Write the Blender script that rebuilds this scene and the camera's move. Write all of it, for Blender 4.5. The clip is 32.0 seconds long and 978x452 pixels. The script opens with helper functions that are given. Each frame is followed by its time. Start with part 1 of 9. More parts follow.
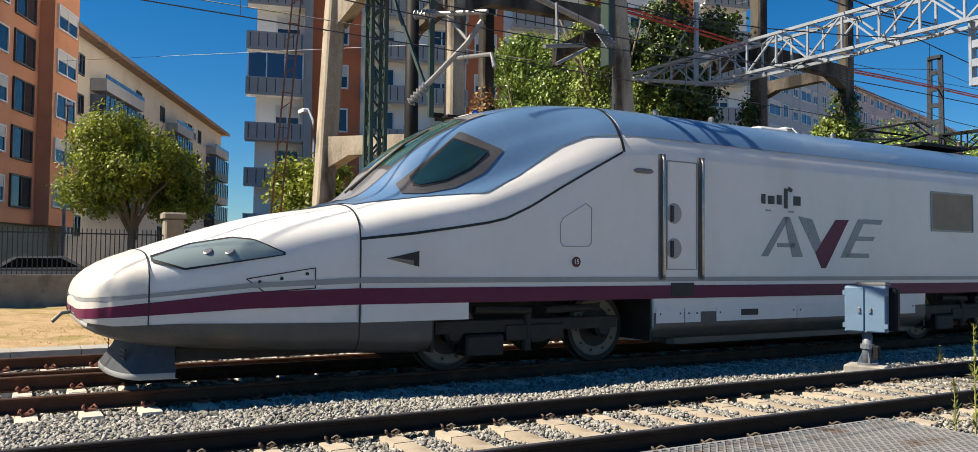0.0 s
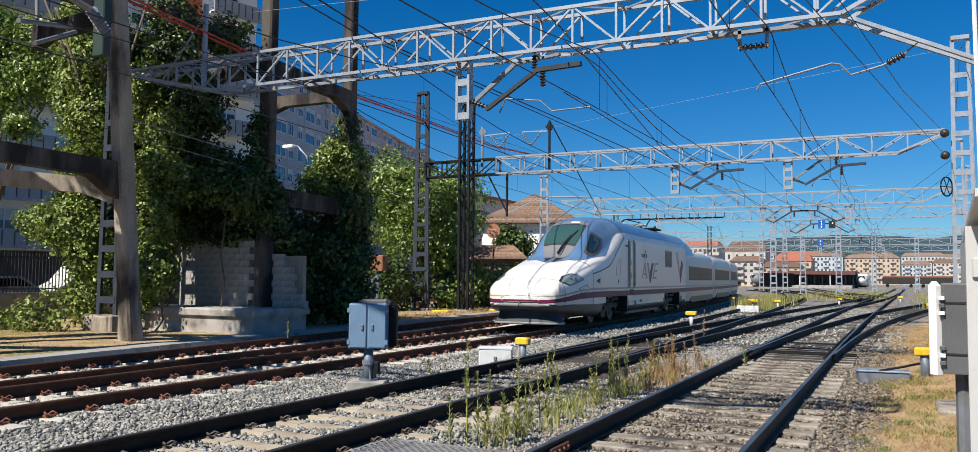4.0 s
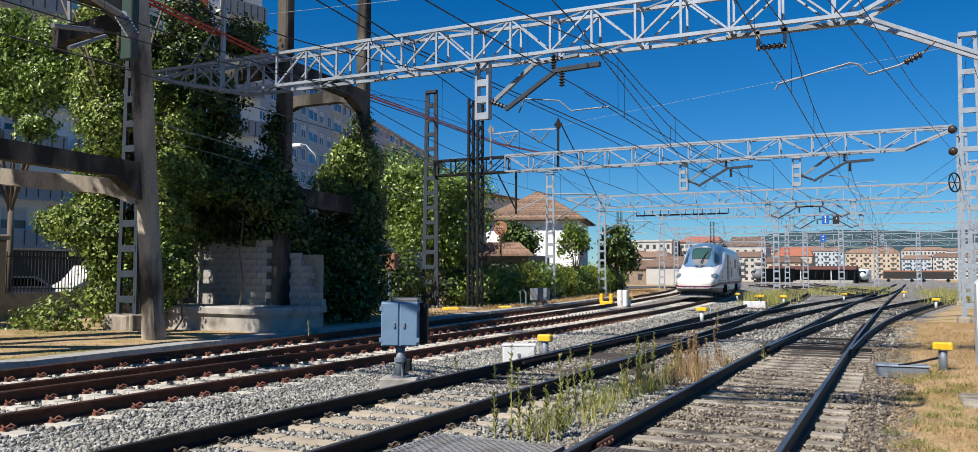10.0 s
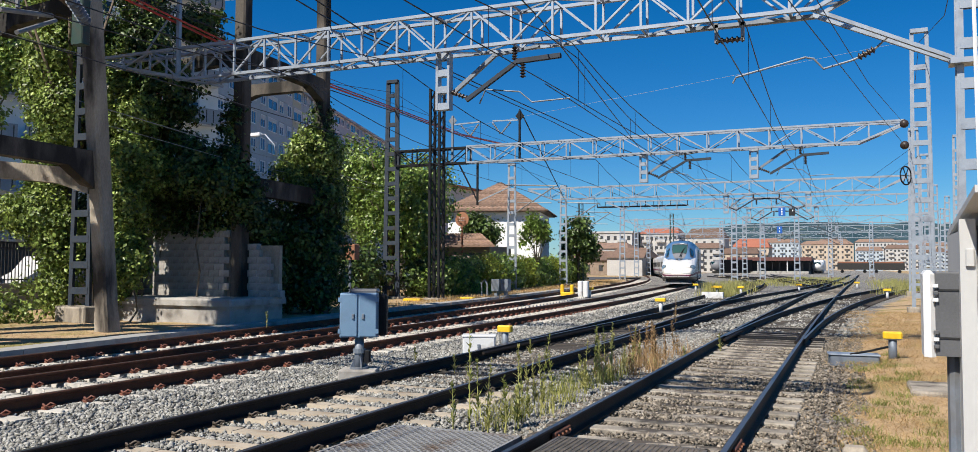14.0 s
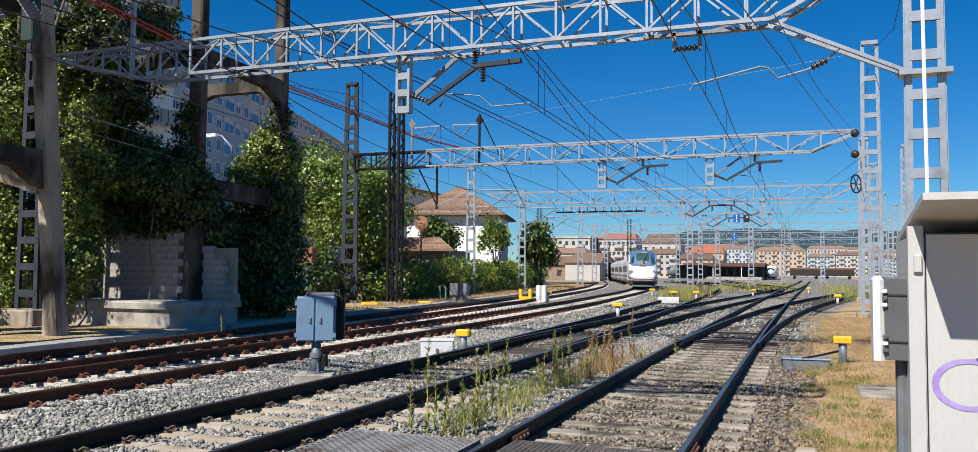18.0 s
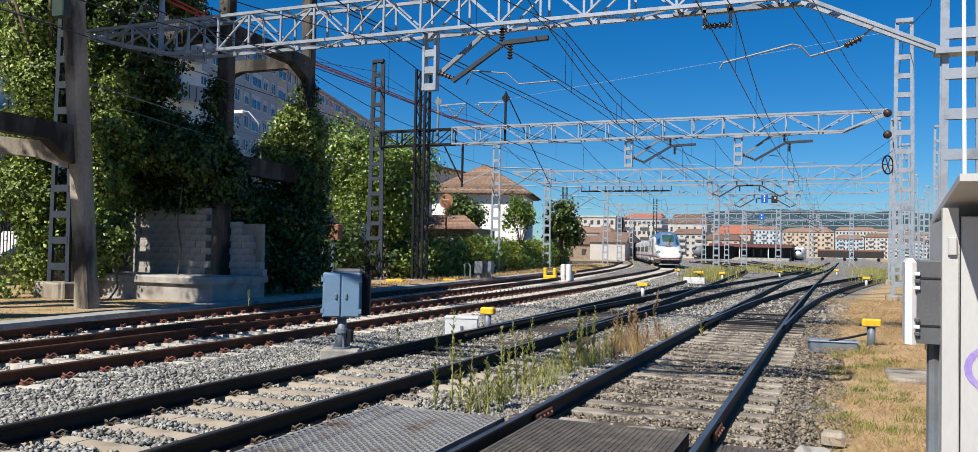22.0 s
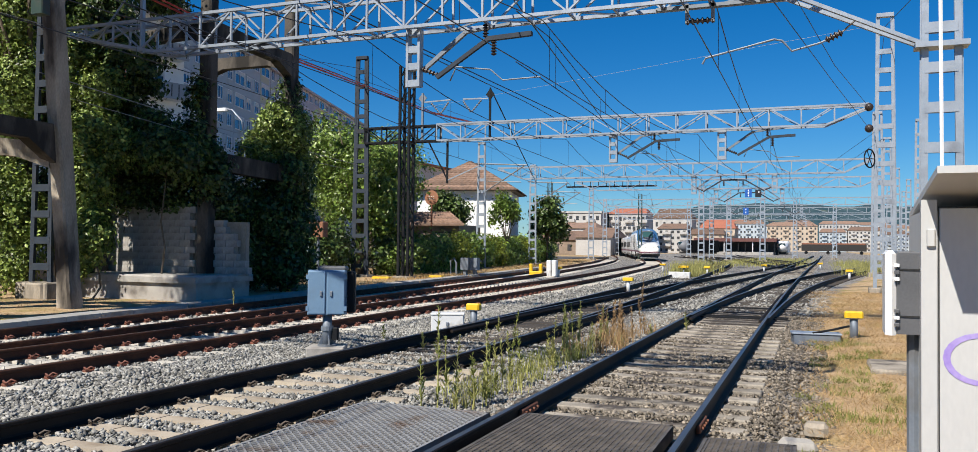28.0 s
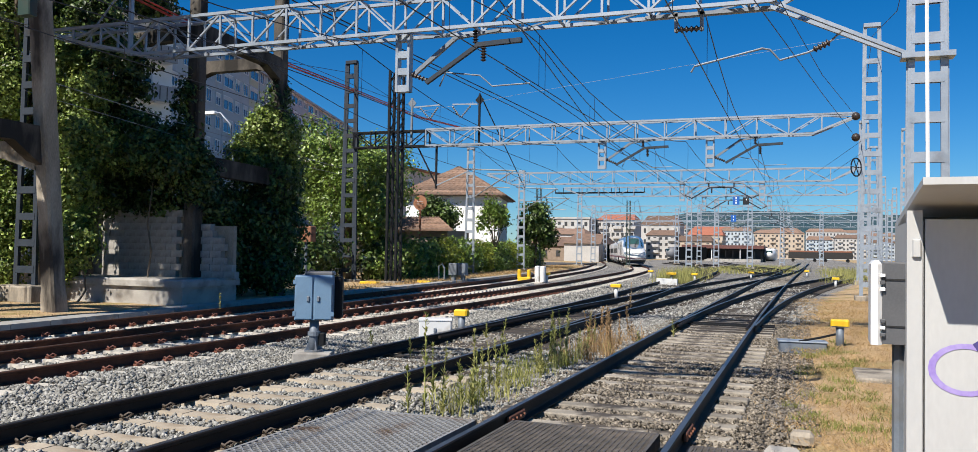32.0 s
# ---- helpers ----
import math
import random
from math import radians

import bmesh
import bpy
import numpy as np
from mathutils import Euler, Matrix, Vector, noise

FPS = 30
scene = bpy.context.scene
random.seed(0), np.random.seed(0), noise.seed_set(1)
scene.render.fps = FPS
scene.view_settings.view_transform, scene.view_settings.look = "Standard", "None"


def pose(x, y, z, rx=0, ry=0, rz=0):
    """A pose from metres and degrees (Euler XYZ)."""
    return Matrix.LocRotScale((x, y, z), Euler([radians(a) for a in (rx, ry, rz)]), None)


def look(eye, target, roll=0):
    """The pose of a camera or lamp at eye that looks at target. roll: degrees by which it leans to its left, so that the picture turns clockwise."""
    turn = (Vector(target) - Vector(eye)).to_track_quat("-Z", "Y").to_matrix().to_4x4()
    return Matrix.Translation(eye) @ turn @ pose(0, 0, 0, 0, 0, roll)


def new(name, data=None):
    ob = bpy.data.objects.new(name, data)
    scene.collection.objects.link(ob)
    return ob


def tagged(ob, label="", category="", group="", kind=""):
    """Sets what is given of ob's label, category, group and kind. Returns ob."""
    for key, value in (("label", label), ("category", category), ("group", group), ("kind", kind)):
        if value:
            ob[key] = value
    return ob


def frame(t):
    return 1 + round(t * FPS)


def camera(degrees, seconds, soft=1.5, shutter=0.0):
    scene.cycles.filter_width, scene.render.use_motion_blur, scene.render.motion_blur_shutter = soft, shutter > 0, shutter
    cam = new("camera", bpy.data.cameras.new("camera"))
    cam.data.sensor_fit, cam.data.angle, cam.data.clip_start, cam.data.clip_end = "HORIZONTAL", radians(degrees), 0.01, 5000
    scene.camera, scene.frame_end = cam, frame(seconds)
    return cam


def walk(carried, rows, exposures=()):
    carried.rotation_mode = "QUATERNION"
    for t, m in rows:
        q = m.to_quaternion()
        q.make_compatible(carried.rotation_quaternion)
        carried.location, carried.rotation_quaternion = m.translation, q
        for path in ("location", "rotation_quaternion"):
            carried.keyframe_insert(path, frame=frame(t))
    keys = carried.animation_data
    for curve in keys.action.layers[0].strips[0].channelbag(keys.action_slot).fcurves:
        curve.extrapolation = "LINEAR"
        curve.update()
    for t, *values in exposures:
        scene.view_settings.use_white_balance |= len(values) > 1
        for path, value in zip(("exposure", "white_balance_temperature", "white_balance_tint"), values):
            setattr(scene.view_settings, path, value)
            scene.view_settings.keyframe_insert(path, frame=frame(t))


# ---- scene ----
cam = camera(61.0, 32.0, 0.5)
PATH = [
    (0, (0.939, -0.172, 1.525), (-0.785, 0.839, 1.605), 0.6),
    (0.5, (0.744, 0.053, 1.545), (-0.698, 1.438, 1.61), 1.2),
    (1, (0.529, 0.192, 1.564), (-0.596, 1.844, 1.641), 2.0),
    (1.5, (0.439, 0.238, 1.589), (-0.513, 1.995, 1.682), 2.0),
    (2, (0.416, 0.274, 1.595), (-0.536, 2.03, 1.697), 2.0),
    (2.5, (0.457, 0.259, 1.607), (-0.521, 2.0, 1.718), 2.0),
    (3, (0.416, 0.346, 1.616), (-0.539, 2.1, 1.727), 1.8),
    (3.5, (0.342, 0.399, 1.603), (-0.57, 2.175, 1.725), 1.0),
    (4, (0.32, 0.389, 1.586), (-0.563, 2.179, 1.711), 0.5),
    (4.5, (0.326, 0.384, 1.582), (-0.528, 2.188, 1.713), 0.4),
    (6.5, (0.367, 0.1, 1.616), (-0.47, 1.911, 1.757), 1.1),
    (7, (0.322, -0.005, 1.597), (-0.563, 1.783, 1.74), 1.0),
    (7.5, (0.247, -0.085, 1.604), (-0.662, 1.692, 1.733), 1.2),
    (8, (0.099, -0.07, 1.609), (-0.81, 1.708, 1.731), 1.5),
    (8.5, (0.03, -0.088, 1.62), (-0.869, 1.695, 1.737), 1.4),
    (9, (0.027, -0.077, 1.627), (-0.865, 1.709, 1.751), 1.0),
    (9.5, (0.009, -0.071, 1.609), (-0.876, 1.718, 1.733), 0.4),
    (10, (0.005, -0.052, 1.613), (-0.877, 1.739, 1.73), 0.2),
    (10.5, (0.008, -0.041, 1.602), (-0.865, 1.755, 1.715), 0.2),
    (11, (0.014, -0.041, 1.606), (-0.851, 1.759, 1.717), 0.1),
    (11.5, (0.014, -0.037, 1.608), (-0.845, 1.766, 1.715), -0.1),
    (12, (-0.001, -0.016, 1.61), (-0.852, 1.79, 1.709), -0.1),
    (12.5, (0.012, -0.025, 1.604), (-0.833, 1.785, 1.698), -0.0),
    (13, (0.01, -0.026, 1.619), (-0.824, 1.789, 1.711), 0.1),
    (13.5, (0.024, -0.024, 1.614), (-0.799, 1.796, 1.705), 0.2),
    (14, (0.03, -0.017, 1.61), (-0.77, 1.814, 1.706), 0.2),
    (14.5, (0.03, 0.004, 1.62), (-0.74, 1.847, 1.727), 0.4),
    (15, (0.034, 0.012, 1.619), (-0.698, 1.869, 1.738), 0.5),
    (15.5, (0.037, -0.001, 1.623), (-0.673, 1.865, 1.747), 0.6),
    (17.5, (0.01, -0.014, 1.614), (-0.687, 1.858, 1.728), 0.6),
    (18, (0.023, -0.014, 1.604), (-0.685, 1.853, 1.711), 0.5),
    (18.5, (0.009, 0.001, 1.598), (-0.713, 1.864, 1.693), 0.6),
    (19, (-0.001, -0.013, 1.601), (-0.739, 1.844, 1.68), 0.7),
    (19.5, (0.008, -0.005, 1.598), (-0.742, 1.848, 1.67), 0.8),
    (20, (0.007, -0.012, 1.594), (-0.754, 1.836, 1.662), 0.8),
    (20.5, (0.015, 0.004, 1.598), (-0.748, 1.852, 1.66), 0.9),
    (21, (0.009, 0.003, 1.602), (-0.754, 1.85, 1.662), 1.0),
    (21.5, (0.004, -0.003, 1.591), (-0.76, 1.844, 1.65), 1.0),
    (22, (0.004, 0.001, 1.602), (-0.76, 1.849, 1.656), 1.1),
    (22.5, (0.004, 0.001, 1.588), (-0.762, 1.848, 1.641), 1.2),
    (23, (0.001, 0.0, 1.596), (-0.766, 1.847, 1.645), 1.3),
    (23.5, (0.005, -0.007, 1.595), (-0.761, 1.84, 1.644), 1.3),
    (24, (0.015, -0.009, 1.596), (-0.751, 1.837, 1.645), 1.3),
    (24.5, (0.011, -0.004, 1.59), (-0.753, 1.843, 1.64), 1.2),
    (25, (0.011, 0.004, 1.59), (-0.752, 1.852, 1.639), 1.1),
    (25.5, (0.017, 0.0, 1.593), (-0.743, 1.849, 1.64), 1.0),
    (27.5, (0.027, -0.002, 1.601), (-0.711, 1.856, 1.647), 0.6),
    (28, (0.023, -0.002, 1.595), (-0.709, 1.858, 1.641), 0.6),
    (28.5, (0.027, 0.001, 1.601), (-0.702, 1.863, 1.646), 0.6),
    (29, (0.03, 0.005, 1.6), (-0.695, 1.868, 1.645), 0.6),
    (29.5, (0.012, 0.015, 1.594), (-0.709, 1.88, 1.639), 0.7),
    (30, (0.015, 0.015, 1.594), (-0.705, 1.88, 1.639), 0.8),
    (30.5, (0.008, 0.002, 1.602), (-0.71, 1.868, 1.647), 0.9),
    (31, (0.025, 0.007, 1.597), (-0.693, 1.873, 1.642), 1.0),
    (31.5, (0.023, 0.002, 1.601), (-0.693, 1.87, 1.649), 1.0),
    (32, (0.023, 0.008, 1.611), (-0.684, 1.879, 1.67), 1.0),
]
walk(cam, [(t, look(eye, target, roll)) for t, eye, target, roll in PATH], [(0, 0.84, 7400, 10), (0.5, 0.75, 7150, 10), (1, 0.62, 6800, 10), (1.6, 0.5, 6480, 10), (32, 0.5, 6390, 10)])

# ---- world and sun ----
SUN_WAY = Vector((0.28, 0.9, -1.0)).normalized()
world = bpy.data.worlds.new("world")
scene.world = world
world.use_nodes = True
sky = world.node_tree.nodes.new("ShaderNodeTexSky")
sky.sky_type, sky.sun_disc = "NISHITA", False
sky.sun_elevation, sky.sun_rotation = math.asin(-SUN_WAY.z), math.atan2(-SUN_WAY.x, -SUN_WAY.y)
sky.air_density, sky.dust_density, sky.ozone_density = 1.0, 0.0, 3.0
backdrop_node = world.node_tree.nodes["Background"]
deep = world.node_tree.nodes.new("ShaderNodeHueSaturation")
deep.inputs["Saturation"].default_value = 1.2
clear = world.node_tree.nodes.new("ShaderNodeMix")
clear.data_type, clear.blend_type = "RGBA", "MULTIPLY"
clear.inputs[0].default_value, clear.inputs[7].default_value = 1.0, (0.60, 0.87, 1.17, 1.0)
world.node_tree.links.new(sky.outputs[0], clear.inputs[6])
world.node_tree.links.new(clear.outputs[2], deep.inputs["Color"])
world.node_tree.links.new(deep.outputs[0], backdrop_node.inputs[0])
backdrop_node.inputs[1].default_value = 0.055
sun = new("sun", bpy.data.lights.new("sun", "SUN"))
sun.data.energy, sun.data.angle, sun.data.color = 5.0, radians(0.55), (1.0, 0.925, 0.81)
sun.matrix_world = look((0, 0, 0), SUN_WAY)

# ---- materials ----
def rgb(c):
    return (*c, 1.0)


def material(name, low, high, rough=0.6, metal=0.0, scale=8.0, fine=60.0, bump=0.0, bump_scale=None, island=0.0, stain=None, stain_at=(0.55, 0.75), stain_scale=1.5, spec=0.5, coat=0.0, stretch=(1, 1, 1), rough_var=0.1, sss=0.0):
    """A surface with colour variation at two scales, stains, gloss variation and fine relief."""
    m = bpy.data.materials.new(name)
    m.use_nodes = True
    t = m.node_tree
    n, l = t.nodes, t.links
    b = n["Principled BSDF"]
    co = n.new("ShaderNodeTexCoord")
    mp = n.new("ShaderNodeMapping")
    mp.inputs["Scale"].default_value = stretch
    l.new(co.outputs["Object"], mp.inputs[0])
    a, f = n.new("ShaderNodeTexNoise"), n.new("ShaderNodeTexNoise")
    a.inputs["Scale"].default_value, a.inputs["Detail"].default_value = scale, 5
    f.inputs["Scale"].default_value, f.inputs["Detail"].default_value = fine, 3
    for q in (a, f):
        l.new(mp.outputs[0], q.inputs["Vector"])
    mixf = n.new("ShaderNodeMix")
    mixf.inputs[0].default_value = 0.4
    l.new(a.outputs[0], mixf.inputs[2])
    l.new(f.outputs[0], mixf.inputs[3])
    ramp = n.new("ShaderNodeValToRGB")
    ramp.color_ramp.elements[0].position, ramp.color_ramp.elements[1].position = 0.32, 0.68
    ramp.color_ramp.elements[0].color, ramp.color_ramp.elements[1].color = rgb(low), rgb(high)
    l.new(mixf.outputs[0], ramp.inputs[0])
    out = ramp.outputs[0]
    if stain:
        s = n.new("ShaderNodeTexNoise")
        s.inputs["Scale"].default_value, s.inputs["Detail"].default_value = stain_scale, 7
        l.new(mp.outputs[0], s.inputs["Vector"])
        mr = n.new("ShaderNodeMapRange")
        mr.inputs[1].default_value, mr.inputs[2].default_value = stain_at
        l.new(s.outputs[0], mr.inputs[0])
        mx = n.new("ShaderNodeMix")
        mx.data_type = "RGBA"
        l.new(mr.outputs[0], mx.inputs[0])
        l.new(out, mx.inputs[6])
        mx.inputs[7].default_value = rgb(stain)
        out = mx.outputs[2]
    if island:
        geo = n.new("ShaderNodeNewGeometry")
        obi = n.new("ShaderNodeObjectInfo")
        add = n.new("ShaderNodeMath")
        l.new(geo.outputs["Random Per Island"], add.inputs[0])
        l.new(obi.outputs["Random"], add.inputs[1])
        fr = n.new("ShaderNodeMath")
        fr.operation = "FRACT"
        l.new(add.outputs[0], fr.inputs[0])
        mr2 = n.new("ShaderNodeMapRange")
        mr2.inputs[3].default_value, mr2.inputs[4].default_value = 1 - island, 1 + island
        l.new(fr.outputs[0], mr2.inputs[0])
        hs = n.new("ShaderNodeHueSaturation")
        l.new(mr2.outputs[0], hs.inputs["Value"])
        l.new(out, hs.inputs["Color"])
        out = hs.outputs[0]
    l.new(out, b.inputs["Base Color"])
    rr = n.new("ShaderNodeMapRange")
    rr.inputs[3].default_value, rr.inputs[4].default_value = max(0.02, rough - rough_var), min(1, rough + rough_var)
    l.new(f.outputs[0], rr.inputs[0])
    l.new(rr.outputs[0], b.inputs["Roughness"])
    b.inputs["Metallic"].default_value = metal
    b.inputs["Specular IOR Level"].default_value = spec
    b.inputs["Coat Weight"].default_value = coat
    b.inputs["Coat Roughness"].default_value = 0.08
    if sss:
        tr = n.new("ShaderNodeBsdfTranslucent")
        l.new(out, tr.inputs[0])
        ms = n.new("ShaderNodeMixShader")
        ms.inputs[0].default_value = sss
        l.new(b.outputs[0], ms.inputs[1])
        l.new(tr.outputs[0], ms.inputs[2])
        l.new(ms.outputs[0], n["Material Output"].inputs[0])
    if bump:
        bp = n.new("ShaderNodeBump")
        bp.inputs["Strength"].default_value, bp.inputs["Distance"].default_value = 0.6, bump
        if bump_scale:
            g = n.new("ShaderNodeTexNoise")
            g.inputs["Scale"].default_value, g.inputs["Detail"].default_value = bump_scale, 6
            l.new(mp.outputs[0], g.inputs["Vector"])
            l.new(g.outputs[0], bp.inputs["Height"])
        else:
            l.new(mixf.outputs[0], bp.inputs["Height"])
        l.new(bp.outputs[0], b.inputs["Normal"])
    return m


def glass_dark(name, tint, rough=0.04, spec=0.8):
    m = bpy.data.materials.new(name)
    m.use_nodes = True
    b = m.node_tree.nodes["Principled BSDF"]
    b.inputs["Base Color"].default_value = rgb(tint)
    b.inputs["Roughness"].default_value = rough
    b.inputs["Specular IOR Level"].default_value = spec
    return m


WHITE_PAINT = material("white_train_paint", (0.70, 0.70, 0.685), (0.745, 0.74, 0.73), 0.3, scale=1.0, fine=9, stain=(0.62, 0.61, 0.585), stain_at=(0.52, 0.85), stain_scale=0.8, coat=0.12, stretch=(1, 1, 0.5), rough_var=0.05)
WHITE_NOSE = material("cream_nose_fibreglass", (0.62, 0.595, 0.545), (0.69, 0.665, 0.615), 0.34, scale=2.0, fine=18, stain=(0.60, 0.55, 0.47), stain_at=(0.58, 0.9), stain_scale=1.6, rough_var=0.06)
BLUE_PAINT = material("metallic_blue_train_paint", (0.08, 0.165, 0.30), (0.095, 0.19, 0.34), 0.34, scale=1.0, fine=12, spec=0.5, coat=0.35, stain=(0.12, 0.22, 0.36), stain_at=(0.6, 0.9), rough_var=0.05)
PURPLE = material("purple_train_stripe", (0.12, 0.016, 0.052), (0.14, 0.02, 0.06), 0.42, scale=3, fine=30, spec=0.25)
STRIPE_GREY = material("grey_train_stripe", (0.27, 0.28, 0.28), (0.32, 0.33, 0.33), 0.35, scale=3, fine=30)
LOGO_GREY = material("blue_grey_logo_paint", (0.20, 0.23, 0.26), (0.23, 0.26, 0.29), 0.3, scale=3, fine=30)
TRAIN_DARK = material("dark_grey_train_skirt", (0.065, 0.065, 0.065), (0.10, 0.098, 0.095), 0.45, scale=2, fine=30, stain=(0.13, 0.11, 0.085), stain_at=(0.5, 0.75), stain_scale=2.5)
COACH_SILVER = material("silver_grey_coach_paint", (0.50, 0.50, 0.50), (0.56, 0.56, 0.56), 0.36, metal=0.05, scale=1.5, fine=18, coat=0.1, stretch=(1, 1, 0.3))
BLACK_SEAL = material("black_rubber_seal", (0.012, 0.012, 0.013), (0.02, 0.02, 0.02), 0.5)
BOGIE = material("black_greasy_bogie_steel", (0.018, 0.017, 0.016), (0.04, 0.036, 0.032), 0.6, metal=0.3, scale=6, fine=50, bump=0.004)
WHEEL_FACE = material("worn_steel_wheel", (0.13, 0.12, 0.10), (0.22, 0.20, 0.17), 0.5, metal=0.4, scale=6, fine=60, stain=(0.08, 0.06, 0.045))
PLOUGH_GREY = material("blue_grey_plough_paint", (0.045, 0.052, 0.060), (0.075, 0.084, 0.094), 0.6, scale=3, fine=30, stain=(0.05, 0.045, 0.04), stain_scale=2, spec=0.2)
CAB_GREY = material("grey_cab_surround", (0.15, 0.155, 0.17), (0.18, 0.185, 0.20), 0.5, scale=4, fine=40, spec=0.3)
WINDOW_GREY = material("dark_grey_window_surround", (0.06, 0.062, 0.07), (0.085, 0.087, 0.095), 0.5, scale=4, fine=40, spec=0.3)
CAB_GLASS = glass_dark("tinted_cab_glass", (0.010, 0.035, 0.045))
SCREEN_GLASS = glass_dark("green_tinted_windscreen", (0.035, 0.085, 0.08), 0.06)
COACH_GLASS = glass_dark("dark_coach_glass", (0.006, 0.007, 0.008), 0.3, 0.03)
LAMP_GLASS = glass_dark("clear_headlight_cover", (0.20, 0.26, 0.27), 0.05, 0.9)
CHROME = material("brushed_metal_rail", (0.32, 0.31, 0.28), (0.48, 0.46, 0.42), 0.32, metal=0.9, scale=10, fine=60)
MESH_BROWN = material("brown_ventilation_mesh", (0.20, 0.17, 0.13), (0.30, 0.26, 0.20), 0.6, metal=0.2, scale=3, fine=120)

RAIL_RUST = material("rust_brown_rail_steel", (0.058, 0.026, 0.016), (0.115, 0.050, 0.030), 0.8, scale=4, fine=70, bump=0.002, stain=(0.16, 0.066, 0.034), stain_scale=3, spec=0.2)
RAIL_DARK = material("dark_oiled_rail_steel", (0.010, 0.0075, 0.0065), (0.024, 0.018, 0.0145), 0.7, scale=4, fine=70, bump=0.002, stain=(0.030, 0.020, 0.015), stain_scale=3, spec=0.2)
RAIL_HEAD = material("polished_rail_head", (0.10, 0.10, 0.105), (0.22, 0.22, 0.225), 0.36, metal=0.8, scale=6, fine=80, stretch=(1, 0.2, 1))
RAIL_HEAD_RUSTY = material("dull_rusty_rail_head", (0.07, 0.045, 0.036), (0.14, 0.09, 0.07), 0.5, metal=0.5, scale=6, fine=80, stretch=(1, 0.2, 1))
CLIP_RED = material("rust_red_rail_clip", (0.09, 0.029, 0.017), (0.19, 0.06, 0.033), 0.7, scale=12, fine=80)
CLIP_DARK = material("dark_rail_clip", (0.05, 0.038, 0.028), (0.10, 0.075, 0.055), 0.7, scale=12, fine=80)
SLEEPER_PALE = material("pale_concrete_sleeper", (0.42, 0.39, 0.34), (0.56, 0.53, 0.47), 0.85, scale=5, fine=60, bump=0.006, island=0.10, stain=(0.30, 0.24, 0.17), stain_scale=2.5)
SLEEPER_TAN = material("tan_dusty_concrete_sleeper", (0.31, 0.26, 0.195), (0.47, 0.41, 0.325), 0.9, scale=5, fine=60, bump=0.008, island=0.10, stain=(0.20, 0.15, 0.10), stain_scale=2.5)
SLEEPER_OLD = material("weathered_grey_sleeper", (0.17, 0.15, 0.125), (0.37, 0.335, 0.28), 0.9, scale=4, fine=50, bump=0.012, island=0.25, stain=(0.06, 0.05, 0.042), stain_at=(0.46, 0.6), stain_scale=3)
TIMBER_DARK = material("dark_creosoted_timber", (0.025, 0.020, 0.016), (0.06, 0.05, 0.04), 0.85, scale=4, fine=50, bump=0.008, island=0.2)
STONE = material("grey_ballast_stone", (0.13, 0.13, 0.12), (0.40, 0.39, 0.36), 0.85, scale=9, fine=90, bump=0.004, island=0.5, spec=0.3)
STONE_DARK = material("dark_stained_ballast_stone", (0.055, 0.046, 0.037), (0.34, 0.295, 0.235), 0.85, scale=9, fine=90, bump=0.004, island=0.55, spec=0.3)
STRAW = material("dry_straw_grass", (0.34, 0.22, 0.10), (0.52, 0.37, 0.19), 0.9, scale=3, fine=40, island=0.4, sss=0.25, spec=0.2)
GRASS_GREEN = material("fresh_green_grass", (0.16, 0.19, 0.045), (0.32, 0.33, 0.10), 0.8, scale=3, fine=40, island=0.4, sss=0.35, spec=0.2)
WEED_STEM = material("yellow_green_weed_stem", (0.24, 0.25, 0.075), (0.46, 0.43, 0.17), 0.8, scale=3, fine=40, island=0.3, sss=0.25, spec=0.2)
WEED_DRY = material("dry_brown_weed", (0.30, 0.19, 0.09), (0.44, 0.30, 0.16), 0.9, scale=3, fine=40, island=0.3, sss=0.2, spec=0.2)
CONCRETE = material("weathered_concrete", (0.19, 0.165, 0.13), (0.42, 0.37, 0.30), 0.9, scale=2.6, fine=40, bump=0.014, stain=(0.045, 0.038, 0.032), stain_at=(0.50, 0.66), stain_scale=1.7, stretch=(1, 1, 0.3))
# Darker, more mottled concrete for most beams and the rear pillars.
CONCRETE_BLACK = material("dark_mottled_concrete", (0.044, 0.039, 0.034), (0.130, 0.114, 0.095), 0.92, scale=2.6, fine=40, bump=0.014, stain=(0.018, 0.016, 0.014), stain_at=(0.42, 0.56), stain_scale=1.5, stretch=(1, 1, 0.35))
CONCRETE_PALE = material("pale_concrete_block", (0.30, 0.285, 0.26), (0.43, 0.41, 0.38), 0.9, scale=2.5, fine=40, bump=0.006, stain=(0.14, 0.125, 0.11), stain_at=(0.50, 0.72), stain_scale=1.8)
KERB_MAT = material("pale_concrete_kerb", (0.27, 0.265, 0.25), (0.38, 0.37, 0.35), 0.9, scale=2.5, fine=40, bump=0.005, stain=(0.16, 0.145, 0.12), stain_scale=2)
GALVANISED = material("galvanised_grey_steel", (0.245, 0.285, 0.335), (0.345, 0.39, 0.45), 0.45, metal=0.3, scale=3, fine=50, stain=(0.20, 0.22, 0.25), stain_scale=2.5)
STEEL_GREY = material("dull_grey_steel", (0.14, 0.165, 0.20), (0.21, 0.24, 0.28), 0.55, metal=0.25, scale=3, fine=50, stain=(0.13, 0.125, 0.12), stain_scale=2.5)
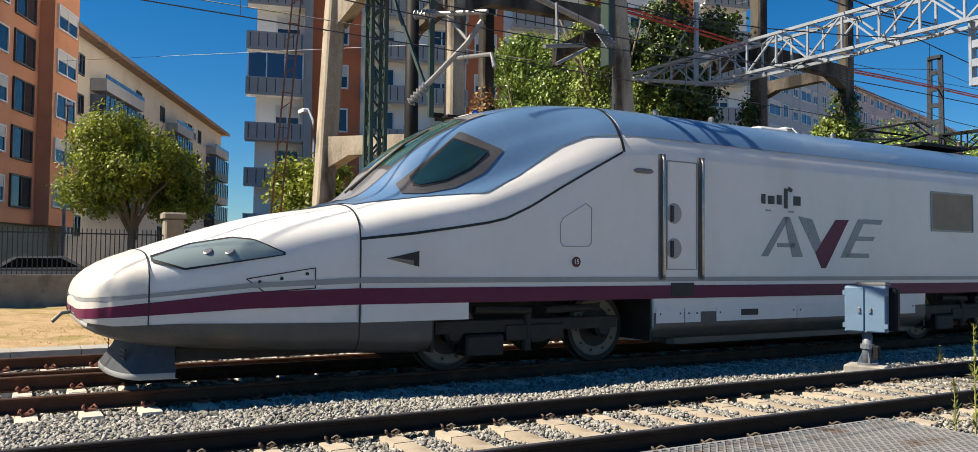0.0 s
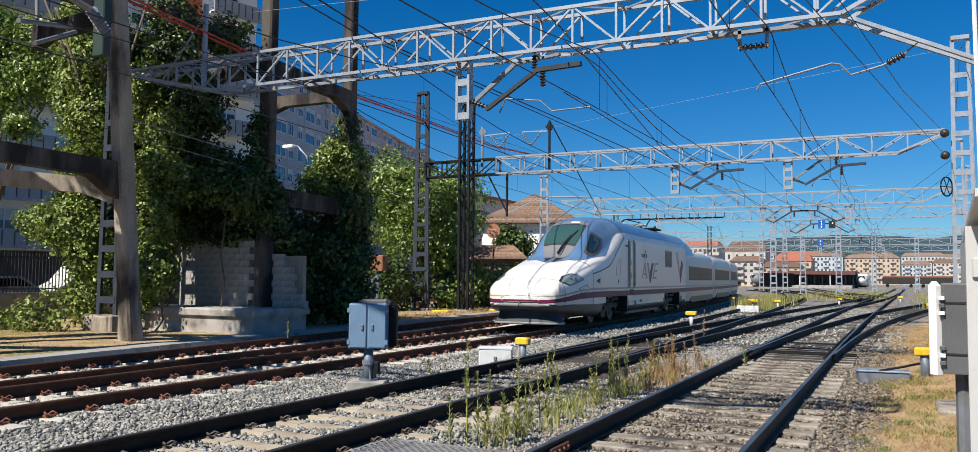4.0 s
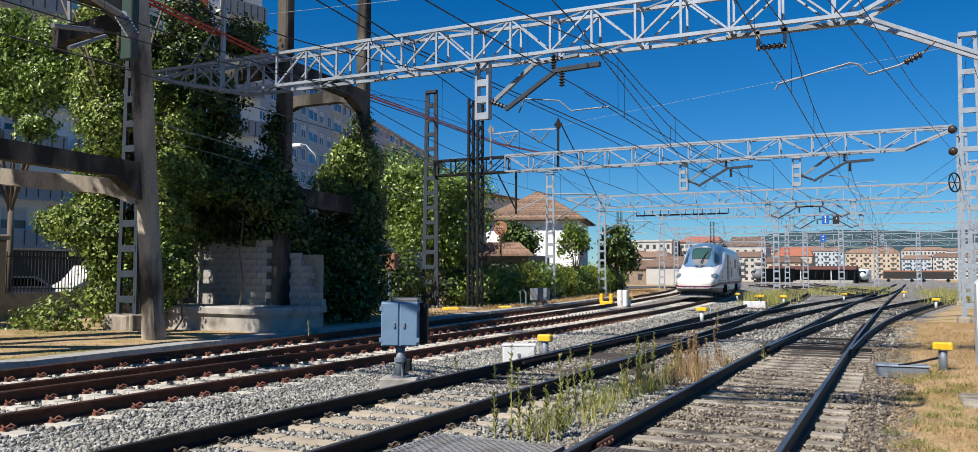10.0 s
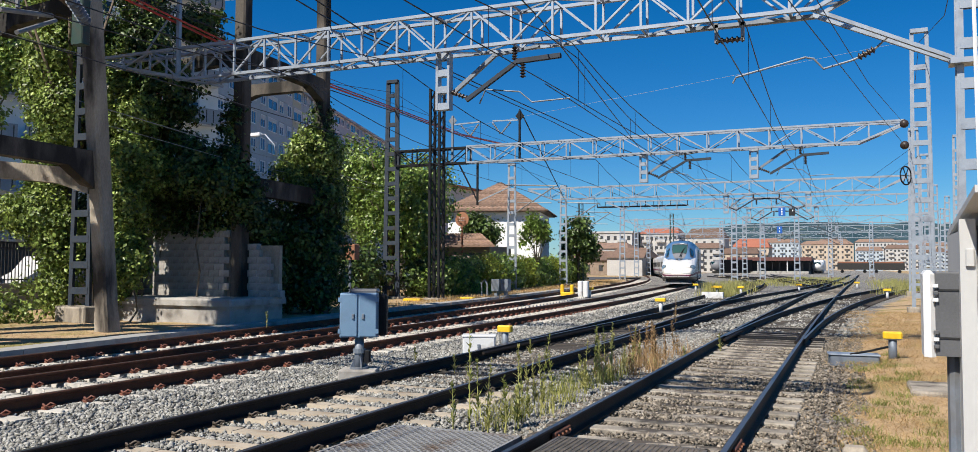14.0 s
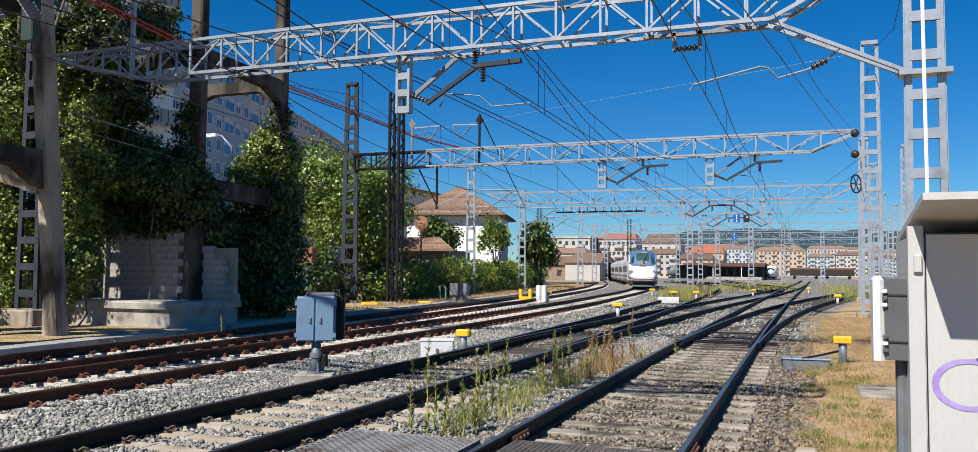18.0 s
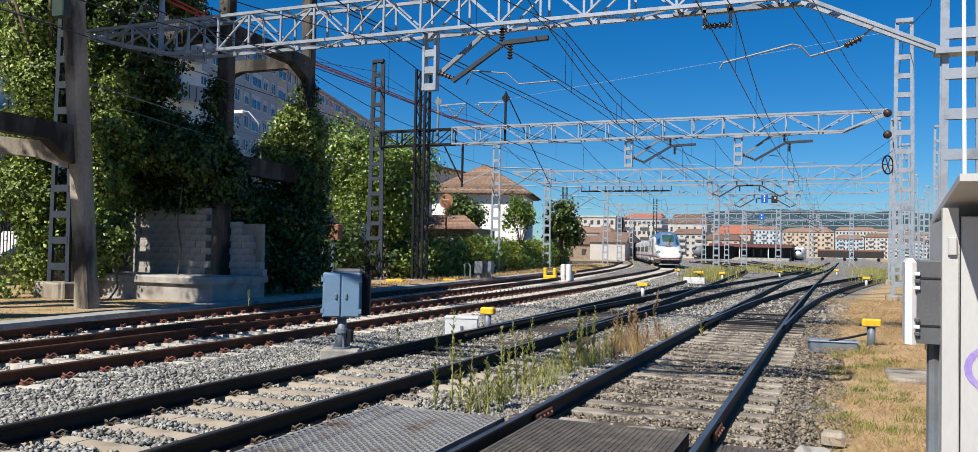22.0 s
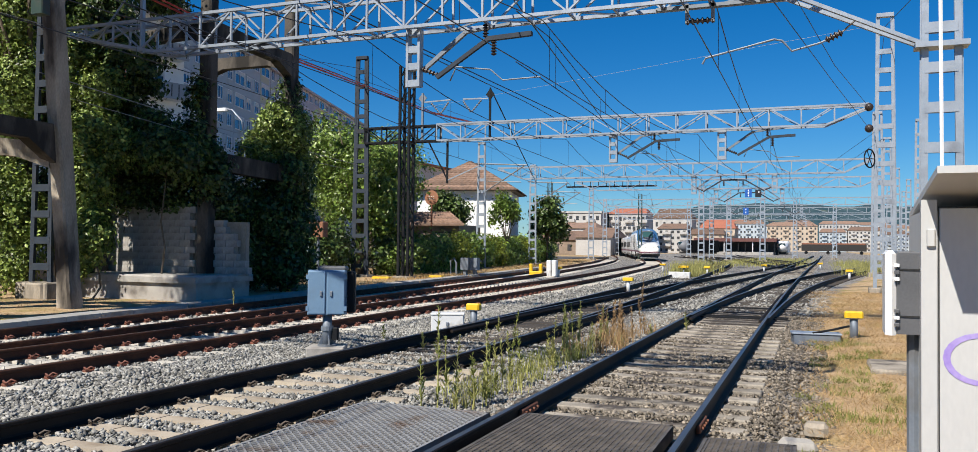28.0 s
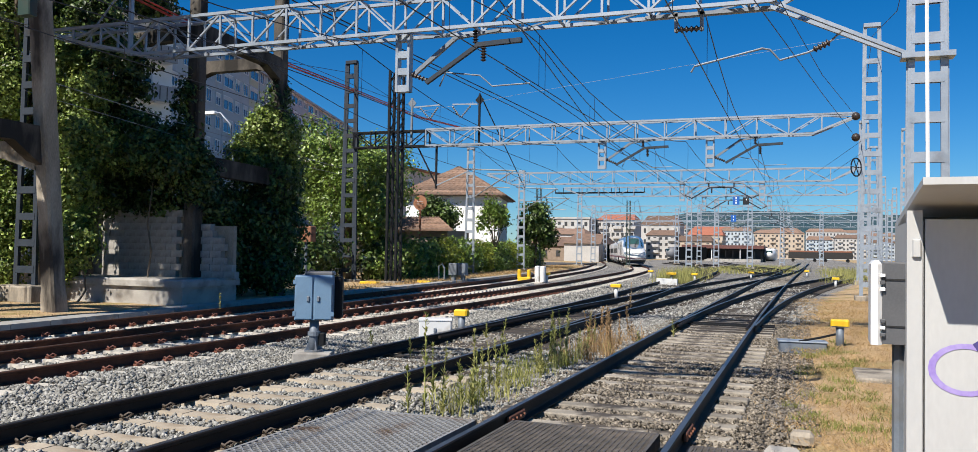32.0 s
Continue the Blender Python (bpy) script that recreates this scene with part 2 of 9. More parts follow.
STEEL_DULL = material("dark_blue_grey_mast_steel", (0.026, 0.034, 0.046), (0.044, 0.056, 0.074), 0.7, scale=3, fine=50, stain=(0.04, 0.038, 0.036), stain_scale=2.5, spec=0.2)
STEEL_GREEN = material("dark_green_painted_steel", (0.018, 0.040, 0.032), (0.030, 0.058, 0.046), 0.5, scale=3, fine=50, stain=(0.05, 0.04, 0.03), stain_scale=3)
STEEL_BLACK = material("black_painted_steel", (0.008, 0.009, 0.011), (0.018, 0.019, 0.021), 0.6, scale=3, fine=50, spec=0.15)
RUST_STEEL = material("rusty_red_brown_steel", (0.12, 0.045, 0.025), (0.22, 0.085, 0.045), 0.8, scale=5, fine=60)
WIRE_DARK = material("dark_copper_wire", (0.020, 0.022, 0.028), (0.04, 0.04, 0.045), 0.5, metal=0.4)
WIRE_PALE = material("pale_aluminium_wire", (0.30, 0.31, 0.33), (0.40, 0.41, 0.43), 0.45, metal=0.5)
INSULATOR = material("brown_black_insulator", (0.020, 0.014, 0.012), (0.045, 0.03, 0.025), 0.5, scale=8, fine=40)
INSULATOR_PALE = material("pale_polymer_insulator", (0.15, 0.155, 0.16), (0.22, 0.225, 0.23), 0.35, scale=8, fine=40)
RED_PIPE = material("red_feeder_cover", (0.42, 0.035, 0.025), (0.55, 0.06, 0.04), 0.5, scale=4, fine=40)
CABINET_BLUE = material("blue_grey_cabinet_paint", (0.12, 0.205, 0.31), (0.15, 0.245, 0.36), 0.42, metal=0.0, scale=3, fine=40, stain=(0.13, 0.19, 0.26), stain_scale=2.5)
WHITE_BOX = material("white_painted_box", (0.58, 0.59, 0.60), (0.68, 0.69, 0.69), 0.5, scale=3, fine=40, stain=(0.36, 0.33, 0.29), stain_scale=3)
YELLOW_CAP = material("yellow_plastic_cap", (0.66, 0.40, 0.012), (0.78, 0.50, 0.025), 0.4, scale=4, fine=40, stain=(0.45, 0.29, 0.03), stain_scale=3)
HUT_WHITE = material("off_white_hut_panel", (0.44, 0.445, 0.445), (0.51, 0.515, 0.51), 0.55, scale=2, fine=35, stain=(0.38, 0.37, 0.34), stain_at=(0.6, 0.85), stain_scale=2, stretch=(1, 1, 0.4))
PLASTIC_GREY = material("dark_grey_plastic", (0.075, 0.078, 0.085), (0.11, 0.112, 0.12), 0.45, scale=4, fine=60)
SPRAY_PURPLE = material("purple_spray_paint", (0.26, 0.18, 0.52), (0.40, 0.33, 0.62), 0.6, scale=5, fine=30)
SPRAY_BLUE = material("dark_blue_spray_paint", (0.045, 0.035, 0.16), (0.07, 0.06, 0.22), 0.6, scale=5, fine=30)
GRATE = material("grey_expanded_metal", (0.26, 0.26, 0.255), (0.38, 0.38, 0.375), 0.5, metal=0.3, scale=6, fine=60, stain=(0.17, 0.11, 0.07), stain_scale=3)
GRATE_DARK = material("rusty_dark_grating", (0.075, 0.068, 0.06), (0.16, 0.14, 0.122), 0.6, metal=0.3, scale=6, fine=60, stain=(0.20, 0.17, 0.14), stain_scale=3)
LEAF = material("mid_green_leaf", (0.075, 0.140, 0.025), (0.255, 0.345, 0.072), 0.36, scale=1.2, fine=9, island=0.7, sss=0.3, spec=0.6)
LEAF_YELLOW = material("yellow_green_leaf", (0.10, 0.145, 0.018), (0.31, 0.345, 0.05), 0.45, scale=1.2, fine=9, island=0.4, sss=0.4, spec=0.45)
# Shaded and sunlit copies of the ivy leaf; the first also serves dark trees.
LEAF_DARK_SHADE = material("dark_leaf_and_ivy_shade", (0.020, 0.042, 0.012), (0.105, 0.155, 0.036), 0.38, scale=1.2, fine=9, island=0.75, sss=0.1, spec=0.35)
LEAF_SUNLIT = material("sunlit_ivy_leaf", (0.07, 0.12, 0.026), (0.31, 0.39, 0.095), 0.4, scale=1.2, fine=9, island=0.7, sss=0.2, spec=0.4)
LEAF_BROWN = material("dry_brown_ivy_leaf", (0.20, 0.11, 0.05), (0.36, 0.22, 0.11), 0.8, scale=1.2, fine=9, island=0.4, sss=0.2)
BARK = material("grey_brown_bark", (0.09, 0.07, 0.05), (0.18, 0.145, 0.11), 0.95, scale=6, fine=50, bump=0.02, stretch=(1, 1, 0.2))
BRICK_ORANGE = material("orange_rendered_wall", (0.62, 0.265, 0.14), (0.68, 0.30, 0.165), 0.85, scale=0.6, fine=12, stain=(0.54, 0.22, 0.12), stain_scale=0.4)
BRICK_RED = material("red_orange_tile_wall", (0.54, 0.15, 0.062), (0.62, 0.185, 0.08), 0.8, scale=0.6, fine=12)
RENDER_BEIGE = material("beige_rendered_wall", (0.58, 0.50, 0.40), (0.65, 0.575, 0.47), 0.9, scale=0.5, fine=10, stain=(0.48, 0.42, 0.34), stain_scale=0.35)
RENDER_WHITE = material("white_rendered_wall", (0.76, 0.76, 0.75), (0.83, 0.83, 0.82), 0.9, scale=0.5, fine=10, stain=(0.66, 0.65, 0.63), stain_scale=0.35)
RENDER_GREY = material("cool_grey_rendered_wall", (0.36, 0.41, 0.45), (0.43, 0.48, 0.52), 0.9, scale=0.5, fine=10, stain=(0.33, 0.35, 0.36), stain_scale=0.35)
TOWN_WHITE = material("off_white_town_wall", (0.37, 0.365, 0.355), (0.50, 0.49, 0.475), 0.9, scale=0.3, fine=4, stain=(0.27, 0.255, 0.24), stain_scale=0.2)
TOWN_BEIGE = material("tan_town_wall", (0.40, 0.325, 0.25), (0.50, 0.41, 0.32), 0.9, scale=0.3, fine=4, stain=(0.33, 0.27, 0.21), stain_scale=0.2)
RENDER_ROSE = material("pale_pink_rendered_wall", (0.55, 0.46, 0.42), (0.62, 0.53, 0.48), 0.9, scale=0.5, fine=10, stain=(0.45, 0.38, 0.34), stain_scale=0.35)
RENDER_LIME = material("yellow_rendered_panel", (0.46, 0.46, 0.34), (0.52, 0.52, 0.39), 0.9, scale=0.5, fine=10)
BALCONY_GREY = material("grey_balcony_front", (0.30, 0.31, 0.32), (0.37, 0.38, 0.39), 0.8, scale=1, fine=15)
SHOP_DARK = material("dark_shopfront", (0.03, 0.032, 0.036), (0.06, 0.062, 0.066), 0.4, scale=1, fine=10)
FRAME_WHITE = material("white_window_frame", (0.62, 0.63, 0.64), (0.70, 0.71, 0.72), 0.5)
FRAME_DARK = material("dark_window_frame", (0.035, 0.033, 0.032), (0.06, 0.056, 0.054), 0.5)
BLIND = material("pale_roller_blind", (0.50, 0.50, 0.49), (0.60, 0.60, 0.585), 0.7, stretch=(1, 1, 8), scale=3, fine=20)
WINDOW_GLASS = glass_dark("dark_window_glass", (0.02, 0.03, 0.045), 0.05)
WINDOW_BLUE = glass_dark("blue_tinted_gallery_glass", (0.035, 0.08, 0.16), 0.06)
TILE_ROOF = material("weathered_clay_roof_tile", (0.14, 0.088, 0.062), (0.27, 0.175, 0.125), 0.9, scale=3, fine=30, bump=0.01, island=0.35, stain=(0.09, 0.07, 0.055), stain_scale=0.8)
TILE_RED = material("red_clay_roof", (0.30, 0.10, 0.06), (0.40, 0.15, 0.09), 0.9, scale=1, fine=8, stain=(0.2, 0.1, 0.07), stain_scale=0.3)
BRICK_SHED = material("grey_brown_brick_wall", (0.19, 0.145, 0.11), (0.29, 0.23, 0.18), 0.9, scale=2, fine=30, bump=0.01)
IRON = material("black_iron_fence", (0.02, 0.02, 0.02), (0.04, 0.038, 0.036), 0.55)
FENCE_STONE = material("mossy_stone_pier", (0.20, 0.18, 0.145), (0.33, 0.30, 0.25), 0.95, scale=3, fine=40, bump=0.01, stain=(0.08, 0.075, 0.06), stain_scale=1.6)
CAR_WHITE = material("white_car_paint", (0.62, 0.62, 0.62), (0.66, 0.66, 0.66), 0.2, coat=0.8)
CAR_SILVER = material("silver_car_paint", (0.34, 0.35, 0.36), (0.40, 0.41, 0.42), 0.22, metal=0.5, coat=0.8)
CAR_DARK = material("dark_blue_car_paint", (0.02, 0.03, 0.06), (0.03, 0.04, 0.08), 0.2, coat=0.8)
TYRE = material("black_tyre_rubber", (0.012, 0.012, 0.012), (0.022, 0.022, 0.022), 0.8)
SIGN_BLUE = material("blue_sign_enamel", (0.010, 0.085, 0.36), (0.016, 0.11, 0.42), 0.4)
SIGN_WHITE = material("white_sign_enamel", (0.72, 0.72, 0.72), (0.78, 0.78, 0.78), 0.4)
SIGN_BLACK = material("black_sign_enamel", (0.012, 0.012, 0.012), (0.02, 0.02, 0.02), 0.4)
SIGN_RED = material("red_sign_enamel", (0.45, 0.02, 0.02), (0.52, 0.03, 0.03), 0.4)
MAROON_DISC = material("maroon_number_disc", (0.09, 0.012, 0.02), (0.11, 0.016, 0.026), 0.35)
RUST_SIGN = material("rusty_back_of_sign", (0.22, 0.10, 0.055), (0.32, 0.15, 0.085), 0.85, scale=4, fine=40)
# The blue in this woodland colour stands for haze over the distance.
HILL_WOOD = material("haze_blue_wooded_hill", (0.020, 0.050, 0.066), (0.070, 0.110, 0.125), 1.0, scale=0.02, fine=0.10, stain=(0.12, 0.145, 0.125), stain_at=(0.58, 0.68), stain_scale=0.018, spec=0.0)
CANOPY_DARK = material("dark_red_station_canopy", (0.09, 0.035, 0.03), (0.14, 0.055, 0.045), 0.7, scale=1, fine=10)
BLUE_LAMP = material("blue_beacon_lens", (0.02, 0.12, 0.55), (0.03, 0.16, 0.65), 0.15)
ASPHALT = material("grey_asphalt_street", (0.055, 0.055, 0.057), (0.085, 0.085, 0.085), 0.9, scale=2, fine=60)

# ---- mesh building ----
class Geo:
    """Vertices and faces of one mesh, gathered piece by piece."""

    def __init__(self):
        self.v, self.f = [], []

    def add(self, verts, faces):
        k = len(self.v)
        self.v.extend(tuple(p) for p in verts)
        self.f.extend(tuple(i + k for i in face) for face in faces)
        return self

    def box(self, x0, x1, y0, y1, z0, z1):
        return self.add([(x, y, z) for z in (z0, z1) for y in (y0, y1) for x in (x0, x1)], [(0, 2, 3, 1), (4, 5, 7, 6), (0, 1, 5, 4), (2, 6, 7, 3), (0, 4, 6, 2), (1, 3, 7, 5)])

    def block(self, x0, x1, y0, y1, z0, z1, c=0.02):
        """A box whose upright and top edges are chamfered by c."""
        def ring(a, z):
            return [(x0 + a, y0 + c, z), (x0 + c, y0 + a, z), (x1 - c, y0 + a, z), (x1 - a, y0 + c, z), (x1 - a, y1 - c, z), (x1 - c, y1 - a, z), (x0 + c, y1 - a, z), (x0 + a, y1 - c, z)]
        v = ring(0, z0) + ring(0, z1 - c) + ring(c * 0.8, z1)
        f = [tuple(range(7, -1, -1)), tuple(range(16, 24))]
        for k in (0, 8):
            f += [(k + i, k + (i + 1) % 8, k + 8 + (i + 1) % 8, k + 8 + i) for i in range(8)]
        return self.add(v, f)

    def beam(self, p, q, w, h=None, up=(0, 0, 1)):
        """A bar of section w by h from p to q."""
        p, q = Vector(p), Vector(q)
        a = (q - p).normalized()
        s = a.cross(Vector(up))
        if s.length < 1e-4:
            s = a.cross(Vector((1, 0, 0)))
        s.normalize()
        u = s.cross(a)
        h = h or w
        v = [c + s * (w / 2 * i) + u * (h / 2 * j) for c in (p, q) for i, j in ((-1, -1), (1, -1), (1, 1), (-1, 1))]
        return self.add(v, [(3, 2, 1, 0), (4, 5, 6, 7), (0, 1, 5, 4), (1, 2, 6, 5), (2, 3, 7, 6), (3, 0, 4, 7)])

    def tube(self, pts, r, n=8, cap=True):
        """A round bar along pts; r is one radius or one for each point."""
        pts = [Vector(p) for p in pts]
        rs = r if isinstance(r, (list, tuple)) else [r] * len(pts)
        v, f = [], []
        ref = Vector((0, 0, 1))
        for i, p in enumerate(pts):
            a = (pts[min(i + 1, len(pts) - 1)] - pts[max(i - 1, 0)]).normalized()
            s = a.cross(ref)
            if s.length < 0.05:
                s = a.cross(Vector((1, 0, 0)))
            s.normalize()
            u = s.cross(a)
            v += [p + (s * math.cos(k * math.tau / n) + u * math.sin(k * math.tau / n)) * rs[i] for k in range(n)]
        for i in range(len(pts) - 1):
            f += [(i * n + k, i * n + (k + 1) % n, (i + 1) * n + (k + 1) % n, (i + 1) * n + k) for k in range(n)]
        if cap:
            f += [tuple(range(n - 1, -1, -1)), tuple(range((len(pts) - 1) * n, len(pts) * n))]
        return self.add(v, f)

    def lathe(self, p, q, profile, n=20):
        """Turned about the axis from p to q: profile of (share along the axis, radius)."""
        p, q = Vector(p), Vector(q)
        return self.tube([p + (q - p) * s for s, _ in profile], [max(rad, 1e-4) for _, rad in profile], n) if False else self._turn(p, q, profile, n)

    def _turn(self, p, q, profile, n):
        a = (q - p).normalized()
        s = a.cross(Vector((0, 0, 1)))
        if s.length < 0.05:
            s = a.cross(Vector((1, 0, 0)))
        s.normalize()
        u = s.cross(a)
        v, f = [], []
        for t, rad in profile:
            v += [p + (q - p) * t + (s * math.cos(k * math.tau / n) + u * math.sin(k * math.tau / n)) * max(rad, 1e-4) for k in range(n)]
        for i in range(len(profile) - 1):
            f += [(i * n + k, i * n + (k + 1) % n, (i + 1) * n + (k + 1) % n, (i + 1) * n + k) for k in range(n)]
        f += [tuple(range(n - 1, -1, -1)), tuple(range((len(profile) - 1) * n, len(profile) * n))]
        return self.add(v, f)

    def prism(self, poly, p0, ax, ay, depth):
        """A flat polygon of (a, b) laid out from p0 along ax and ay, made depth thick along ax x ay."""
        p0, ax, ay = Vector(p0), Vector(ax), Vector(ay)
        nrm = ax.cross(ay).normalized() * depth
        n = len(poly)
        v = [p0 + ax * a + ay * b for a, b in poly] + [p0 + ax * a + ay * b + nrm for a, b in poly]
        f = [tuple(range(n - 1, -1, -1)), tuple(range(n, 2 * n))] + [(i, (i + 1) % n, n + (i + 1) % n, n + i) for i in range(n)]
        return self.add(v, f)

    def grid(self, rows, close=False):
        """A skin over rows of points of equal length."""
        n = len(rows[0])
        f = []
        for i in range(len(rows) - 1):
            for k in range(n if close else n - 1):
                f.append((i * n + k, i * n + (k + 1) % n, (i + 1) * n + (k + 1) % n, (i + 1) * n + k))
        return self.add([p for r in rows for p in r], f)

    def mesh(self, name, mat, smooth=False):
        me = bpy.data.meshes.new(name)
        me.from_pydata([tuple(p) for p in self.v], [], self.f)
        me.materials.append(mat)
        if smooth:
            me.polygons.foreach_set("use_smooth", [True] * len(me.polygons))
        me.update()
        return me


def fast_mesh(name, verts, loops, per_face, mat):
    """A mesh from numpy arrays, all faces of one size."""
    me = bpy.data.meshes.new(name)
    nf = len(loops) // per_face
    me.vertices.add(len(verts))
    me.vertices.foreach_set("co", np.ascontiguousarray(verts, dtype=np.float32).ravel())
    me.loops.add(len(loops))
    me.loops.foreach_set("vertex_index", np.ascontiguousarray(loops, dtype=np.int32))
    me.polygons.add(nf)
    me.polygons.foreach_set("loop_start", np.arange(0, len(loops), per_face, dtype=np.int32))
    me.update(calc_edges=True)
    me.validate()
    me.materials.append(mat)
    return me


def thing(name, label, category, m=None, group="", kind=""):
    ob = new(name)
    ob.empty_display_size = 0.2
    if m is not None:
        ob.matrix_basis = m
    return tagged(ob, label, category, group, kind)


def solid(name, geo, mat, label, category, m=None, group="", kind="", smooth=False):
    ob = new(name, geo if isinstance(geo, bpy.types.Mesh) else geo.mesh(name, mat, smooth))
    if m is not None:
        ob.matrix_basis = m
    return tagged(ob, label, category, group, kind)


def part(name, geo, mat, parent, label="", smooth=False, kind="", m=None):
    ob = new(name, geo if isinstance(geo, bpy.types.Mesh) else geo.mesh(name, mat, smooth))
    ob.parent = parent
    if m is not None:
        ob.matrix_basis = m
    return tagged(ob, label, kind=kind)


def soften(ob, angle=35):
    """Smooth shading with edges kept sharp past the angle."""
    me = ob.data
    bm = bmesh.new()
    bm.from_mesh(me)
    for face in bm.faces:
        face.smooth = True
    for edge in bm.edges:
        if len(edge.link_faces) == 2 and edge.calc_face_angle(0) > radians(angle):
            edge.smooth = False
    bm.to_mesh(me)
    bm.free()
    return ob


class Curve:
    """A smooth plan line x(y) through given points of (y, x)."""

    def __init__(self, pts):
        self.y, self.x = np.array(pts, float).T
        self.s = np.gradient(self.x, self.y)

    def at(self, y):
        y = float(np.clip(y, self.y[0], self.y[-1]))
        i = int(np.clip(np.searchsorted(self.y, y) - 1, 0, len(self.y) - 2))
        h = self.y[i + 1] - self.y[i]
        t = (y - self.y[i]) / h
        return float((2 * t**3 - 3 * t**2 + 1) * self.x[i] + (t**3 - 2 * t**2 + t) * h * self.s[i] + (3 * t**2 - 2 * t**3) * self.x[i + 1] + (t**3 - t**2) * h * self.s[i + 1])

    def slope(self, y):
        return (self.at(y + 0.2) - self.at(y - 0.2)) / 0.4


NEAR_MAIN = Curve([(-30, -10.1), (0, -10.12), (12, -10.14), (20, -10.25), (30, -10.55), (38.5, -10.95), (46, -11.42), (51, -11.85), (59.5, -12.55), (66, -13.15), (75.5, -14.15), (83, -15.15), (88, -15.95), (93, -16.9), (99, -18.1), (107, -20.1), (120, -23.4), (140, -28.6), (165, -35.2), (190, -42), (220, -50)])
FAR_MAIN = Curve([(-30, -10.2), (-12, -11.6), (0, -12.3), (10, -12.6), (14, -12.92), (26, -13.85), (34, -14.5), (43, -15.25), (56, -16.75), (70, -18.5), (87, -21.1), (110, -25.6), (130, -30.2), (160, -38.5)])
STRAIGHT_B = Curve([(-30, -5.72), (0, -5.72), (15, -5.66), (22, -5.55), (31, -5.2), (44, -4.45), (66, -2.9), (90, -1.6), (130, -0.6), (200, 0.6)])
LEFT_B = Curve([(14, -5.68), (22, -5.85), (30, -6.1), (46, -6.75), (64, -7.6), (80, -8.4), (95, -9.6), (110, -11.8), (128, -15.8), (150, -23)])
STRAIGHT_C = Curve([(-30, -1.89), (0, -1.89), (30, -1.86), (60, -1.55), (110, -0.7), (200, 0.2)])
RIGHT_D = Curve([(19, -1.88), (28, -1.62), (35, -1.2), (42, -0.62), (56, 1.0), (69, 2.9), (82, 5.0), (100, 8.2), (130, 14)])
FAN_E = Curve([(95, -1.5), (110, -4.0), (130, -8.0), (160, -13), (200, -18)])
FAN_F = Curve([(78, -2.4), (95, -5.0), (115, -9.0), (140, -15.5), (165, -24)])
GAUGE = 1.735

# ---- ground ----
def kerb_x(y):
    return FAR_MAIN.at(y) - 1.75


def verge_x(y):
    """Where the right-hand dry verge begins."""
    if y < 22:
        return -0.1
    return max(-0.1, RIGHT_D.at(min(y, 129)) + 1.75) + 0.1


def ground_height(x, y):
    if y > 150 or y < -60:
        return -0.25
    left = min(max((kerb_x(y) - x) / 0.4, 0), 1)
    right = min(max((x - verge_x(y)) / 0.8, 0), 1)
    bumps = 0.03 * noise.noise((x * 0.6, y * 0.6, 3.1)) + 0.02 * noise.noise((x * 2.1, y * 2.1, 7.7))
    return -0.25 + left * 0.20 + right * 0.09 + bumps * max(left, right) + 0.035 * math.exp(-(((x + 8.2) / 1.1) ** 4))


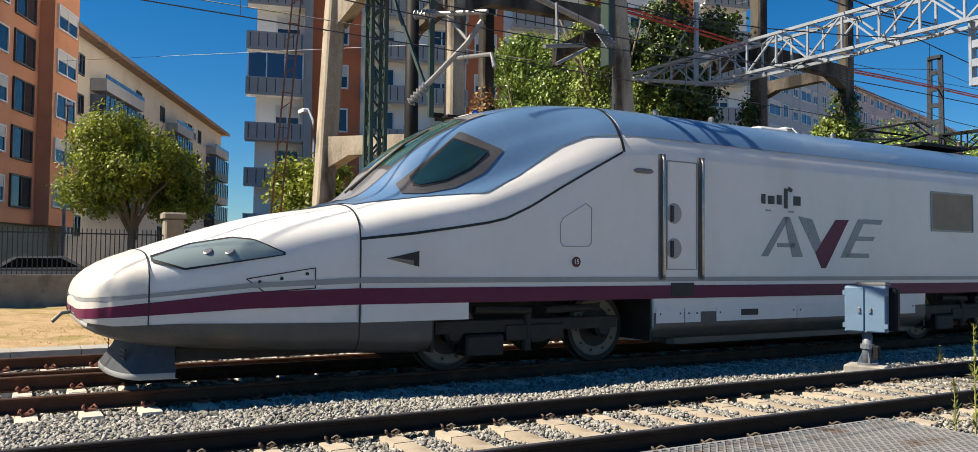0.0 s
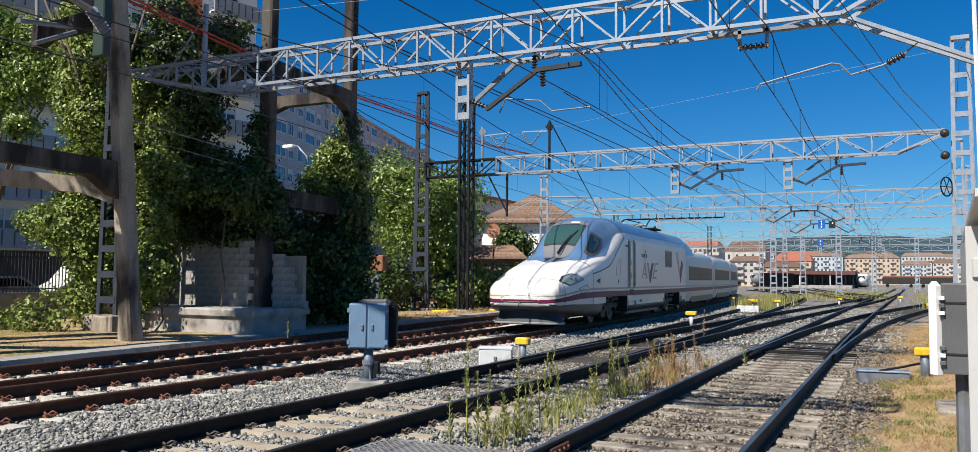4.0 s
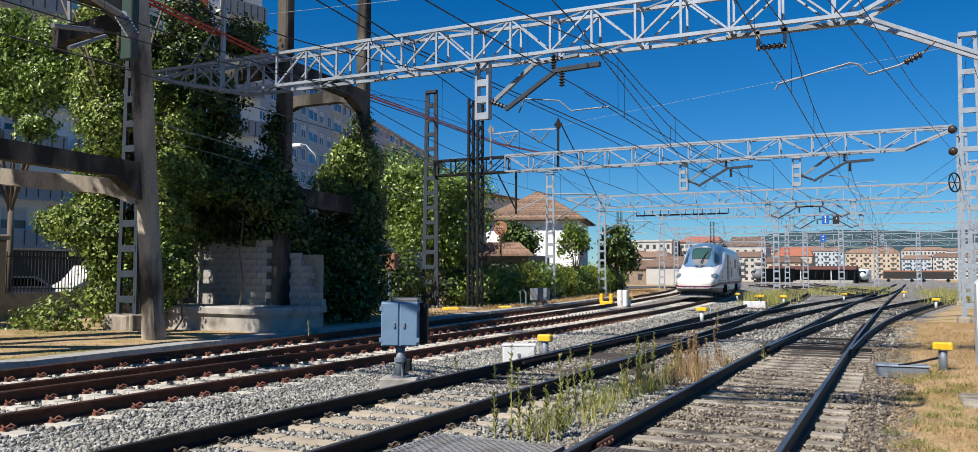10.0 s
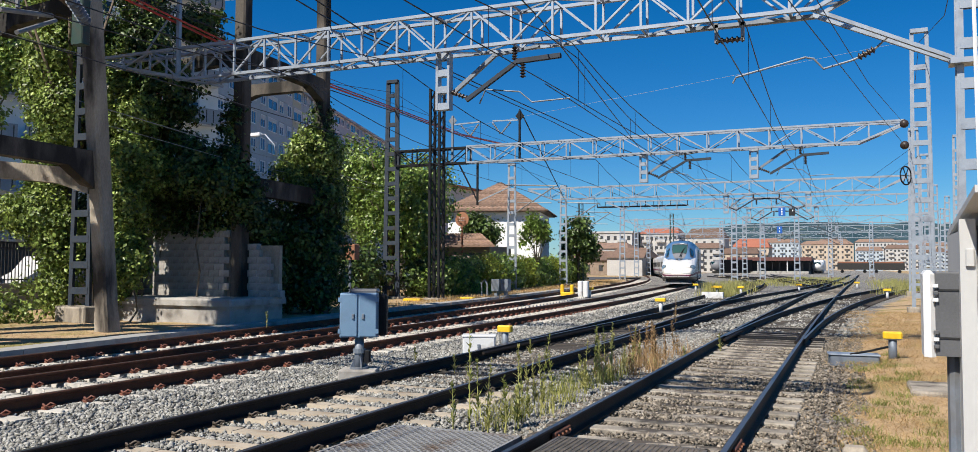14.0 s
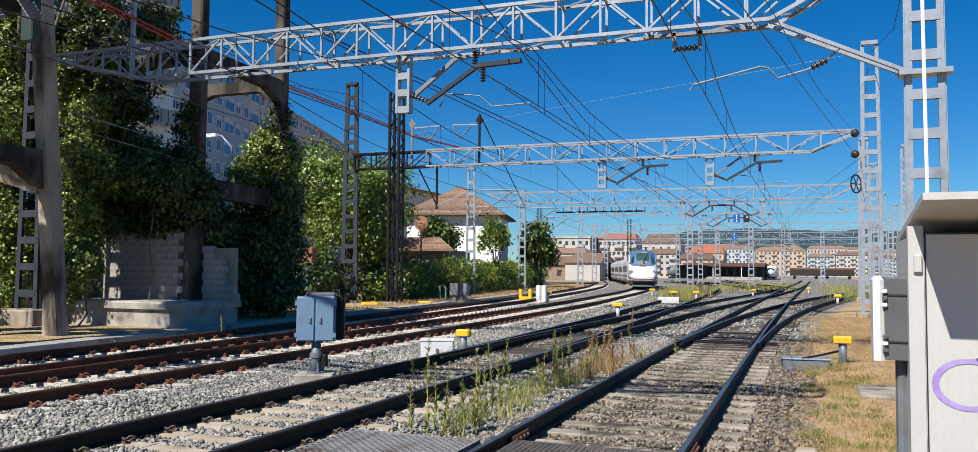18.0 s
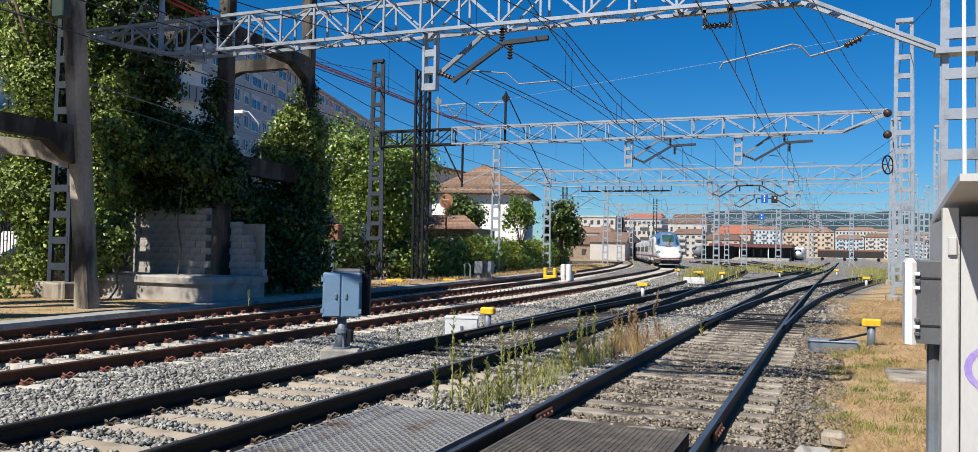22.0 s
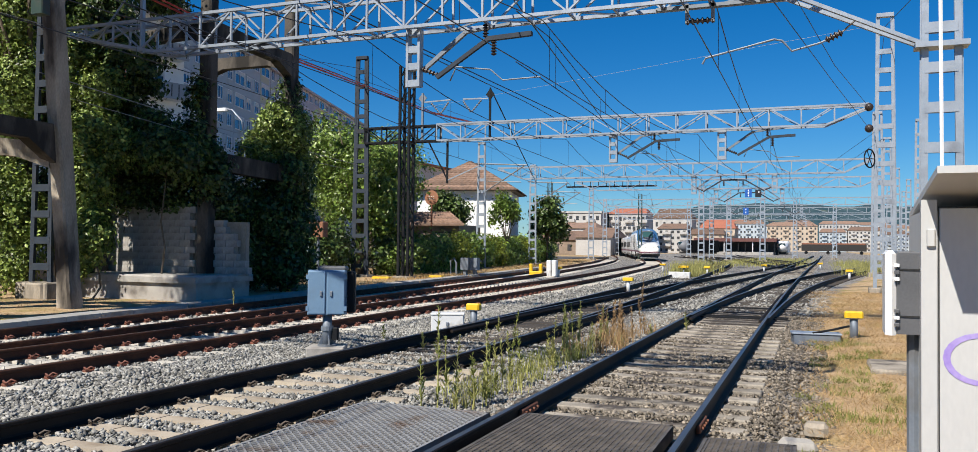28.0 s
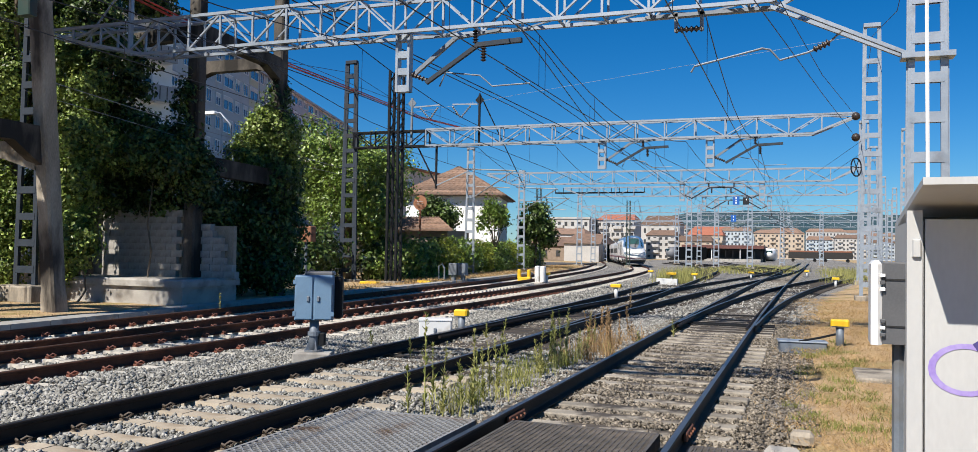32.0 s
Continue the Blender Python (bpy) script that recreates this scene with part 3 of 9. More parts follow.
def ground_material():
    m = bpy.data.materials.new("ballast_dirt_and_dry_grass")
    m.use_nodes = True
    t = m.node_tree
    n, l = t.nodes, t.links
    b = n["Principled BSDF"]
    b.inputs["Roughness"].default_value, b.inputs["Specular IOR Level"].default_value = 0.95, 0.2
    co = n.new("ShaderNodeTexCoord")

    def tex(scale, detail=5, kind="ShaderNodeTexNoise"):
        q = n.new(kind)
        q.inputs["Scale"].default_value = scale
        if kind == "ShaderNodeTexNoise":
            q.inputs["Detail"].default_value = detail
        l.new(co.outputs["Object"], q.inputs["Vector"])
        return q

    def ramp(src, a, c, lo=0.3, hi=0.7):
        r = n.new("ShaderNodeValToRGB")
        r.color_ramp.elements[0].position, r.color_ramp.elements[1].position = lo, hi
        r.color_ramp.elements[0].color, r.color_ramp.elements[1].color = rgb(a), rgb(c)
        l.new(src, r.inputs[0])
        return r.outputs[0]

    def mix(fac, a, c):
        x = n.new("ShaderNodeMix")
        x.data_type = "RGBA"
        l.new(fac, x.inputs[0])
        l.new(a, x.inputs[6])
        l.new(c, x.inputs[7])
        return x.outputs[2]

    cells = tex(22, kind="ShaderNodeTexVoronoi")
    stone = ramp(cells.outputs["Color"], (0.07, 0.066, 0.06), (0.36, 0.345, 0.32), 0.1, 0.9)
    dirt = ramp(tex(3.0, 8).outputs[0], (0.30, 0.20, 0.105), (0.56, 0.41, 0.235))
    fine = ramp(tex(38, 6).outputs[0], (0.16, 0.10, 0.05), (0.62, 0.46, 0.28), 0.3, 0.68)
    half = n.new("ShaderNodeMix")
    half.data_type = "RGBA"
    half.inputs[0].default_value = 0.5
    l.new(dirt, half.inputs[6])
    l.new(fine, half.inputs[7])
    green = ramp(tex(9, 6).outputs[0], (0.16, 0.14, 0.05), (0.34, 0.28, 0.11))
    patch = n.new("ShaderNodeMapRange")
    patch.inputs[1].default_value, patch.inputs[2].default_value = 0.52, 0.64
    l.new(tex(0.55, 6).outputs[0], patch.inputs[0])
    soil = mix(patch.outputs[0], half.outputs[2], green)
    zone = n.new("ShaderNodeAttribute")
    zone.attribute_name = "soil"
    soft = n.new("ShaderNodeMath")
    soft.operation = "MULTIPLY_ADD"
    l.new(tex(2.2, 8).outputs[0], soft.inputs[0])
    soft.inputs[1].default_value = 0.8
    l.new(zone.outputs["Fac"], soft.inputs[2])
    cut = n.new("ShaderNodeMapRange")
    cut.inputs[1].default_value, cut.inputs[2].default_value = 0.82, 0.98
    l.new(soft.outputs[0], cut.inputs[0])
    l.new(mix(cut.outputs[0], stone, soil), b.inputs["Base Color"])
    bp = n.new("ShaderNodeBump")
    bp.inputs["Strength"].default_value, bp.inputs["Distance"].default_value = 0.8, 0.03
    l.new(cells.outputs["Distance"], bp.inputs["Height"])
    l.new(bp.outputs[0], b.inputs["Normal"])
    return m


def build_ground():
    xs = sorted({*np.arange(-30, 12, 0.5).tolist(), *np.arange(-16.0, 2.0, 0.2).round(2).tolist(), -3000, -1500, -700, -300, -150, -90, -60, -45, -37, 16, 22, 30, 45, 80, 200, 700, 3000})
    ys = sorted({*np.arange(-6, 40, 0.5).tolist(), *np.arange(40, 150, 2.0).tolist(), -1500, -300, -80, -30, -15, 160, 180, 220, 300, 500, 1000, 3500})
    verts = [(x, y, ground_height(x, y)) for y in ys for x in xs]
    w = len(xs)
    me = bpy.data.meshes.new("ground")
    me.from_pydata(verts, [], [(j * w + i, j * w + i + 1, (j + 1) * w + i + 1, (j + 1) * w + i) for j in range(len(ys) - 1) for i in range(w - 1)])
    me.polygons.foreach_set("use_smooth", [True] * len(me.polygons))
    at = me.attributes.new("soil", "FLOAT", "POINT")
    vals = []
    for x, y, _ in verts:
        yy = min(max(y, -29), 149)
        d = max(kerb_x(yy) - x, x - verge_x(yy))
        vals.append(min(max(0.5 + d * (0.8 if x < -5 else 0.42), 0.0), 1.0))
    at.data.foreach_set("value", vals)
    me.materials.append(ground_material())
    tagged(new("ground", me), "track bed of grey ballast between dry straw-coloured verges", "ground", kind="structure")


build_ground()

kerb = Geo()
for k in range(-10, 60):
    a, c = k * 1.0, k * 1.0 + 0.985
    xa, xc = kerb_x(a), kerb_x(c)
    kerb.add([(xa - 0.42, a, -0.3), (xa, a, -0.3), (xc, c, -0.3), (xc - 0.42, c, -0.3), (xa - 0.42, a, 0.02), (xa, a, 0.0), (xc, c, 0.0), (xc - 0.42, c, 0.02)], [(3, 2, 1, 0), (4, 5, 6, 7), (0, 1, 5, 4), (1, 2, 6, 5), (2, 3, 7, 6), (3, 0, 4, 7)])
tagged(new("kerb", kerb.mesh("kerb", KERB_MAT)), "pale concrete kerb stones beside the rusty rails", "kerb", kind="structure")

# ---- tracks ----
RAIL_SECTION = [(-0.075, -0.172), (0.075, -0.172), (0.075, -0.160), (0.020, -0.140), (0.011, -0.120), (0.011, -0.052), (0.036, -0.036), (0.036, -0.010), (0.028, -0.001)]
RAIL_SECTION += [(-x, z) for x, z in reversed(RAIL_SECTION[2:])]


def rail_meshes(curve, off, y0, y1, web, head, step):
    ys = np.arange(y0, y1 + step * 0.5, step)
    rows, top = [], []
    for y in ys:
        x, s = curve.at(y), curve.slope(y)
        c = 1 / math.hypot(1, s)
        rows.append([(x + (off + a) * c, y - (off + a) * s * c, z) for a, z in RAIL_SECTION])
        top.append([(x + (off + a) * c, y - (off + a) * s * c, z) for a, z in ((-0.030, -0.004), (-0.024, 0.0025), (0.024, 0.0025), (0.030, -0.004))])
    return Geo().grid(rows, close=True), Geo().grid(top)


SLEEPER = Geo()
for side in (-1, 1):
    SLEEPER.add([(side * 1.36, -0.13, -0.34), (side * 0.45, -0.13, -0.34), (side * 0.45, 0.13, -0.34), (side * 1.36, 0.13, -0.34), (side * 1.36, -0.105, -0.19), (side * 0.45, -0.10, -0.19), (side * 0.45, 0.10, -0.19), (side * 1.36, 0.105, -0.19)], [(3, 2, 1, 0), (4, 5, 6, 7), (0, 1, 5, 4), (1, 2, 6, 5), (2, 3, 7, 6), (3, 0, 4, 7)])
SLEEPER.add([(-0.46, -0.10, -0.34), (0.46, -0.10, -0.34), (0.46, 0.10, -0.34), (-0.46, 0.10, -0.34), (-0.46, -0.095, -0.196), (0.46, -0.095, -0.196), (0.46, 0.095, -0.196), (-0.46, 0.095, -0.196)], [(3, 2, 1, 0), (4, 5, 6, 7), (0, 1, 5, 4), (1, 2, 6, 5), (2, 3, 7, 6), (3, 0, 4, 7)])
TIMBER = Geo().block(-1.3, 1.3, -0.12, 0.12, -0.34, -0.20, 0.015)


def clip(geo, x, y, side, big):
    """A spring clip on its shoulder beside the rail's foot."""
    k = 1.0 if big else 0.8
    geo.block(x - 0.05 * k, x + 0.05 * k, y - 0.05 * k, y + 0.05 * k, -0.20, -0.165 + 0.02 * big, 0.012)
    for d in (-0.055, 0.055):
        pts = [(x - side * 0.03 * k, y + d * 0.4, -0.15), (x + side * 0.01 * k, y + d * 1.0, -0.11 if big else -0.122), (x + side * 0.06 * k, y + d * 1.3, -0.13), (x + side * 0.03 * k, y + d * 0.7, -0.16)]
        geo.tube(pts, 0.015 * k, 5)


def track(name, label, curve, y0, y1, web, head, sleeper_mesh, clip_mat, near_to, step=1.0, spacing=0.6, wide=0.0, clips_to=36, skip=()):
    t = thing(name, label, "railway track", kind="structure")
    for off in (-GAUGE / 2, GAUGE / 2):
        body, top = rail_meshes(curve, off, y0, y1, web, head, step)
        r = part("rail", body, web, t)
        part("rail_head", top, head, r)
    clips = Geo()
    k = 0
    y = y0 + 0.3
    far = Geo()
    while y < min(y1, 110):
        a = math.degrees(math.atan(-curve.slope(y)))
        jit = random.uniform(-1.2, 1.2) if sleeper_mesh is TIMBER_MESH or sleeper_mesh is OLD_MESH else random.uniform(-0.3, 0.3)
        if y < near_to and not any(p <= y <= q for p, q in skip):
            part("sleeper", sleeper_mesh, None, t, m=pose(curve.at(y), y, random.uniform(0.004, 0.016), 0, 0, a + jit))
        elif not any(p <= y <= q for p, q in skip):
            x = curve.at(y)
            far.box(x - 1.25, x + 1.25, y - 0.11, y + 0.11, -0.30, -0.205)
        if y < clips_to and clip_mat:
            for off in (-GAUGE / 2, GAUGE / 2):
                for side in (-1, 1):
                    clip(clips, curve.at(y) + off + side * 0.115, y, side, clip_mat is CLIP_RED)
        y += spacing
    if far.v:
        part("far_sleepers", far, sleeper_mesh.materials[0], t, kind="stuff")
    if clips.v:
        part("rail_clips", clips, clip_mat, t, kind="stuff")
    return t


PALE_MESH = SLEEPER.mesh("sleeper", SLEEPER_PALE)
TAN_MESH = SLEEPER.mesh("sleeper", SLEEPER_TAN)
OLD_MESH = TIMBER.mesh("sleeper", SLEEPER_OLD)
TIMBER_MESH = TIMBER.mesh("sleeper", TIMBER_DARK)
track("track_near_main", "rust-brown rails on pale concrete sleepers with red clips", NEAR_MAIN, -8, 215, RAIL_RUST, RAIL_HEAD_RUSTY, PALE_MESH, CLIP_RED, 60)
track("track_far_main", "rust-brown diverging rails on pale concrete sleepers", FAR_MAIN, -4, 158, RAIL_RUST, RAIL_HEAD_RUSTY, PALE_MESH, CLIP_RED, 60)
track("track_middle", "dark oiled rails on tan dusty concrete sleepers", STRAIGHT_B, -8, 198, RAIL_DARK, RAIL_HEAD, TAN_MESH, CLIP_DARK, 11.2, clips_to=11, skip=((11.2, 200),))
track("track_right", "shiny-headed rails on half-buried weathered sleepers", STRAIGHT_C, -8, 198, RAIL_DARK, RAIL_HEAD, OLD_MESH, None, 45)
track("track_left_turnout", "dark turnout rails on black timbers", LEFT_B, 14.5, 148, RAIL_DARK, RAIL_HEAD, TIMBER_MESH, None, 60)
track("track_right_turnout", "dark curving turnout rails on black timbers", RIGHT_D, 20, 128, RAIL_DARK, RAIL_HEAD, TIMBER_MESH, None, 70)
track("track_station_fan", "dark rails curving towards the station", FAN_E, 96, 198, RAIL_DARK, RAIL_HEAD, TIMBER_MESH, None, 96, step=2)
track("track_station_branch", "dark rails of a station branch", FAN_F, 79, 164, RAIL_DARK, RAIL_HEAD, TIMBER_MESH, None, 79, step=2)
turnout_timbers = thing("turnout_timbers", "black creosoted turnout timbers in dark ballast", "sleeper", kind="structure")
for k in range(60):
    y = 11.6 + k * 0.6
    part("timber", TIMBER_MESH, None, turnout_timbers, m=pose(STRAIGHT_B.at(y), y, -0.006, 0, 0, random.uniform(-0.8, 0.8)))

# ---- train ----
# Half sections of the power car, from the keel's middle round to the roof's middle, at distances behind the nose tip.
CAR_STATIONS = [
    (-0.04, [(0, 0.86), (0.50, 0.865), (0.58, 0.88), (0.61, 0.91), (0.62, 0.95), (0.61, 0.985), (0.57, 1.01), (0.48, 1.03), (0.34, 1.04), (0.17, 1.045), (0, 1.045)]),
    (0.00, [(0, 0.76), (0.72, 0.77), (0.82, 0.81), (0.855, 0.87), (0.86, 0.97), (0.84, 1.06), (0.78, 1.12), (0.64, 1.155), (0.44, 1.17), (0.22, 1.18), (0, 1.18)]),
    (0.07, [(0, 0.70), (0.84, 0.71), (0.96, 0.77), (1.00, 0.86), (1.005, 1.0), (0.98, 1.13), (0.90, 1.21), (0.74, 1.25), (0.50, 1.27), (0.25, 1.28), (0, 1.28)]),
    (0.25, [(0, 0.62), (0.95, 0.63), (1.09, 0.71), (1.13, 0.84), (1.135, 1.05), (1.11, 1.23), (1.00, 1.33), (0.82, 1.385), (0.56, 1.41), (0.28, 1.42), (0, 1.42)]),
    (0.60, [(0, 0.53), (0.98, 0.54), (1.19, 0.65), (1.235, 0.82), (1.24, 1.10), (1.21, 1.33), (1.08, 1.46), (0.87, 1.53), (0.58, 1.56), (0.29, 1.575), (0, 1.58)]),
    (1.20, [(0, 0.46), (1.00, 0.47), (1.27, 0.58), (1.335, 0.76), (1.34, 1.13), (1.31, 1.42), (1.18, 1.60), (0.95, 1.71), (0.64, 1.77), (0.32, 1.79), (0, 1.80)]),
    (2.00, [(0, 0.40), (1.05, 0.41), (1.35, 0.52), (1.41, 0.75), (1.42, 1.2), (1.39, 1.62), (1.25, 1.82), (1.00, 1.95), (0.67, 2.01), (0.33, 2.03), (0, 2.04)]),
    (3.00, [(0, 0.34), (1.10, 0.34), (1.40, 0.48), (1.455, 0.75), (1.46, 1.3), (1.44, 1.80), (1.32, 2.02), (1.06, 2.15), (0.72, 2.21), (0.36, 2.23), (0, 2.24)]),
    (3.35, [(0, 0.32), (1.10, 0.32), (1.42, 0.46), (1.465, 0.75), (1.47, 1.3), (1.45, 1.87), (1.34, 2.09), (1.10, 2.23), (0.84, 2.30), (0.46, 2.34), (0, 2.36)]),
    (3.90, [(0, 0.30), (1.10, 0.30), (1.43, 0.45), (1.47, 0.75), (1.475, 1.35), (1.46, 1.97), (1.36, 2.19), (1.16, 2.34), (1.00, 2.52), (0.64, 2.84), (0, 2.92)]),
    (4.70, [(0, 0.30), (1.10, 0.30), (1.43, 0.45), (1.475, 0.75), (1.48, 1.4), (1.465, 2.12), (1.38, 2.36), (1.22, 2.54), (1.05, 2.90), (0.72, 3.36), (0, 3.46)]),
    (5.40, [(0, 0.30), (1.10, 0.30), (1.43, 0.45), (1.48, 0.75), (1.48, 1.5), (1.47, 2.34), (1.40, 2.60), (1.26, 2.80), (1.08, 3.18), (0.74, 3.62), (0, 3.73)]),
    (6.20, [(0, 0.30), (1.10, 0.30), (1.43, 0.45), (1.48, 0.75), (1.48, 1.6), (1.475, 2.60), (1.43, 2.88), (1.30, 3.12), (1.10, 3.45), (0.74, 3.80), (0, 3.90)]),
    (7.00, [(0, 0.30), (1.10, 0.30), (1.43, 0.45), (1.48, 0.75), (1.48, 1.7), (1.475, 2.85), (1.45, 3.12), (1.34, 3.38), (1.12, 3.66), (0.72, 3.89), (0, 3.97)]),
    (7.60, [(0, 0.30), (1.10, 0.30), (1.43, 0.45), (1.48, 0.75), (1.48, 1.75), (1.475, 2.95), (1.46, 3.18), (1.35, 3.46), (1.13, 3.72), (0.71, 3.92), (0, 3.99)]),
    (13.0, [(0, 0.30), (1.10, 0.30), (1.43, 0.45), (1.48, 0.75), (1.48, 1.75), (1.475, 2.95), (1.46, 3.18), (1.35, 3.46), (1.13, 3.72), (0.71, 3.92), (0, 3.99)]),
    (20.2, [(0, 0.30), (1.10, 0.30), (1.43, 0.45), (1.48, 0.75), (1.48, 1.75), (1.475, 2.95), (1.46, 3.18), (1.35, 3.46), (1.13, 3.72), (0.71, 3.92), (0, 3.99)]),
]
STATION_Y = np.array([y for y, _ in CAR_STATIONS])
STATION_P = np.array([p for _, p in CAR_STATIONS])
STATION_S = np.array([np.gradient(STATION_P[:, i, k], STATION_Y) for i in range(11) for k in (0, 1)]).reshape(11, 2, -1)


def car_section(y):
    i = int(np.clip(np.searchsorted(STATION_Y, y) - 1, 0, len(STATION_Y) - 2))
    h = STATION_Y[i + 1] - STATION_Y[i]
    t = (y - STATION_Y[i]) / h
    a, b = STATION_P[i], STATION_P[i + 1]
    # tangents limited, so that the skin never swings past its stations
    ma = np.where(np.sign(STATION_S[:, :, i]) == np.sign(b - a), STATION_S[:, :, i], 0)
    mb = np.where(np.sign(STATION_S[:, :, i + 1]) == np.sign(b - a), STATION_S[:, :, i + 1], 0)
    lim = 3 * np.abs(b - a) / h
    ma, mb = np.clip(ma, -lim, lim), np.clip(mb, -lim, lim)
    return (2 * t**3 - 3 * t**2 + 1) * a + (t**3 - 2 * t**2 + t) * h * ma + (3 * t**2 - 2 * t**3) * b + (t**3 - t**2) * h * mb


def skin(y, s, off=0.0):
    """A point of the right-hand skin, s from 0 (keel) to 10 (roof's middle), pushed out by off."""
    p = car_section(y)
    s = min(max(s, 0.0), 10.0)
    i = min(int(s), 9)
    t = s - i
    q = [p[max(i - 1, 0)] if i else p[0] * [-1, 1], p[i], p[i + 1], p[i + 2] if i + 2 <= 10 else p[9] * [-1, 1]]
    if i == 0:
        q[0] = np.array([-p[1][0], p[1][1]])
    c = 0.5 * (2 * q[1] + (q[2] - q[0]) * t + (2 * q[0] - 5 * q[1] + 4 * q[2] - q[3]) * t * t + (3 * q[1] - q[0] - 3 * q[2] + q[3]) * t**3)
    if off:
        d = 0.5 * ((q[2] - q[0]) + 2 * (2 * q[0] - 5 * q[1] + 4 * q[2] - q[3]) * t + 3 * (3 * q[1] - q[0] - 3 * q[2] + q[3]) * t * t)
        n = np.array([d[1], -d[0]])
        c = c + n / max(np.linalg.norm(n), 1e-6) * off
    return (float(c[0]), float(y), float(c[1]))


def s_at_z(y, z):
    """The place on the section's side at the height z."""
    lo, hi = 1.2, 9.9
    for _ in range(26):
        mid = (lo + hi) / 2
        if skin(y, mid)[2] < z:
            lo = mid
        else:
            hi = mid
    return lo


def patch(y0, y1, low, high, off, ny, ns, side):
    """A skin-hugging panel between two lines low(y) and high(y)."""
    rows = []
    for i in range(ny + 1):
        y = y0 + (y1 - y0) * i / ny
        a, b = low(y), high(y)
        row = []
        for k in range(ns + 1):
            x, yy, z = skin(y, a + (b - a) * k / ns, off)
            row.append((x * side, yy - (off if y < 0.3 else 0), z))
        rows.append(row if side > 0 else row[::-1])
    return Geo().grid(rows)


def line(*pts):
    ys, vs = zip(*pts)
    return lambda y: float(np.interp(y, ys, vs))


STRIPE_LOW = line((-0.04, 0.83), (0.42, 0.855), (1.7, 0.93), (3, 0.955), (20.2, 0.955))
STRIPE_TOP = line((-0.04, 0.93), (0.42, 0.985), (1.7, 1.12), (3, 1.155), (20.2, 1.155))
GREY_LOW = line((-0.04, 1.01), (0.42, 1.04), (1.7, 1.165), (3, 1.215), (20.2, 1.215))
GREY_TOP = line((-0.04, 1.045), (0.42, 1.085), (1.7, 1.225), (3, 1.285), (20.2, 1.285))
BAYS = ((4.0, 7.74), (14.7, 18.6))


def in_bay(y):
    return any(a < y < b for a, b in BAYS)


WHEELS = []


def bogie_set(parent, ys, dx=GAUGE / 2):
    for yc in ys:
        frame_part = Geo()
        for s in (-1, 1):
            frame_part.block(s * 1.12 - 0.06, s * 1.12 + 0.06, yc - 1.6, yc + 1.5, 0.52, 0.70, 0.02)
            frame_part.block(s * 1.12 - 0.09, s * 1.12 + 0.09, yc - 0.5, yc + 0.5, 0.40, 0.62, 0.02)
        frame_part.box(-1.1, 1.1, yc - 0.25, yc + 0.25, 0.35, 0.60)
        frame_part.box(-0.7, 0.7, yc - 1.5, yc + 1.4, 0.55, 0.95)
        bogie = part("bogie", frame_part, BOGIE, parent, "black greasy bogie frame")
        for s in (-1, 1):
            g = Geo()
            g.tube([(s * 1.16, yc - 0.12, 0.25), (s * 1.16, yc - 0.12, 0.80)], 0.06, 10)
            part("damper", g, BOGIE, bogie)
            part("equipment_box", Geo().block(s * 1.1 - 0.16, s * 1.1 + 0.16, yc - 1.15, yc - 0.55, 0.22, 0.5, 0.03), BOGIE, bogie)
            part("damper_bar", Geo().tube([(s * 1.28, yc - 1.05, 0.84), (s * 1.28, yc - 0.15, 0.82)], 0.055, 8), BOGIE, bogie)
            part("damper_bar", Geo().tube([(s * 1.28, yc + 0.1, 0.82), (s * 1.28, yc + 1.05, 0.84)], 0.055, 8), BOGIE, bogie)
        for d in (-1.27, 1.27):
            for s in (-1, 1):
                tyre = Geo().lathe((-s * 0.07, 0, 0), (s * 0.065, 0, 0), [(0, 0.30), (0, 0.55), (0.22, 0.55), (0.25, 0.52), (1, 0.515), (1, 0.46), (0.96, 0.44)], 36)
                wheel = part("wheel", tyre, BOGIE, parent, "dark steel wheel with a worn face", m=pose(s * dx, yc + d, 0.52))
                part("brake_disc", Geo().lathe((s * 0.02, 0, 0), (s * 0.068, 0, 0), [(0, 0.44), (0.9, 0.44), (1, 0.42), (0.75, 0.25), (0.75, 0.2)], 36), WHEEL_FACE, wheel)
                for k in range(10):
                    a = k * math.tau / 10
                    part("wheel_bolt", Geo().lathe((s * 0.05, 0.36 * math.cos(a), 0.36 * math.sin(a)), (s * 0.078, 0.36 * math.cos(a), 0.36 * math.sin(a)), [(0, 0.024), (1, 0.02)], 8), BLACK_SEAL, wheel)
                WHEELS.append((wheel, s * dx, yc + d))
                part("axle_box", Geo().lathe((s * (dx + 0.09), yc + d, 0.52), (s * (dx + 0.30), yc + d, 0.52), [(0, 0.13), (0.8, 0.15), (1, 0.10)], 14), BOGIE, bogie)


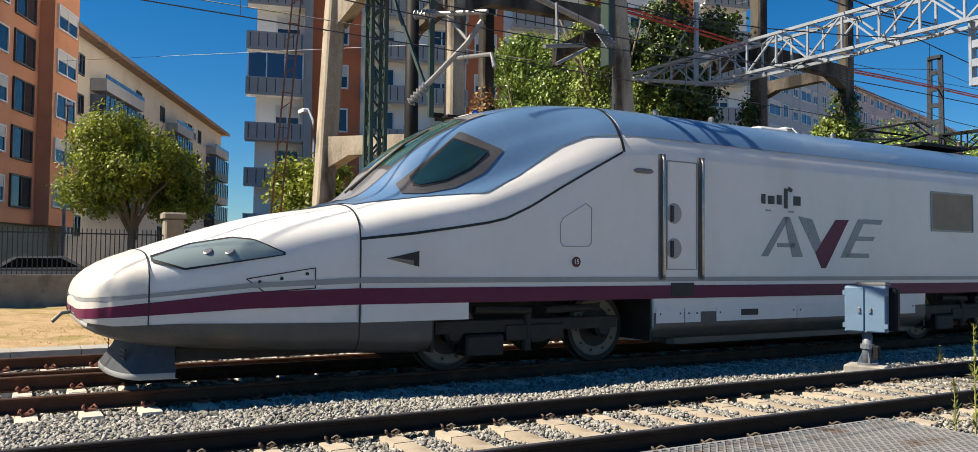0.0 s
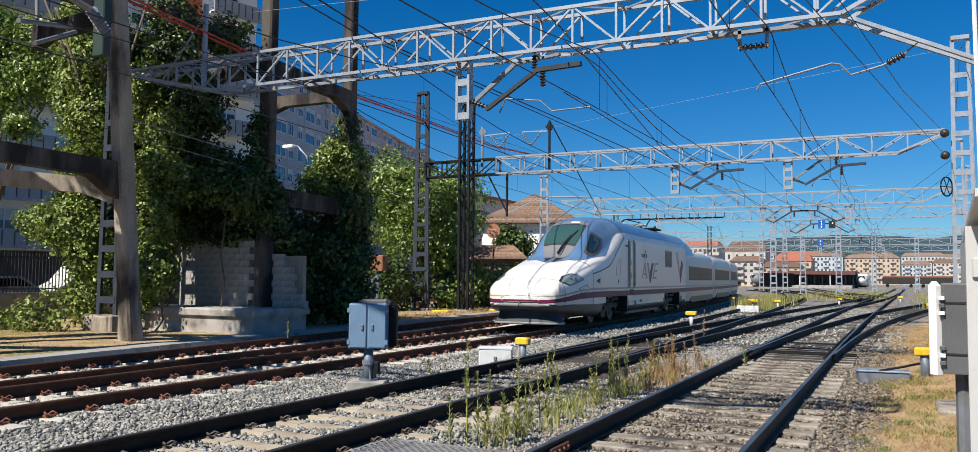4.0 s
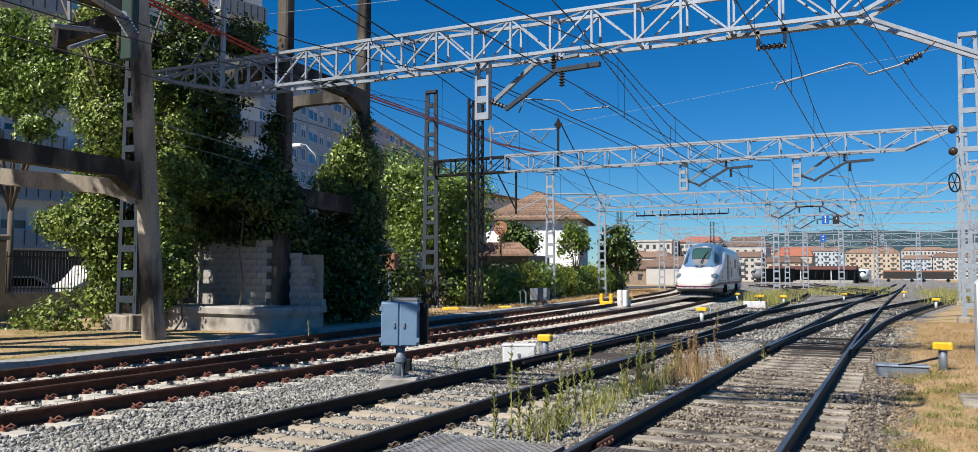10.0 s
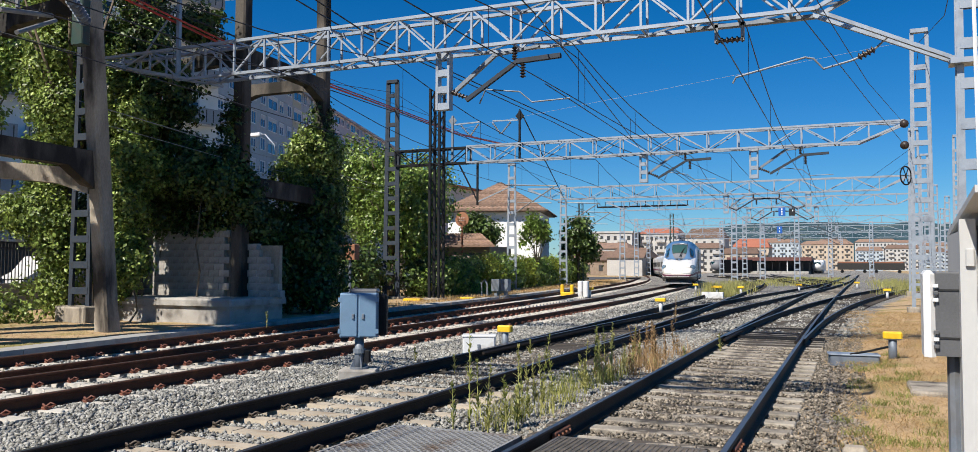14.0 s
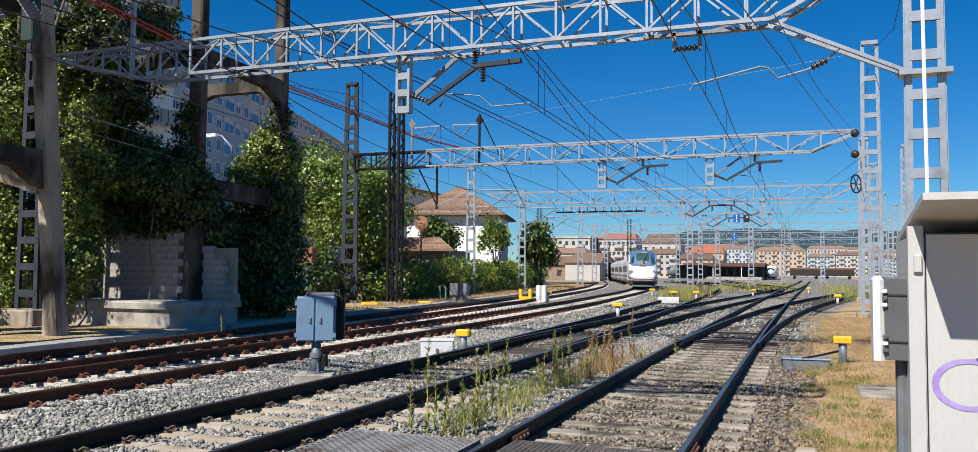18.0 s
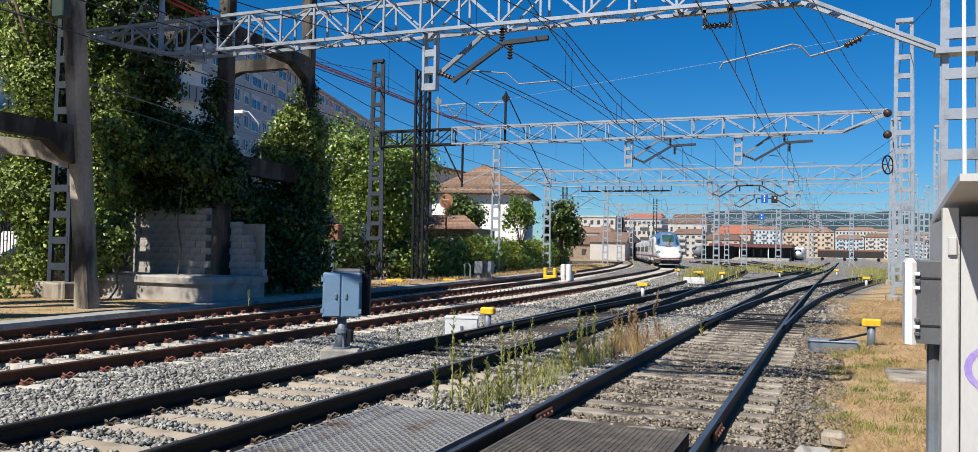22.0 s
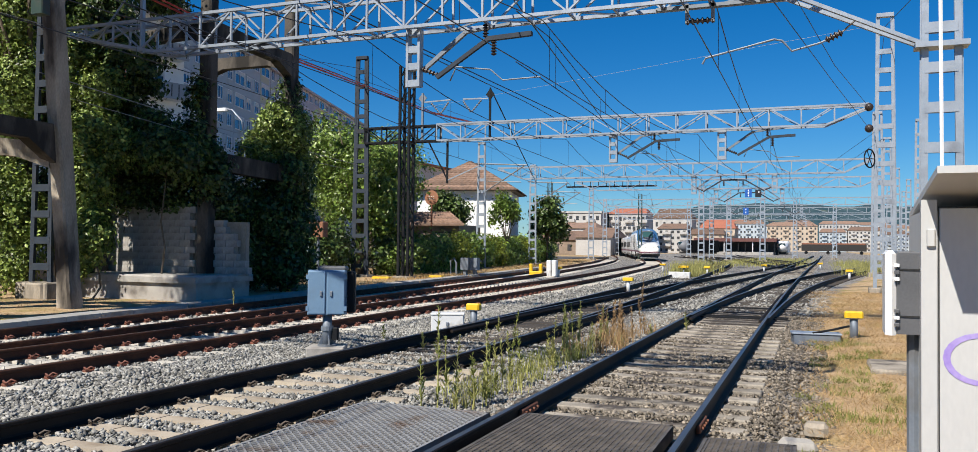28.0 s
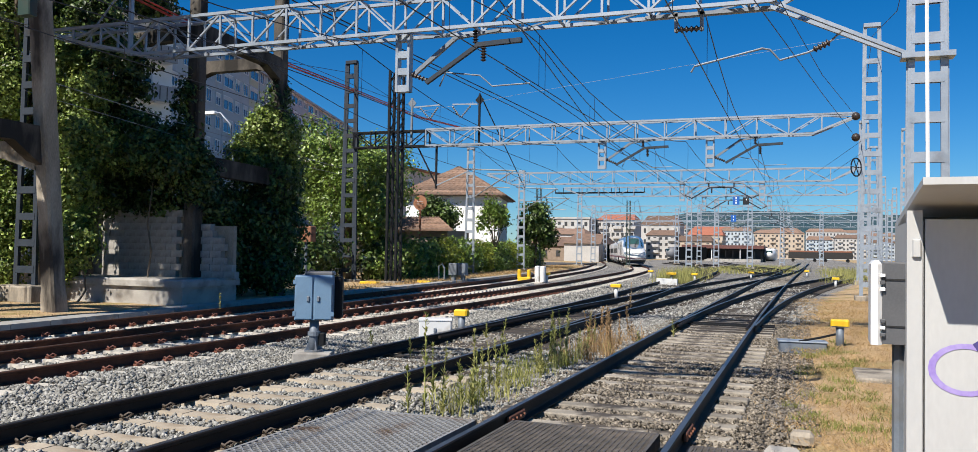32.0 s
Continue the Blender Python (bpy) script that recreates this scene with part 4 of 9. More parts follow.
def build_power_car():
    car = thing("power_car", "white, purple-striped high-speed power car with a blue roof", "train")
    ys = [-0.04, -0.025, 0, 0.03, 0.07, 0.13, 0.2, 0.3, 0.42, 0.6, 0.8, 1.0] + [1.0 + 0.2 * k for k in range(1, 35)] + [8.5, 10, 12, 14, 16, 18, 20.2]
    ys = sorted(ys + [e + d for bay in BAYS for e in bay for d in (-0.005, 0.005)])
    ss = [k * 0.25 for k in range(41)]
    rows = []
    for y in ys:
        right = [skin(y, s) for s in ss]
        if in_bay(y):
            right = [(x, yy, max(z, 0.955)) for x, yy, z in right]
        rows.append(right + [(-x, yy, z) for x, yy, z in right[-2:0:-1]])
    hull = Geo().grid(rows, close=True)
    n = len(rows[0])
    hull.f.append(tuple(range(n)))
    hull.f.append(tuple((len(rows) - 1) * n + k for k in range(n - 1, -1, -1)))
    soften(part("body", hull, WHITE_PAINT, car), 50)
    dark = line((-0.04, 0.87), (0.0, 0.80), (0.3, 0.755), (1, 0.775), (1.7, 0.76), (3, 0.74), (20.2, 0.74))
    for side in (1, -1):
        for y_a, y_b, n_y in ((-0.04, 4.0, 40), (7.74, 14.7, 8), (18.6, 20.2, 3)):
            part("skirt", patch(y_a, y_b, lambda y: 0.0, lambda y: s_at_z(y, dark(y)), 0.007, n_y, 16, side), TRAIN_DARK, car, "dark grey dusty skirt", smooth=True)
        for y_a, y_b, n_y in ((-0.04, 0.64, 44), (0.64, 20.2, 150)):
          part("purple_stripe", patch(y_a, y_b, lambda y: s_at_z(y, STRIPE_LOW(y)), lambda y: s_at_z(y, STRIPE_TOP(y)), 0.012, n_y, 4, side), PURPLE, car, "dark purple stripe", smooth=True)
          part("grey_stripe", patch(y_a, y_b, lambda y: s_at_z(y, GREY_LOW(y)), lambda y: s_at_z(y, GREY_TOP(y)), 0.012, n_y, 3, side), STRIPE_GREY, car, "grey stripe", smooth=True)
        # blue hood round the cab and the blue roof behind it
        front_edge = line((2.45, 9.9), (2.7, 9.2), (2.9, 8.6), (3.1, 8.0))
        edge_z = line((3.1, 2.20), (3.3, 2.24), (4.0, 2.34), (4.84, 2.42), (5.4, 2.70), (6.13, 3.16), (6.6, 3.34), (7.2, 3.41))
        edge = lambda y: front_edge(y) if y < 3.1 else min(front_edge(y), s_at_z(y, edge_z(y))) if y < 3.2 else s_at_z(y, edge_z(y))
        part("blue_hood", patch(2.45, 7.2, edge, lambda y: 10.0, 0.014, 95, 26, side), BLUE_PAINT, car, "metallic blue hood", smooth=True)
        part("blue_roof", patch(7.22, 20.2, lambda y: s_at_z(y, 3.41), lambda y: 10.0, 0.014, 24, 24, side), BLUE_PAINT, car, "metallic blue roof", smooth=True)
        # nose cap, of creamier paint, and its joints
        part("nose_cap", patch(-0.04, 0.62, lambda y: s_at_z(y, GREY_TOP(y) + 0.005), lambda y: 10.0, 0.011, 26, 30, side), WHITE_NOSE, car, "cream dirty nose cap", smooth=True)
        part("nose_band", patch(-0.04, 0.62, lambda y: s_at_z(y, STRIPE_TOP(y)), lambda y: s_at_z(y, GREY_LOW(y)), 0.010, 26, 3, side), WHITE_NOSE, car, "cream dirty nose band", smooth=True)
        part("nose_lip", patch(0.02, 0.62, lambda y: s_at_z(y, dark(y)), lambda y: s_at_z(y, STRIPE_LOW(y)), 0.010, 22, 5, side), WHITE_NOSE, car, "cream dirty nose lip", smooth=True)
        part("nose_joint", patch(0.62, 0.635, lambda y: s_at_z(y, dark(y)), lambda y: 10.0, 0.013, 1, 40, side), BLACK_SEAL, car, smooth=True)
        part("nose_slit", patch(-0.03, 0.60, lambda y: 8.37, lambda y: 8.41, 0.013, 18, 1, side), BLACK_SEAL, car)
        part("body_joint", patch(3.0, 3.022, lambda y: 1.4, lambda y: 8.3, 0.010, 1, 40, side), BLACK_SEAL, car, smooth=True)
        # the black line that climbs from the joint to the roof
        climb = line((3.02, 1.76), (3.7, 1.84), (4.3, 1.93), (4.8, 2.01), (5.1, 2.08), (5.5, 2.26), (6.02, 2.55), (6.6, 2.86), (7.15, 3.14))
        part("black_line", patch(3.02, 7.15, lambda y: s_at_z(y, climb(y) - 0.018), lambda y: s_at_z(y, climb(y) + 0.018), 0.010, 60, 1, side), BLACK_SEAL, car, smooth=True)
        part("roof_line", patch(7.14, 7.19, lambda y: s_at_z(y, 3.14), lambda y: 10.0, 0.018, 1, 30, side), BLACK_SEAL, car, smooth=True)
        # cab side window in its grey surround
        def by_height(*pts):
            z = line(*pts)
            return lambda y: s_at_z(y, z(y))

        sur_lo = by_height((3.72, 2.36), (4.0, 2.37), (4.45, 2.47), (4.9, 2.70), (5.24, 3.03))
        sur_hi = by_height((3.72, 2.50), (4.72, 3.30), (5.24, 3.06))
        part("window_surround", patch(3.72, 5.24, sur_lo, sur_hi, 0.024, 40, 12, side), WINDOW_GREY, car, "grey window surround", smooth=True)
        win = lambda d: (by_height((3.92 - d, 2.50 - d), (4.0, 2.49 - d), (4.35, 2.58 - d), (4.7, 2.75 - d), (5.0 + d, 2.99 - d)), by_height((3.92 - d, 2.58 + d), (4.60, 3.17 + d), (5.0 + d, 3.01 + d)))
        part("window_seal", patch(3.895, 5.03, *win(0.025), 0.029, 36, 10, side), BLACK_SEAL, car, smooth=True)
        part("cab_window", patch(3.92, 5.0, *win(0.0), 0.035, 36, 10, side), CAB_GLASS, car, "dark tinted cab window", smooth=True)
        # windscreen with its lower grey panel
        part("screen_surround", patch(3.2, 5.25, line((3.2, 9.22), (3.4, 9.08), (3.7, 9.02), (5.25, 9.12)), lambda y: 10.0, 0.024, 44, 12, side), CAB_GREY, car, "grey windscreen surround", smooth=True)
        part("screen_seal", patch(3.74, 4.93, line((3.74, 9.05), (4.93, 9.14)), lambda y: 10.0, 0.028, 36, 12, side), BLACK_SEAL, car, smooth=True)
        part("windscreen", patch(3.79, 4.86, line((3.79, 9.09), (4.86, 9.18)), lambda y: 10.0, 0.032, 36, 12, side), SCREEN_GLASS, car, "green tinted windscreen", smooth=True)
        part("bonnet_vent", patch(2.55, 3.14, line((2.55, 9.58), (3.14, 9.14)), line((2.55, 9.60), (3.14, 9.80)), 0.027, 10, 8, side), BLACK_SEAL, car, "black bonnet vent")
        # headlight under its clear cover
        lens = lambda d: (by_height((0.68 - d, 1.47 - d), (0.99, 1.385 - d), (2.06 + d, 1.555 - d * 0.4)), by_height((0.68 - d, 1.49 + d), (1.08, 1.64 + d), (1.53, 1.725 + d), (1.75, 1.705 + d), (2.06 + d, 1.575 + d * 0.4)))
        part("headlight_seal", patch(0.66, 2.09, *lens(0.022), 0.014, 36, 10, side), BLACK_SEAL, car, smooth=True)
        light = part("headlight", patch(0.68, 2.06, *lens(0.0), 0.020, 36, 10, side), LAMP_GLASS, car, "clear pointed headlight cover", smooth=True)
        for yy in (1.25, 1.48):
            x, y, z = skin(yy, s_at_z(yy, 1.57), 0.0)
            part("lamp", Geo().lathe((x * side, y, z), (x * side + side * 0.014, y - 0.010, z + 0.022), [(0, 0.05), (0.8, 0.055), (1, 0.045)], 18), CHROME, light)
        # hatch in the nose side, with its bolts
        hatch = Geo()
        for (ya, za), (yb, zb) in (((1.85, 1.12), (1.65, 1.27)), ((1.65, 1.27), (2.45, 1.40)), ((2.45, 1.40), (2.45, 1.16)), ((2.45, 1.16), (1.85, 1.12))):
            for k in range(8):
                y_a, y_b = ya + (yb - ya) * k / 8, ya + (yb - ya) * (k + 1) / 8
                z_a, z_b = za + (zb - za) * k / 8, za + (zb - za) * (k + 1) / 8
                pa, pb = skin(y_a, s_at_z(y_a, z_a), 0.004), skin(y_b, s_at_z(y_b, z_b), 0.004)
                hatch.beam((pa[0] * side, pa[1], pa[2]), (pb[0] * side, pb[1], pb[2]), 0.012)
        part("nose_hatch", hatch, BLACK_SEAL, car)
        for yy, zz in ((1.80, 1.235), (2.05, 1.275), (2.35, 1.33)):
            x, y, z = skin(yy, s_at_z(yy, zz), 0.0)
            part("bolt", Geo().lathe((x * side, y, z), (x * side + side * 0.012, y, z), [(0, 0.022), (1, 0.02)], 10), BLACK_SEAL, car)
        X = 1.484 * side
        out = (side, 0, 0)

        def flat(name, polys, mat, label="", depth=0.006, base=1.482):
            g = Geo()
            for poly in polys:
                if side > 0:
                    g.prism(poly, (base, 0, 0), (0, 1, 0), (0, 0, 1), depth)
                else:
                    g.prism([(a, b) for a, b in poly][::-1], (-base, 0, 0), (0, 1, 0), (0, 0, 1), -depth)
            return part(name, g, mat, car, label)

        def rect(a, b, c, d):
            return [(a, c), (b, c), (b, d), (a, d)]

        # intake wedge, small hatch, number disc
        flat("side_intake", [[(3.35, 1.52), (3.80, 1.42), (3.80, 1.62)]], BLACK_SEAL, "black wedge-shaped intake", 0.004)
        flat("intake_lip", [[(3.35, 1.52), (3.72, 1.44), (3.72, 1.50), (3.5, 1.525)]], MESH_BROWN, "", 0.007)
        h = [(6.05, 1.72), (6.5, 1.72), (6.55, 1.78), (6.55, 2.28), (6.45, 2.34), (6.05, 2.12), (6.0, 2.04), (6.0, 1.78)]
        g = Geo()
        for a, b in zip(h, h[1:] + h[:1]):
            g.beam((X, a[0], a[1]), (X, b[0], b[1]), 0.010)
        part("side_hatch", g, STRIPE_GREY, car)
        part("number_disc", Geo().lathe((X, 6.28, 1.50), (X + side * 0.005, 6.28, 1.50), [(0, 0.075), (1, 0.075)], 24), MAROON_DISC, car, "maroon number disc")
        if side > 0:
            cu = bpy.data.curves.new("number", "FONT")
            cu.body, cu.size, cu.align_x, cu.align_y, cu.extrude = "15", 0.10, "CENTER", "CENTER", 0.001
            txt = bpy.data.objects.new("number", cu)
            me = bpy.data.meshes.new_from_object(txt)
            bpy.data.objects.remove(txt)
            me.materials.clear()
            me.materials.append(SIGN_WHITE)
            part("number", me, SIGN_WHITE, car, m=pose(X + 0.008, 6.28, 1.50, 90, 0, 90))
        # crew door between its grab rails
        door = flat("crew_door", [rect(8.02, 8.60, 1.42, 3.05)], WHITE_PAINT, "white crew door", 0.010)
        g = Geo()
        for a, b in zip(rect(8.0, 8.62, 1.40, 3.07), rect(8.0, 8.62, 1.40, 3.07)[1:] + rect(8.0, 8.62, 1.40, 3.07)[:1]):
            g.beam((X, a[0], a[1]), (X, b[0], b[1]), 0.016)
        part("door_seal", g, STRIPE_GREY, door)
        for zz in (1.72, 2.26):
            part("handle_dish", Geo().lathe((X + side * 0.010, 8.14, zz), (X + side * 0.014, 8.14, zz), [(0, 0.16), (1, 0.15)], 20), STRIPE_GREY, door)
            part("door_handle", Geo().block(X + side * 0.012 - 0.012, X + side * 0.012 + 0.022, 8.06, 8.13, zz - 0.13, zz + 0.12, 0.01), BLACK_SEAL, door, "black recessed handle")
        for yy in (7.90, 8.72):
            part("grab_recess", Geo().box(X - 0.01, X + 0.012, yy - 0.065, yy + 0.065, 1.24, 3.16), PLASTIC_GREY, car)
            part("grab_rail", Geo().tube([(X + side * 0.015, yy, 1.26), (X + side * 0.05, yy, 1.34), (X + side * 0.05, yy, 3.06), (X + side * 0.015, yy, 3.14)], 0.022, 8), CHROME, car, "brushed metal grab rail", smooth=True)
        part("foot_recess", Geo().block(min(X, X + side * 0.022), max(X, X + side * 0.022), 8.08, 8.56, 0.99, 1.19, 0.008), BLACK_SEAL, car, "black step recess")
        part("marker_lamp", Geo().lathe((X, 7.35, 2.88), (X, 7.72, 2.88), [(0, 0.015), (0.15, 0.04), (0.85, 0.04), (1, 0.015)], 12), INSULATOR_PALE, car, "pale oval marker lamp")
        # maker's device as plain shapes
        flat("logo_word", [rect(10.10, 10.20, 2.50, 2.66), rect(10.26, 10.42, 2.50, 2.64), rect(10.48, 10.60, 2.50, 2.66), rect(10.66, 10.75, 2.44, 2.78), [(10.75, 2.74), (10.86, 2.72), (10.88, 2.78), (10.78, 2.82)], rect(10.90, 11.08, 2.50, 2.66)], SIGN_BLACK, "dark plain logo bars", 0.005)
        flat("logo_bar", [rect(10.20, 10.33, 2.375, 2.405)], LOGO_GREY, "", 0.005)
        flat("logo_bar", [rect(10.76, 10.90, 2.375, 2.405)], LOGO_GREY, "", 0.005)
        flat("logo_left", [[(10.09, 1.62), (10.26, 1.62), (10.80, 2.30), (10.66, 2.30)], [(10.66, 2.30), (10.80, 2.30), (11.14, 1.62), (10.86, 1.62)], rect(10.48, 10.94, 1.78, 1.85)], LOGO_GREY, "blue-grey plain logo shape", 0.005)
        flat("logo_wedge", [[(11.02, 2.32), (11.38, 2.28), (11.62, 1.86), (11.46, 1.70)]], LOGO_GREY, "", 0.006)
        flat("logo_slash", [[(11.62, 1.43), (11.74, 1.43), (12.38, 2.30), (12.02, 2.29), (11.46, 1.70)]], PURPLE, "purple plain logo slash", 0.0075)
        flat("logo_right", [[(12.14, 1.62), (12.36, 1.62), (12.86, 2.32), (12.66, 2.32)], rect(12.30, 12.96, 1.62, 1.70), [(12.80, 2.24), (13.32, 2.24), (13.38, 2.33), (12.80, 2.33)], [(12.58, 1.93), (13.08, 1.93), (13.14, 2.01), (12.62, 2.01)]], LOGO_GREY, "", 0.0055)
        flat("tail_wedge", [[(17.55, 2.95), (17.95, 2.95), (18.65, 1.95), (18.45, 1.70)]], STRIPE_GREY, "grey plain wedge", 0.005)
        flat("tail_slash", [[(18.62, 1.48), (18.74, 1.42), (19.45, 2.35), (19.1, 2.62), (18.50, 1.95)]], PURPLE, "", 0.006)
        # ventilation window
        vent = flat("vent_window", [rect(14.95, 16.35, 2.20, 2.92)], MESH_BROWN, "brown mesh ventilation window", 0.006)
        g = Geo()
        q = rect(14.93, 16.37, 2.18, 2.94)
        for a, b in zip(q, q[1:] + q[:1]):
            g.beam((X, a[0], a[1]), (X, b[0], b[1]), 0.03)
        part("vent_frame", g, STRIPE_GREY, vent)
        # hanging side panels between the bogies
        for a, b in ((7.78, 8.35), (8.37, 8.70), (9.05, 10.95), (10.97, 14.35), (19.0, 20.1)):
            p = flat("side_panel", [rect(a, b, 0.58, 0.80)], WHITE_PAINT, "off-white lower panel", 0.02, 1.478)
            for yy in (a + 0.08, b - 0.08):
                part("panel_bolt", Geo().lathe((X + side * 0.014, yy, 0.72), (X + side * 0.022, yy, 0.72), [(0, 0.016), (1, 0.014)], 8), BLACK_SEAL, p)
        flat("plate", [rect(9.6, 10.0, 0.66, 0.76)], SIGN_BLACK, "black plate", 0.004, 1.499)
        flat("skirt_front", [rect(3.03, 4.53, 0.735, 0.955)], WHITE_PAINT, "off-white lower panel", 0.014, 1.468)
        part("lift_mark", Geo().box(X, X + side * 0.008, 6.12, 6.2, 1.03, 1.045), SIGN_WHITE, car)
    # wipers, snow plough, coupler pin, roof fittings
    arm = [skin(yy, ss, 0.09) for yy, ss in ((3.30, 9.72), (3.70, 9.62), (4.05, 9.50), (4.40, 9.36))]
    wiper = part("wiper", Geo().tube(arm, 0.018, 6), BLACK_SEAL, car, "black windscreen wiper")
    part("wiper_blade", Geo().tube([skin(yy, ss, 0.07) for yy, ss in ((3.42, 9.93), (3.75, 9.74), (4.1, 9.55))], 0.028, 5), BLACK_SEAL, wiper)
    part("front_stripe", Geo().box(-0.60, 0.60, -0.047, -0.038, 0.868, 0.93), PURPLE, car, "faded purple stripe")
    part("front_lip", Geo().box(-0.585, 0.585, -0.046, -0.038, 0.93, 1.01), WHITE_NOSE, car)
    plough = Geo()
    rows = []
    for k in range(13):
        a = math.pi * k / 12
        cx, cy = math.cos(a), math.sin(a)
        f = cy ** 0.35
        rows.append([(1.00 * cx, 0.95 - 0.42 * f, 0.60), (1.04 * cx, 0.95 - 0.50 * f, 0.40), (1.14 * cx, 0.95 - 0.64 * f, 0.20), (1.15 * cx, 0.95 - 0.65 * f, 0.16), (1.08 * cx, 0.95 - 0.55 * f, 0.16)])
    plough.grid(rows)
    pl = soften(part("snow_plough", plough, PLOUGH_GREY, car, "blue-grey plough under the nose"), 40)
    # Pale strip paints the light caught by the plough's lower edge.
    lip = Geo().grid([[Vector(r[2]) + Vector((0, -0.004, 0.015)), Vector(r[3]) + Vector((0, -0.012, 0)), Vector(r[3]) + Vector((0, 0.03, -0.015))] for r in rows])
    part("plough_lip", lip, STRIPE_GREY, pl, "pale lower lip, its lit edge put into the colour", smooth=True)
    for s in (-1, 1):
        for zz in (0.30, 0.35, 0.40, 0.45):
            part("plough_slot", Geo().beam((s * 0.80, 0.46, zz), (s * 0.55, 0.44, zz), 0.012, 0.022), BLACK_SEAL, pl)
    for y_a in (4.0, 7.70, 14.7, 18.56):
        part("bay_wall", Geo().box(-1.44, 1.44, y_a, y_a + 0.04, 0.32, 0.955), BOGIE, car)
    part("underframe", Geo().block(-0.85, 0.85, 0.95, 3.9, 0.30, 0.5, 0.05), BOGIE, car)
    part("underframe", Geo().block(-1.25, 1.25, 8.3, 14.6, 0.22, 0.75, 0.08), TRAIN_DARK, car)
    part("coupler_hook", Geo().tube([(0, 0.0, 0.86), (0, -0.14, 0.84), (0.02, -0.24, 0.74)], 0.022, 8), PLASTIC_GREY, car, "dark metal coupler hook")
    part("coupler_hole", Geo().lathe((0, -0.052, 0.90), (0, 0.06, 0.90), [(0, 0.03), (1, 0.03)], 16), BLACK_SEAL, car)
    for yy in (8.6, 9.9, 13.2):
        part("roof_lamp", Geo().lathe((0.55, yy, 3.96), (0.55, yy, 4.06), [(0, 0.06), (0.6, 0.055), (1, 0.03)], 12), INSULATOR_PALE, car)
    part("roof_hatch", Geo().block(-0.2, 0.5, 11.2, 12.0, 3.95, 4.04, 0.04), WHITE_PAINT, car)
    part("display", patch(5.02, 5.22, lambda y: 9.55, lambda y: 10.0, 0.036, 4, 6, 1), BLIND, car, "pale destination display")
    panto = part("pantograph", Geo().block(-0.75, 0.75, 15.8, 17.6, 4.02, 4.10, 0.02), STEEL_BLACK, car, "folded dark pantograph")
    for s in (-0.35, 0.35):
        part("panto_arm", Geo().tube([(s, 15.9, 4.15), (s * 0.6, 17.0, 4.42), (s * 1.6, 15.9, 4.50)], 0.03, 6), STEEL_BLACK, panto)
        part("panto_insulator", Geo().lathe((s, 17.9, 3.96), (s, 17.9, 4.30), [(0, 0.06), (0.2, 0.1), (0.4, 0.06), (0.6, 0.1), (0.8, 0.06), (1, 0.05)], 12), INSULATOR, panto)
    part("panto_head", Geo().tube([(-0.9, 15.9, 4.38), (-0.7, 15.85, 4.52), (0.7, 15.85, 4.52), (0.9, 15.9, 4.38)], 0.03, 6), STEEL_BLACK, panto)
    part("roof_cable", Geo().tube([(0.3, 14.2, 4.05), (0.3, 15.8, 4.2)], 0.02, 6), WIRE_DARK, car)
    rear = []
    for k in range(41):
        x, y, z = skin(20.0, k * 0.25, 0.012)
        rear.append((x, z))
    for s in (1, -1):
        part("end_band", Geo().grid([[(x * s, 19.98, z) for x, z in rear[::s]], [(x * s, 20.2, z) for x, z in rear[::s]]]), WHITE_NOSE, car, "cream end band", smooth=True)
    bogie_set(car, (5.78, 16.6))
    return car


COACH_HALF = [(0, 0.28), (1.05, 0.28), (1.36, 0.42), (1.46, 0.72), (1.475, 1.3), (1.475, 2.4), (1.44, 2.85), (1.30, 3.10), (0.95, 3.26), (0.5, 3.34), (0, 3.36)]
COACH_LONG = 12.9


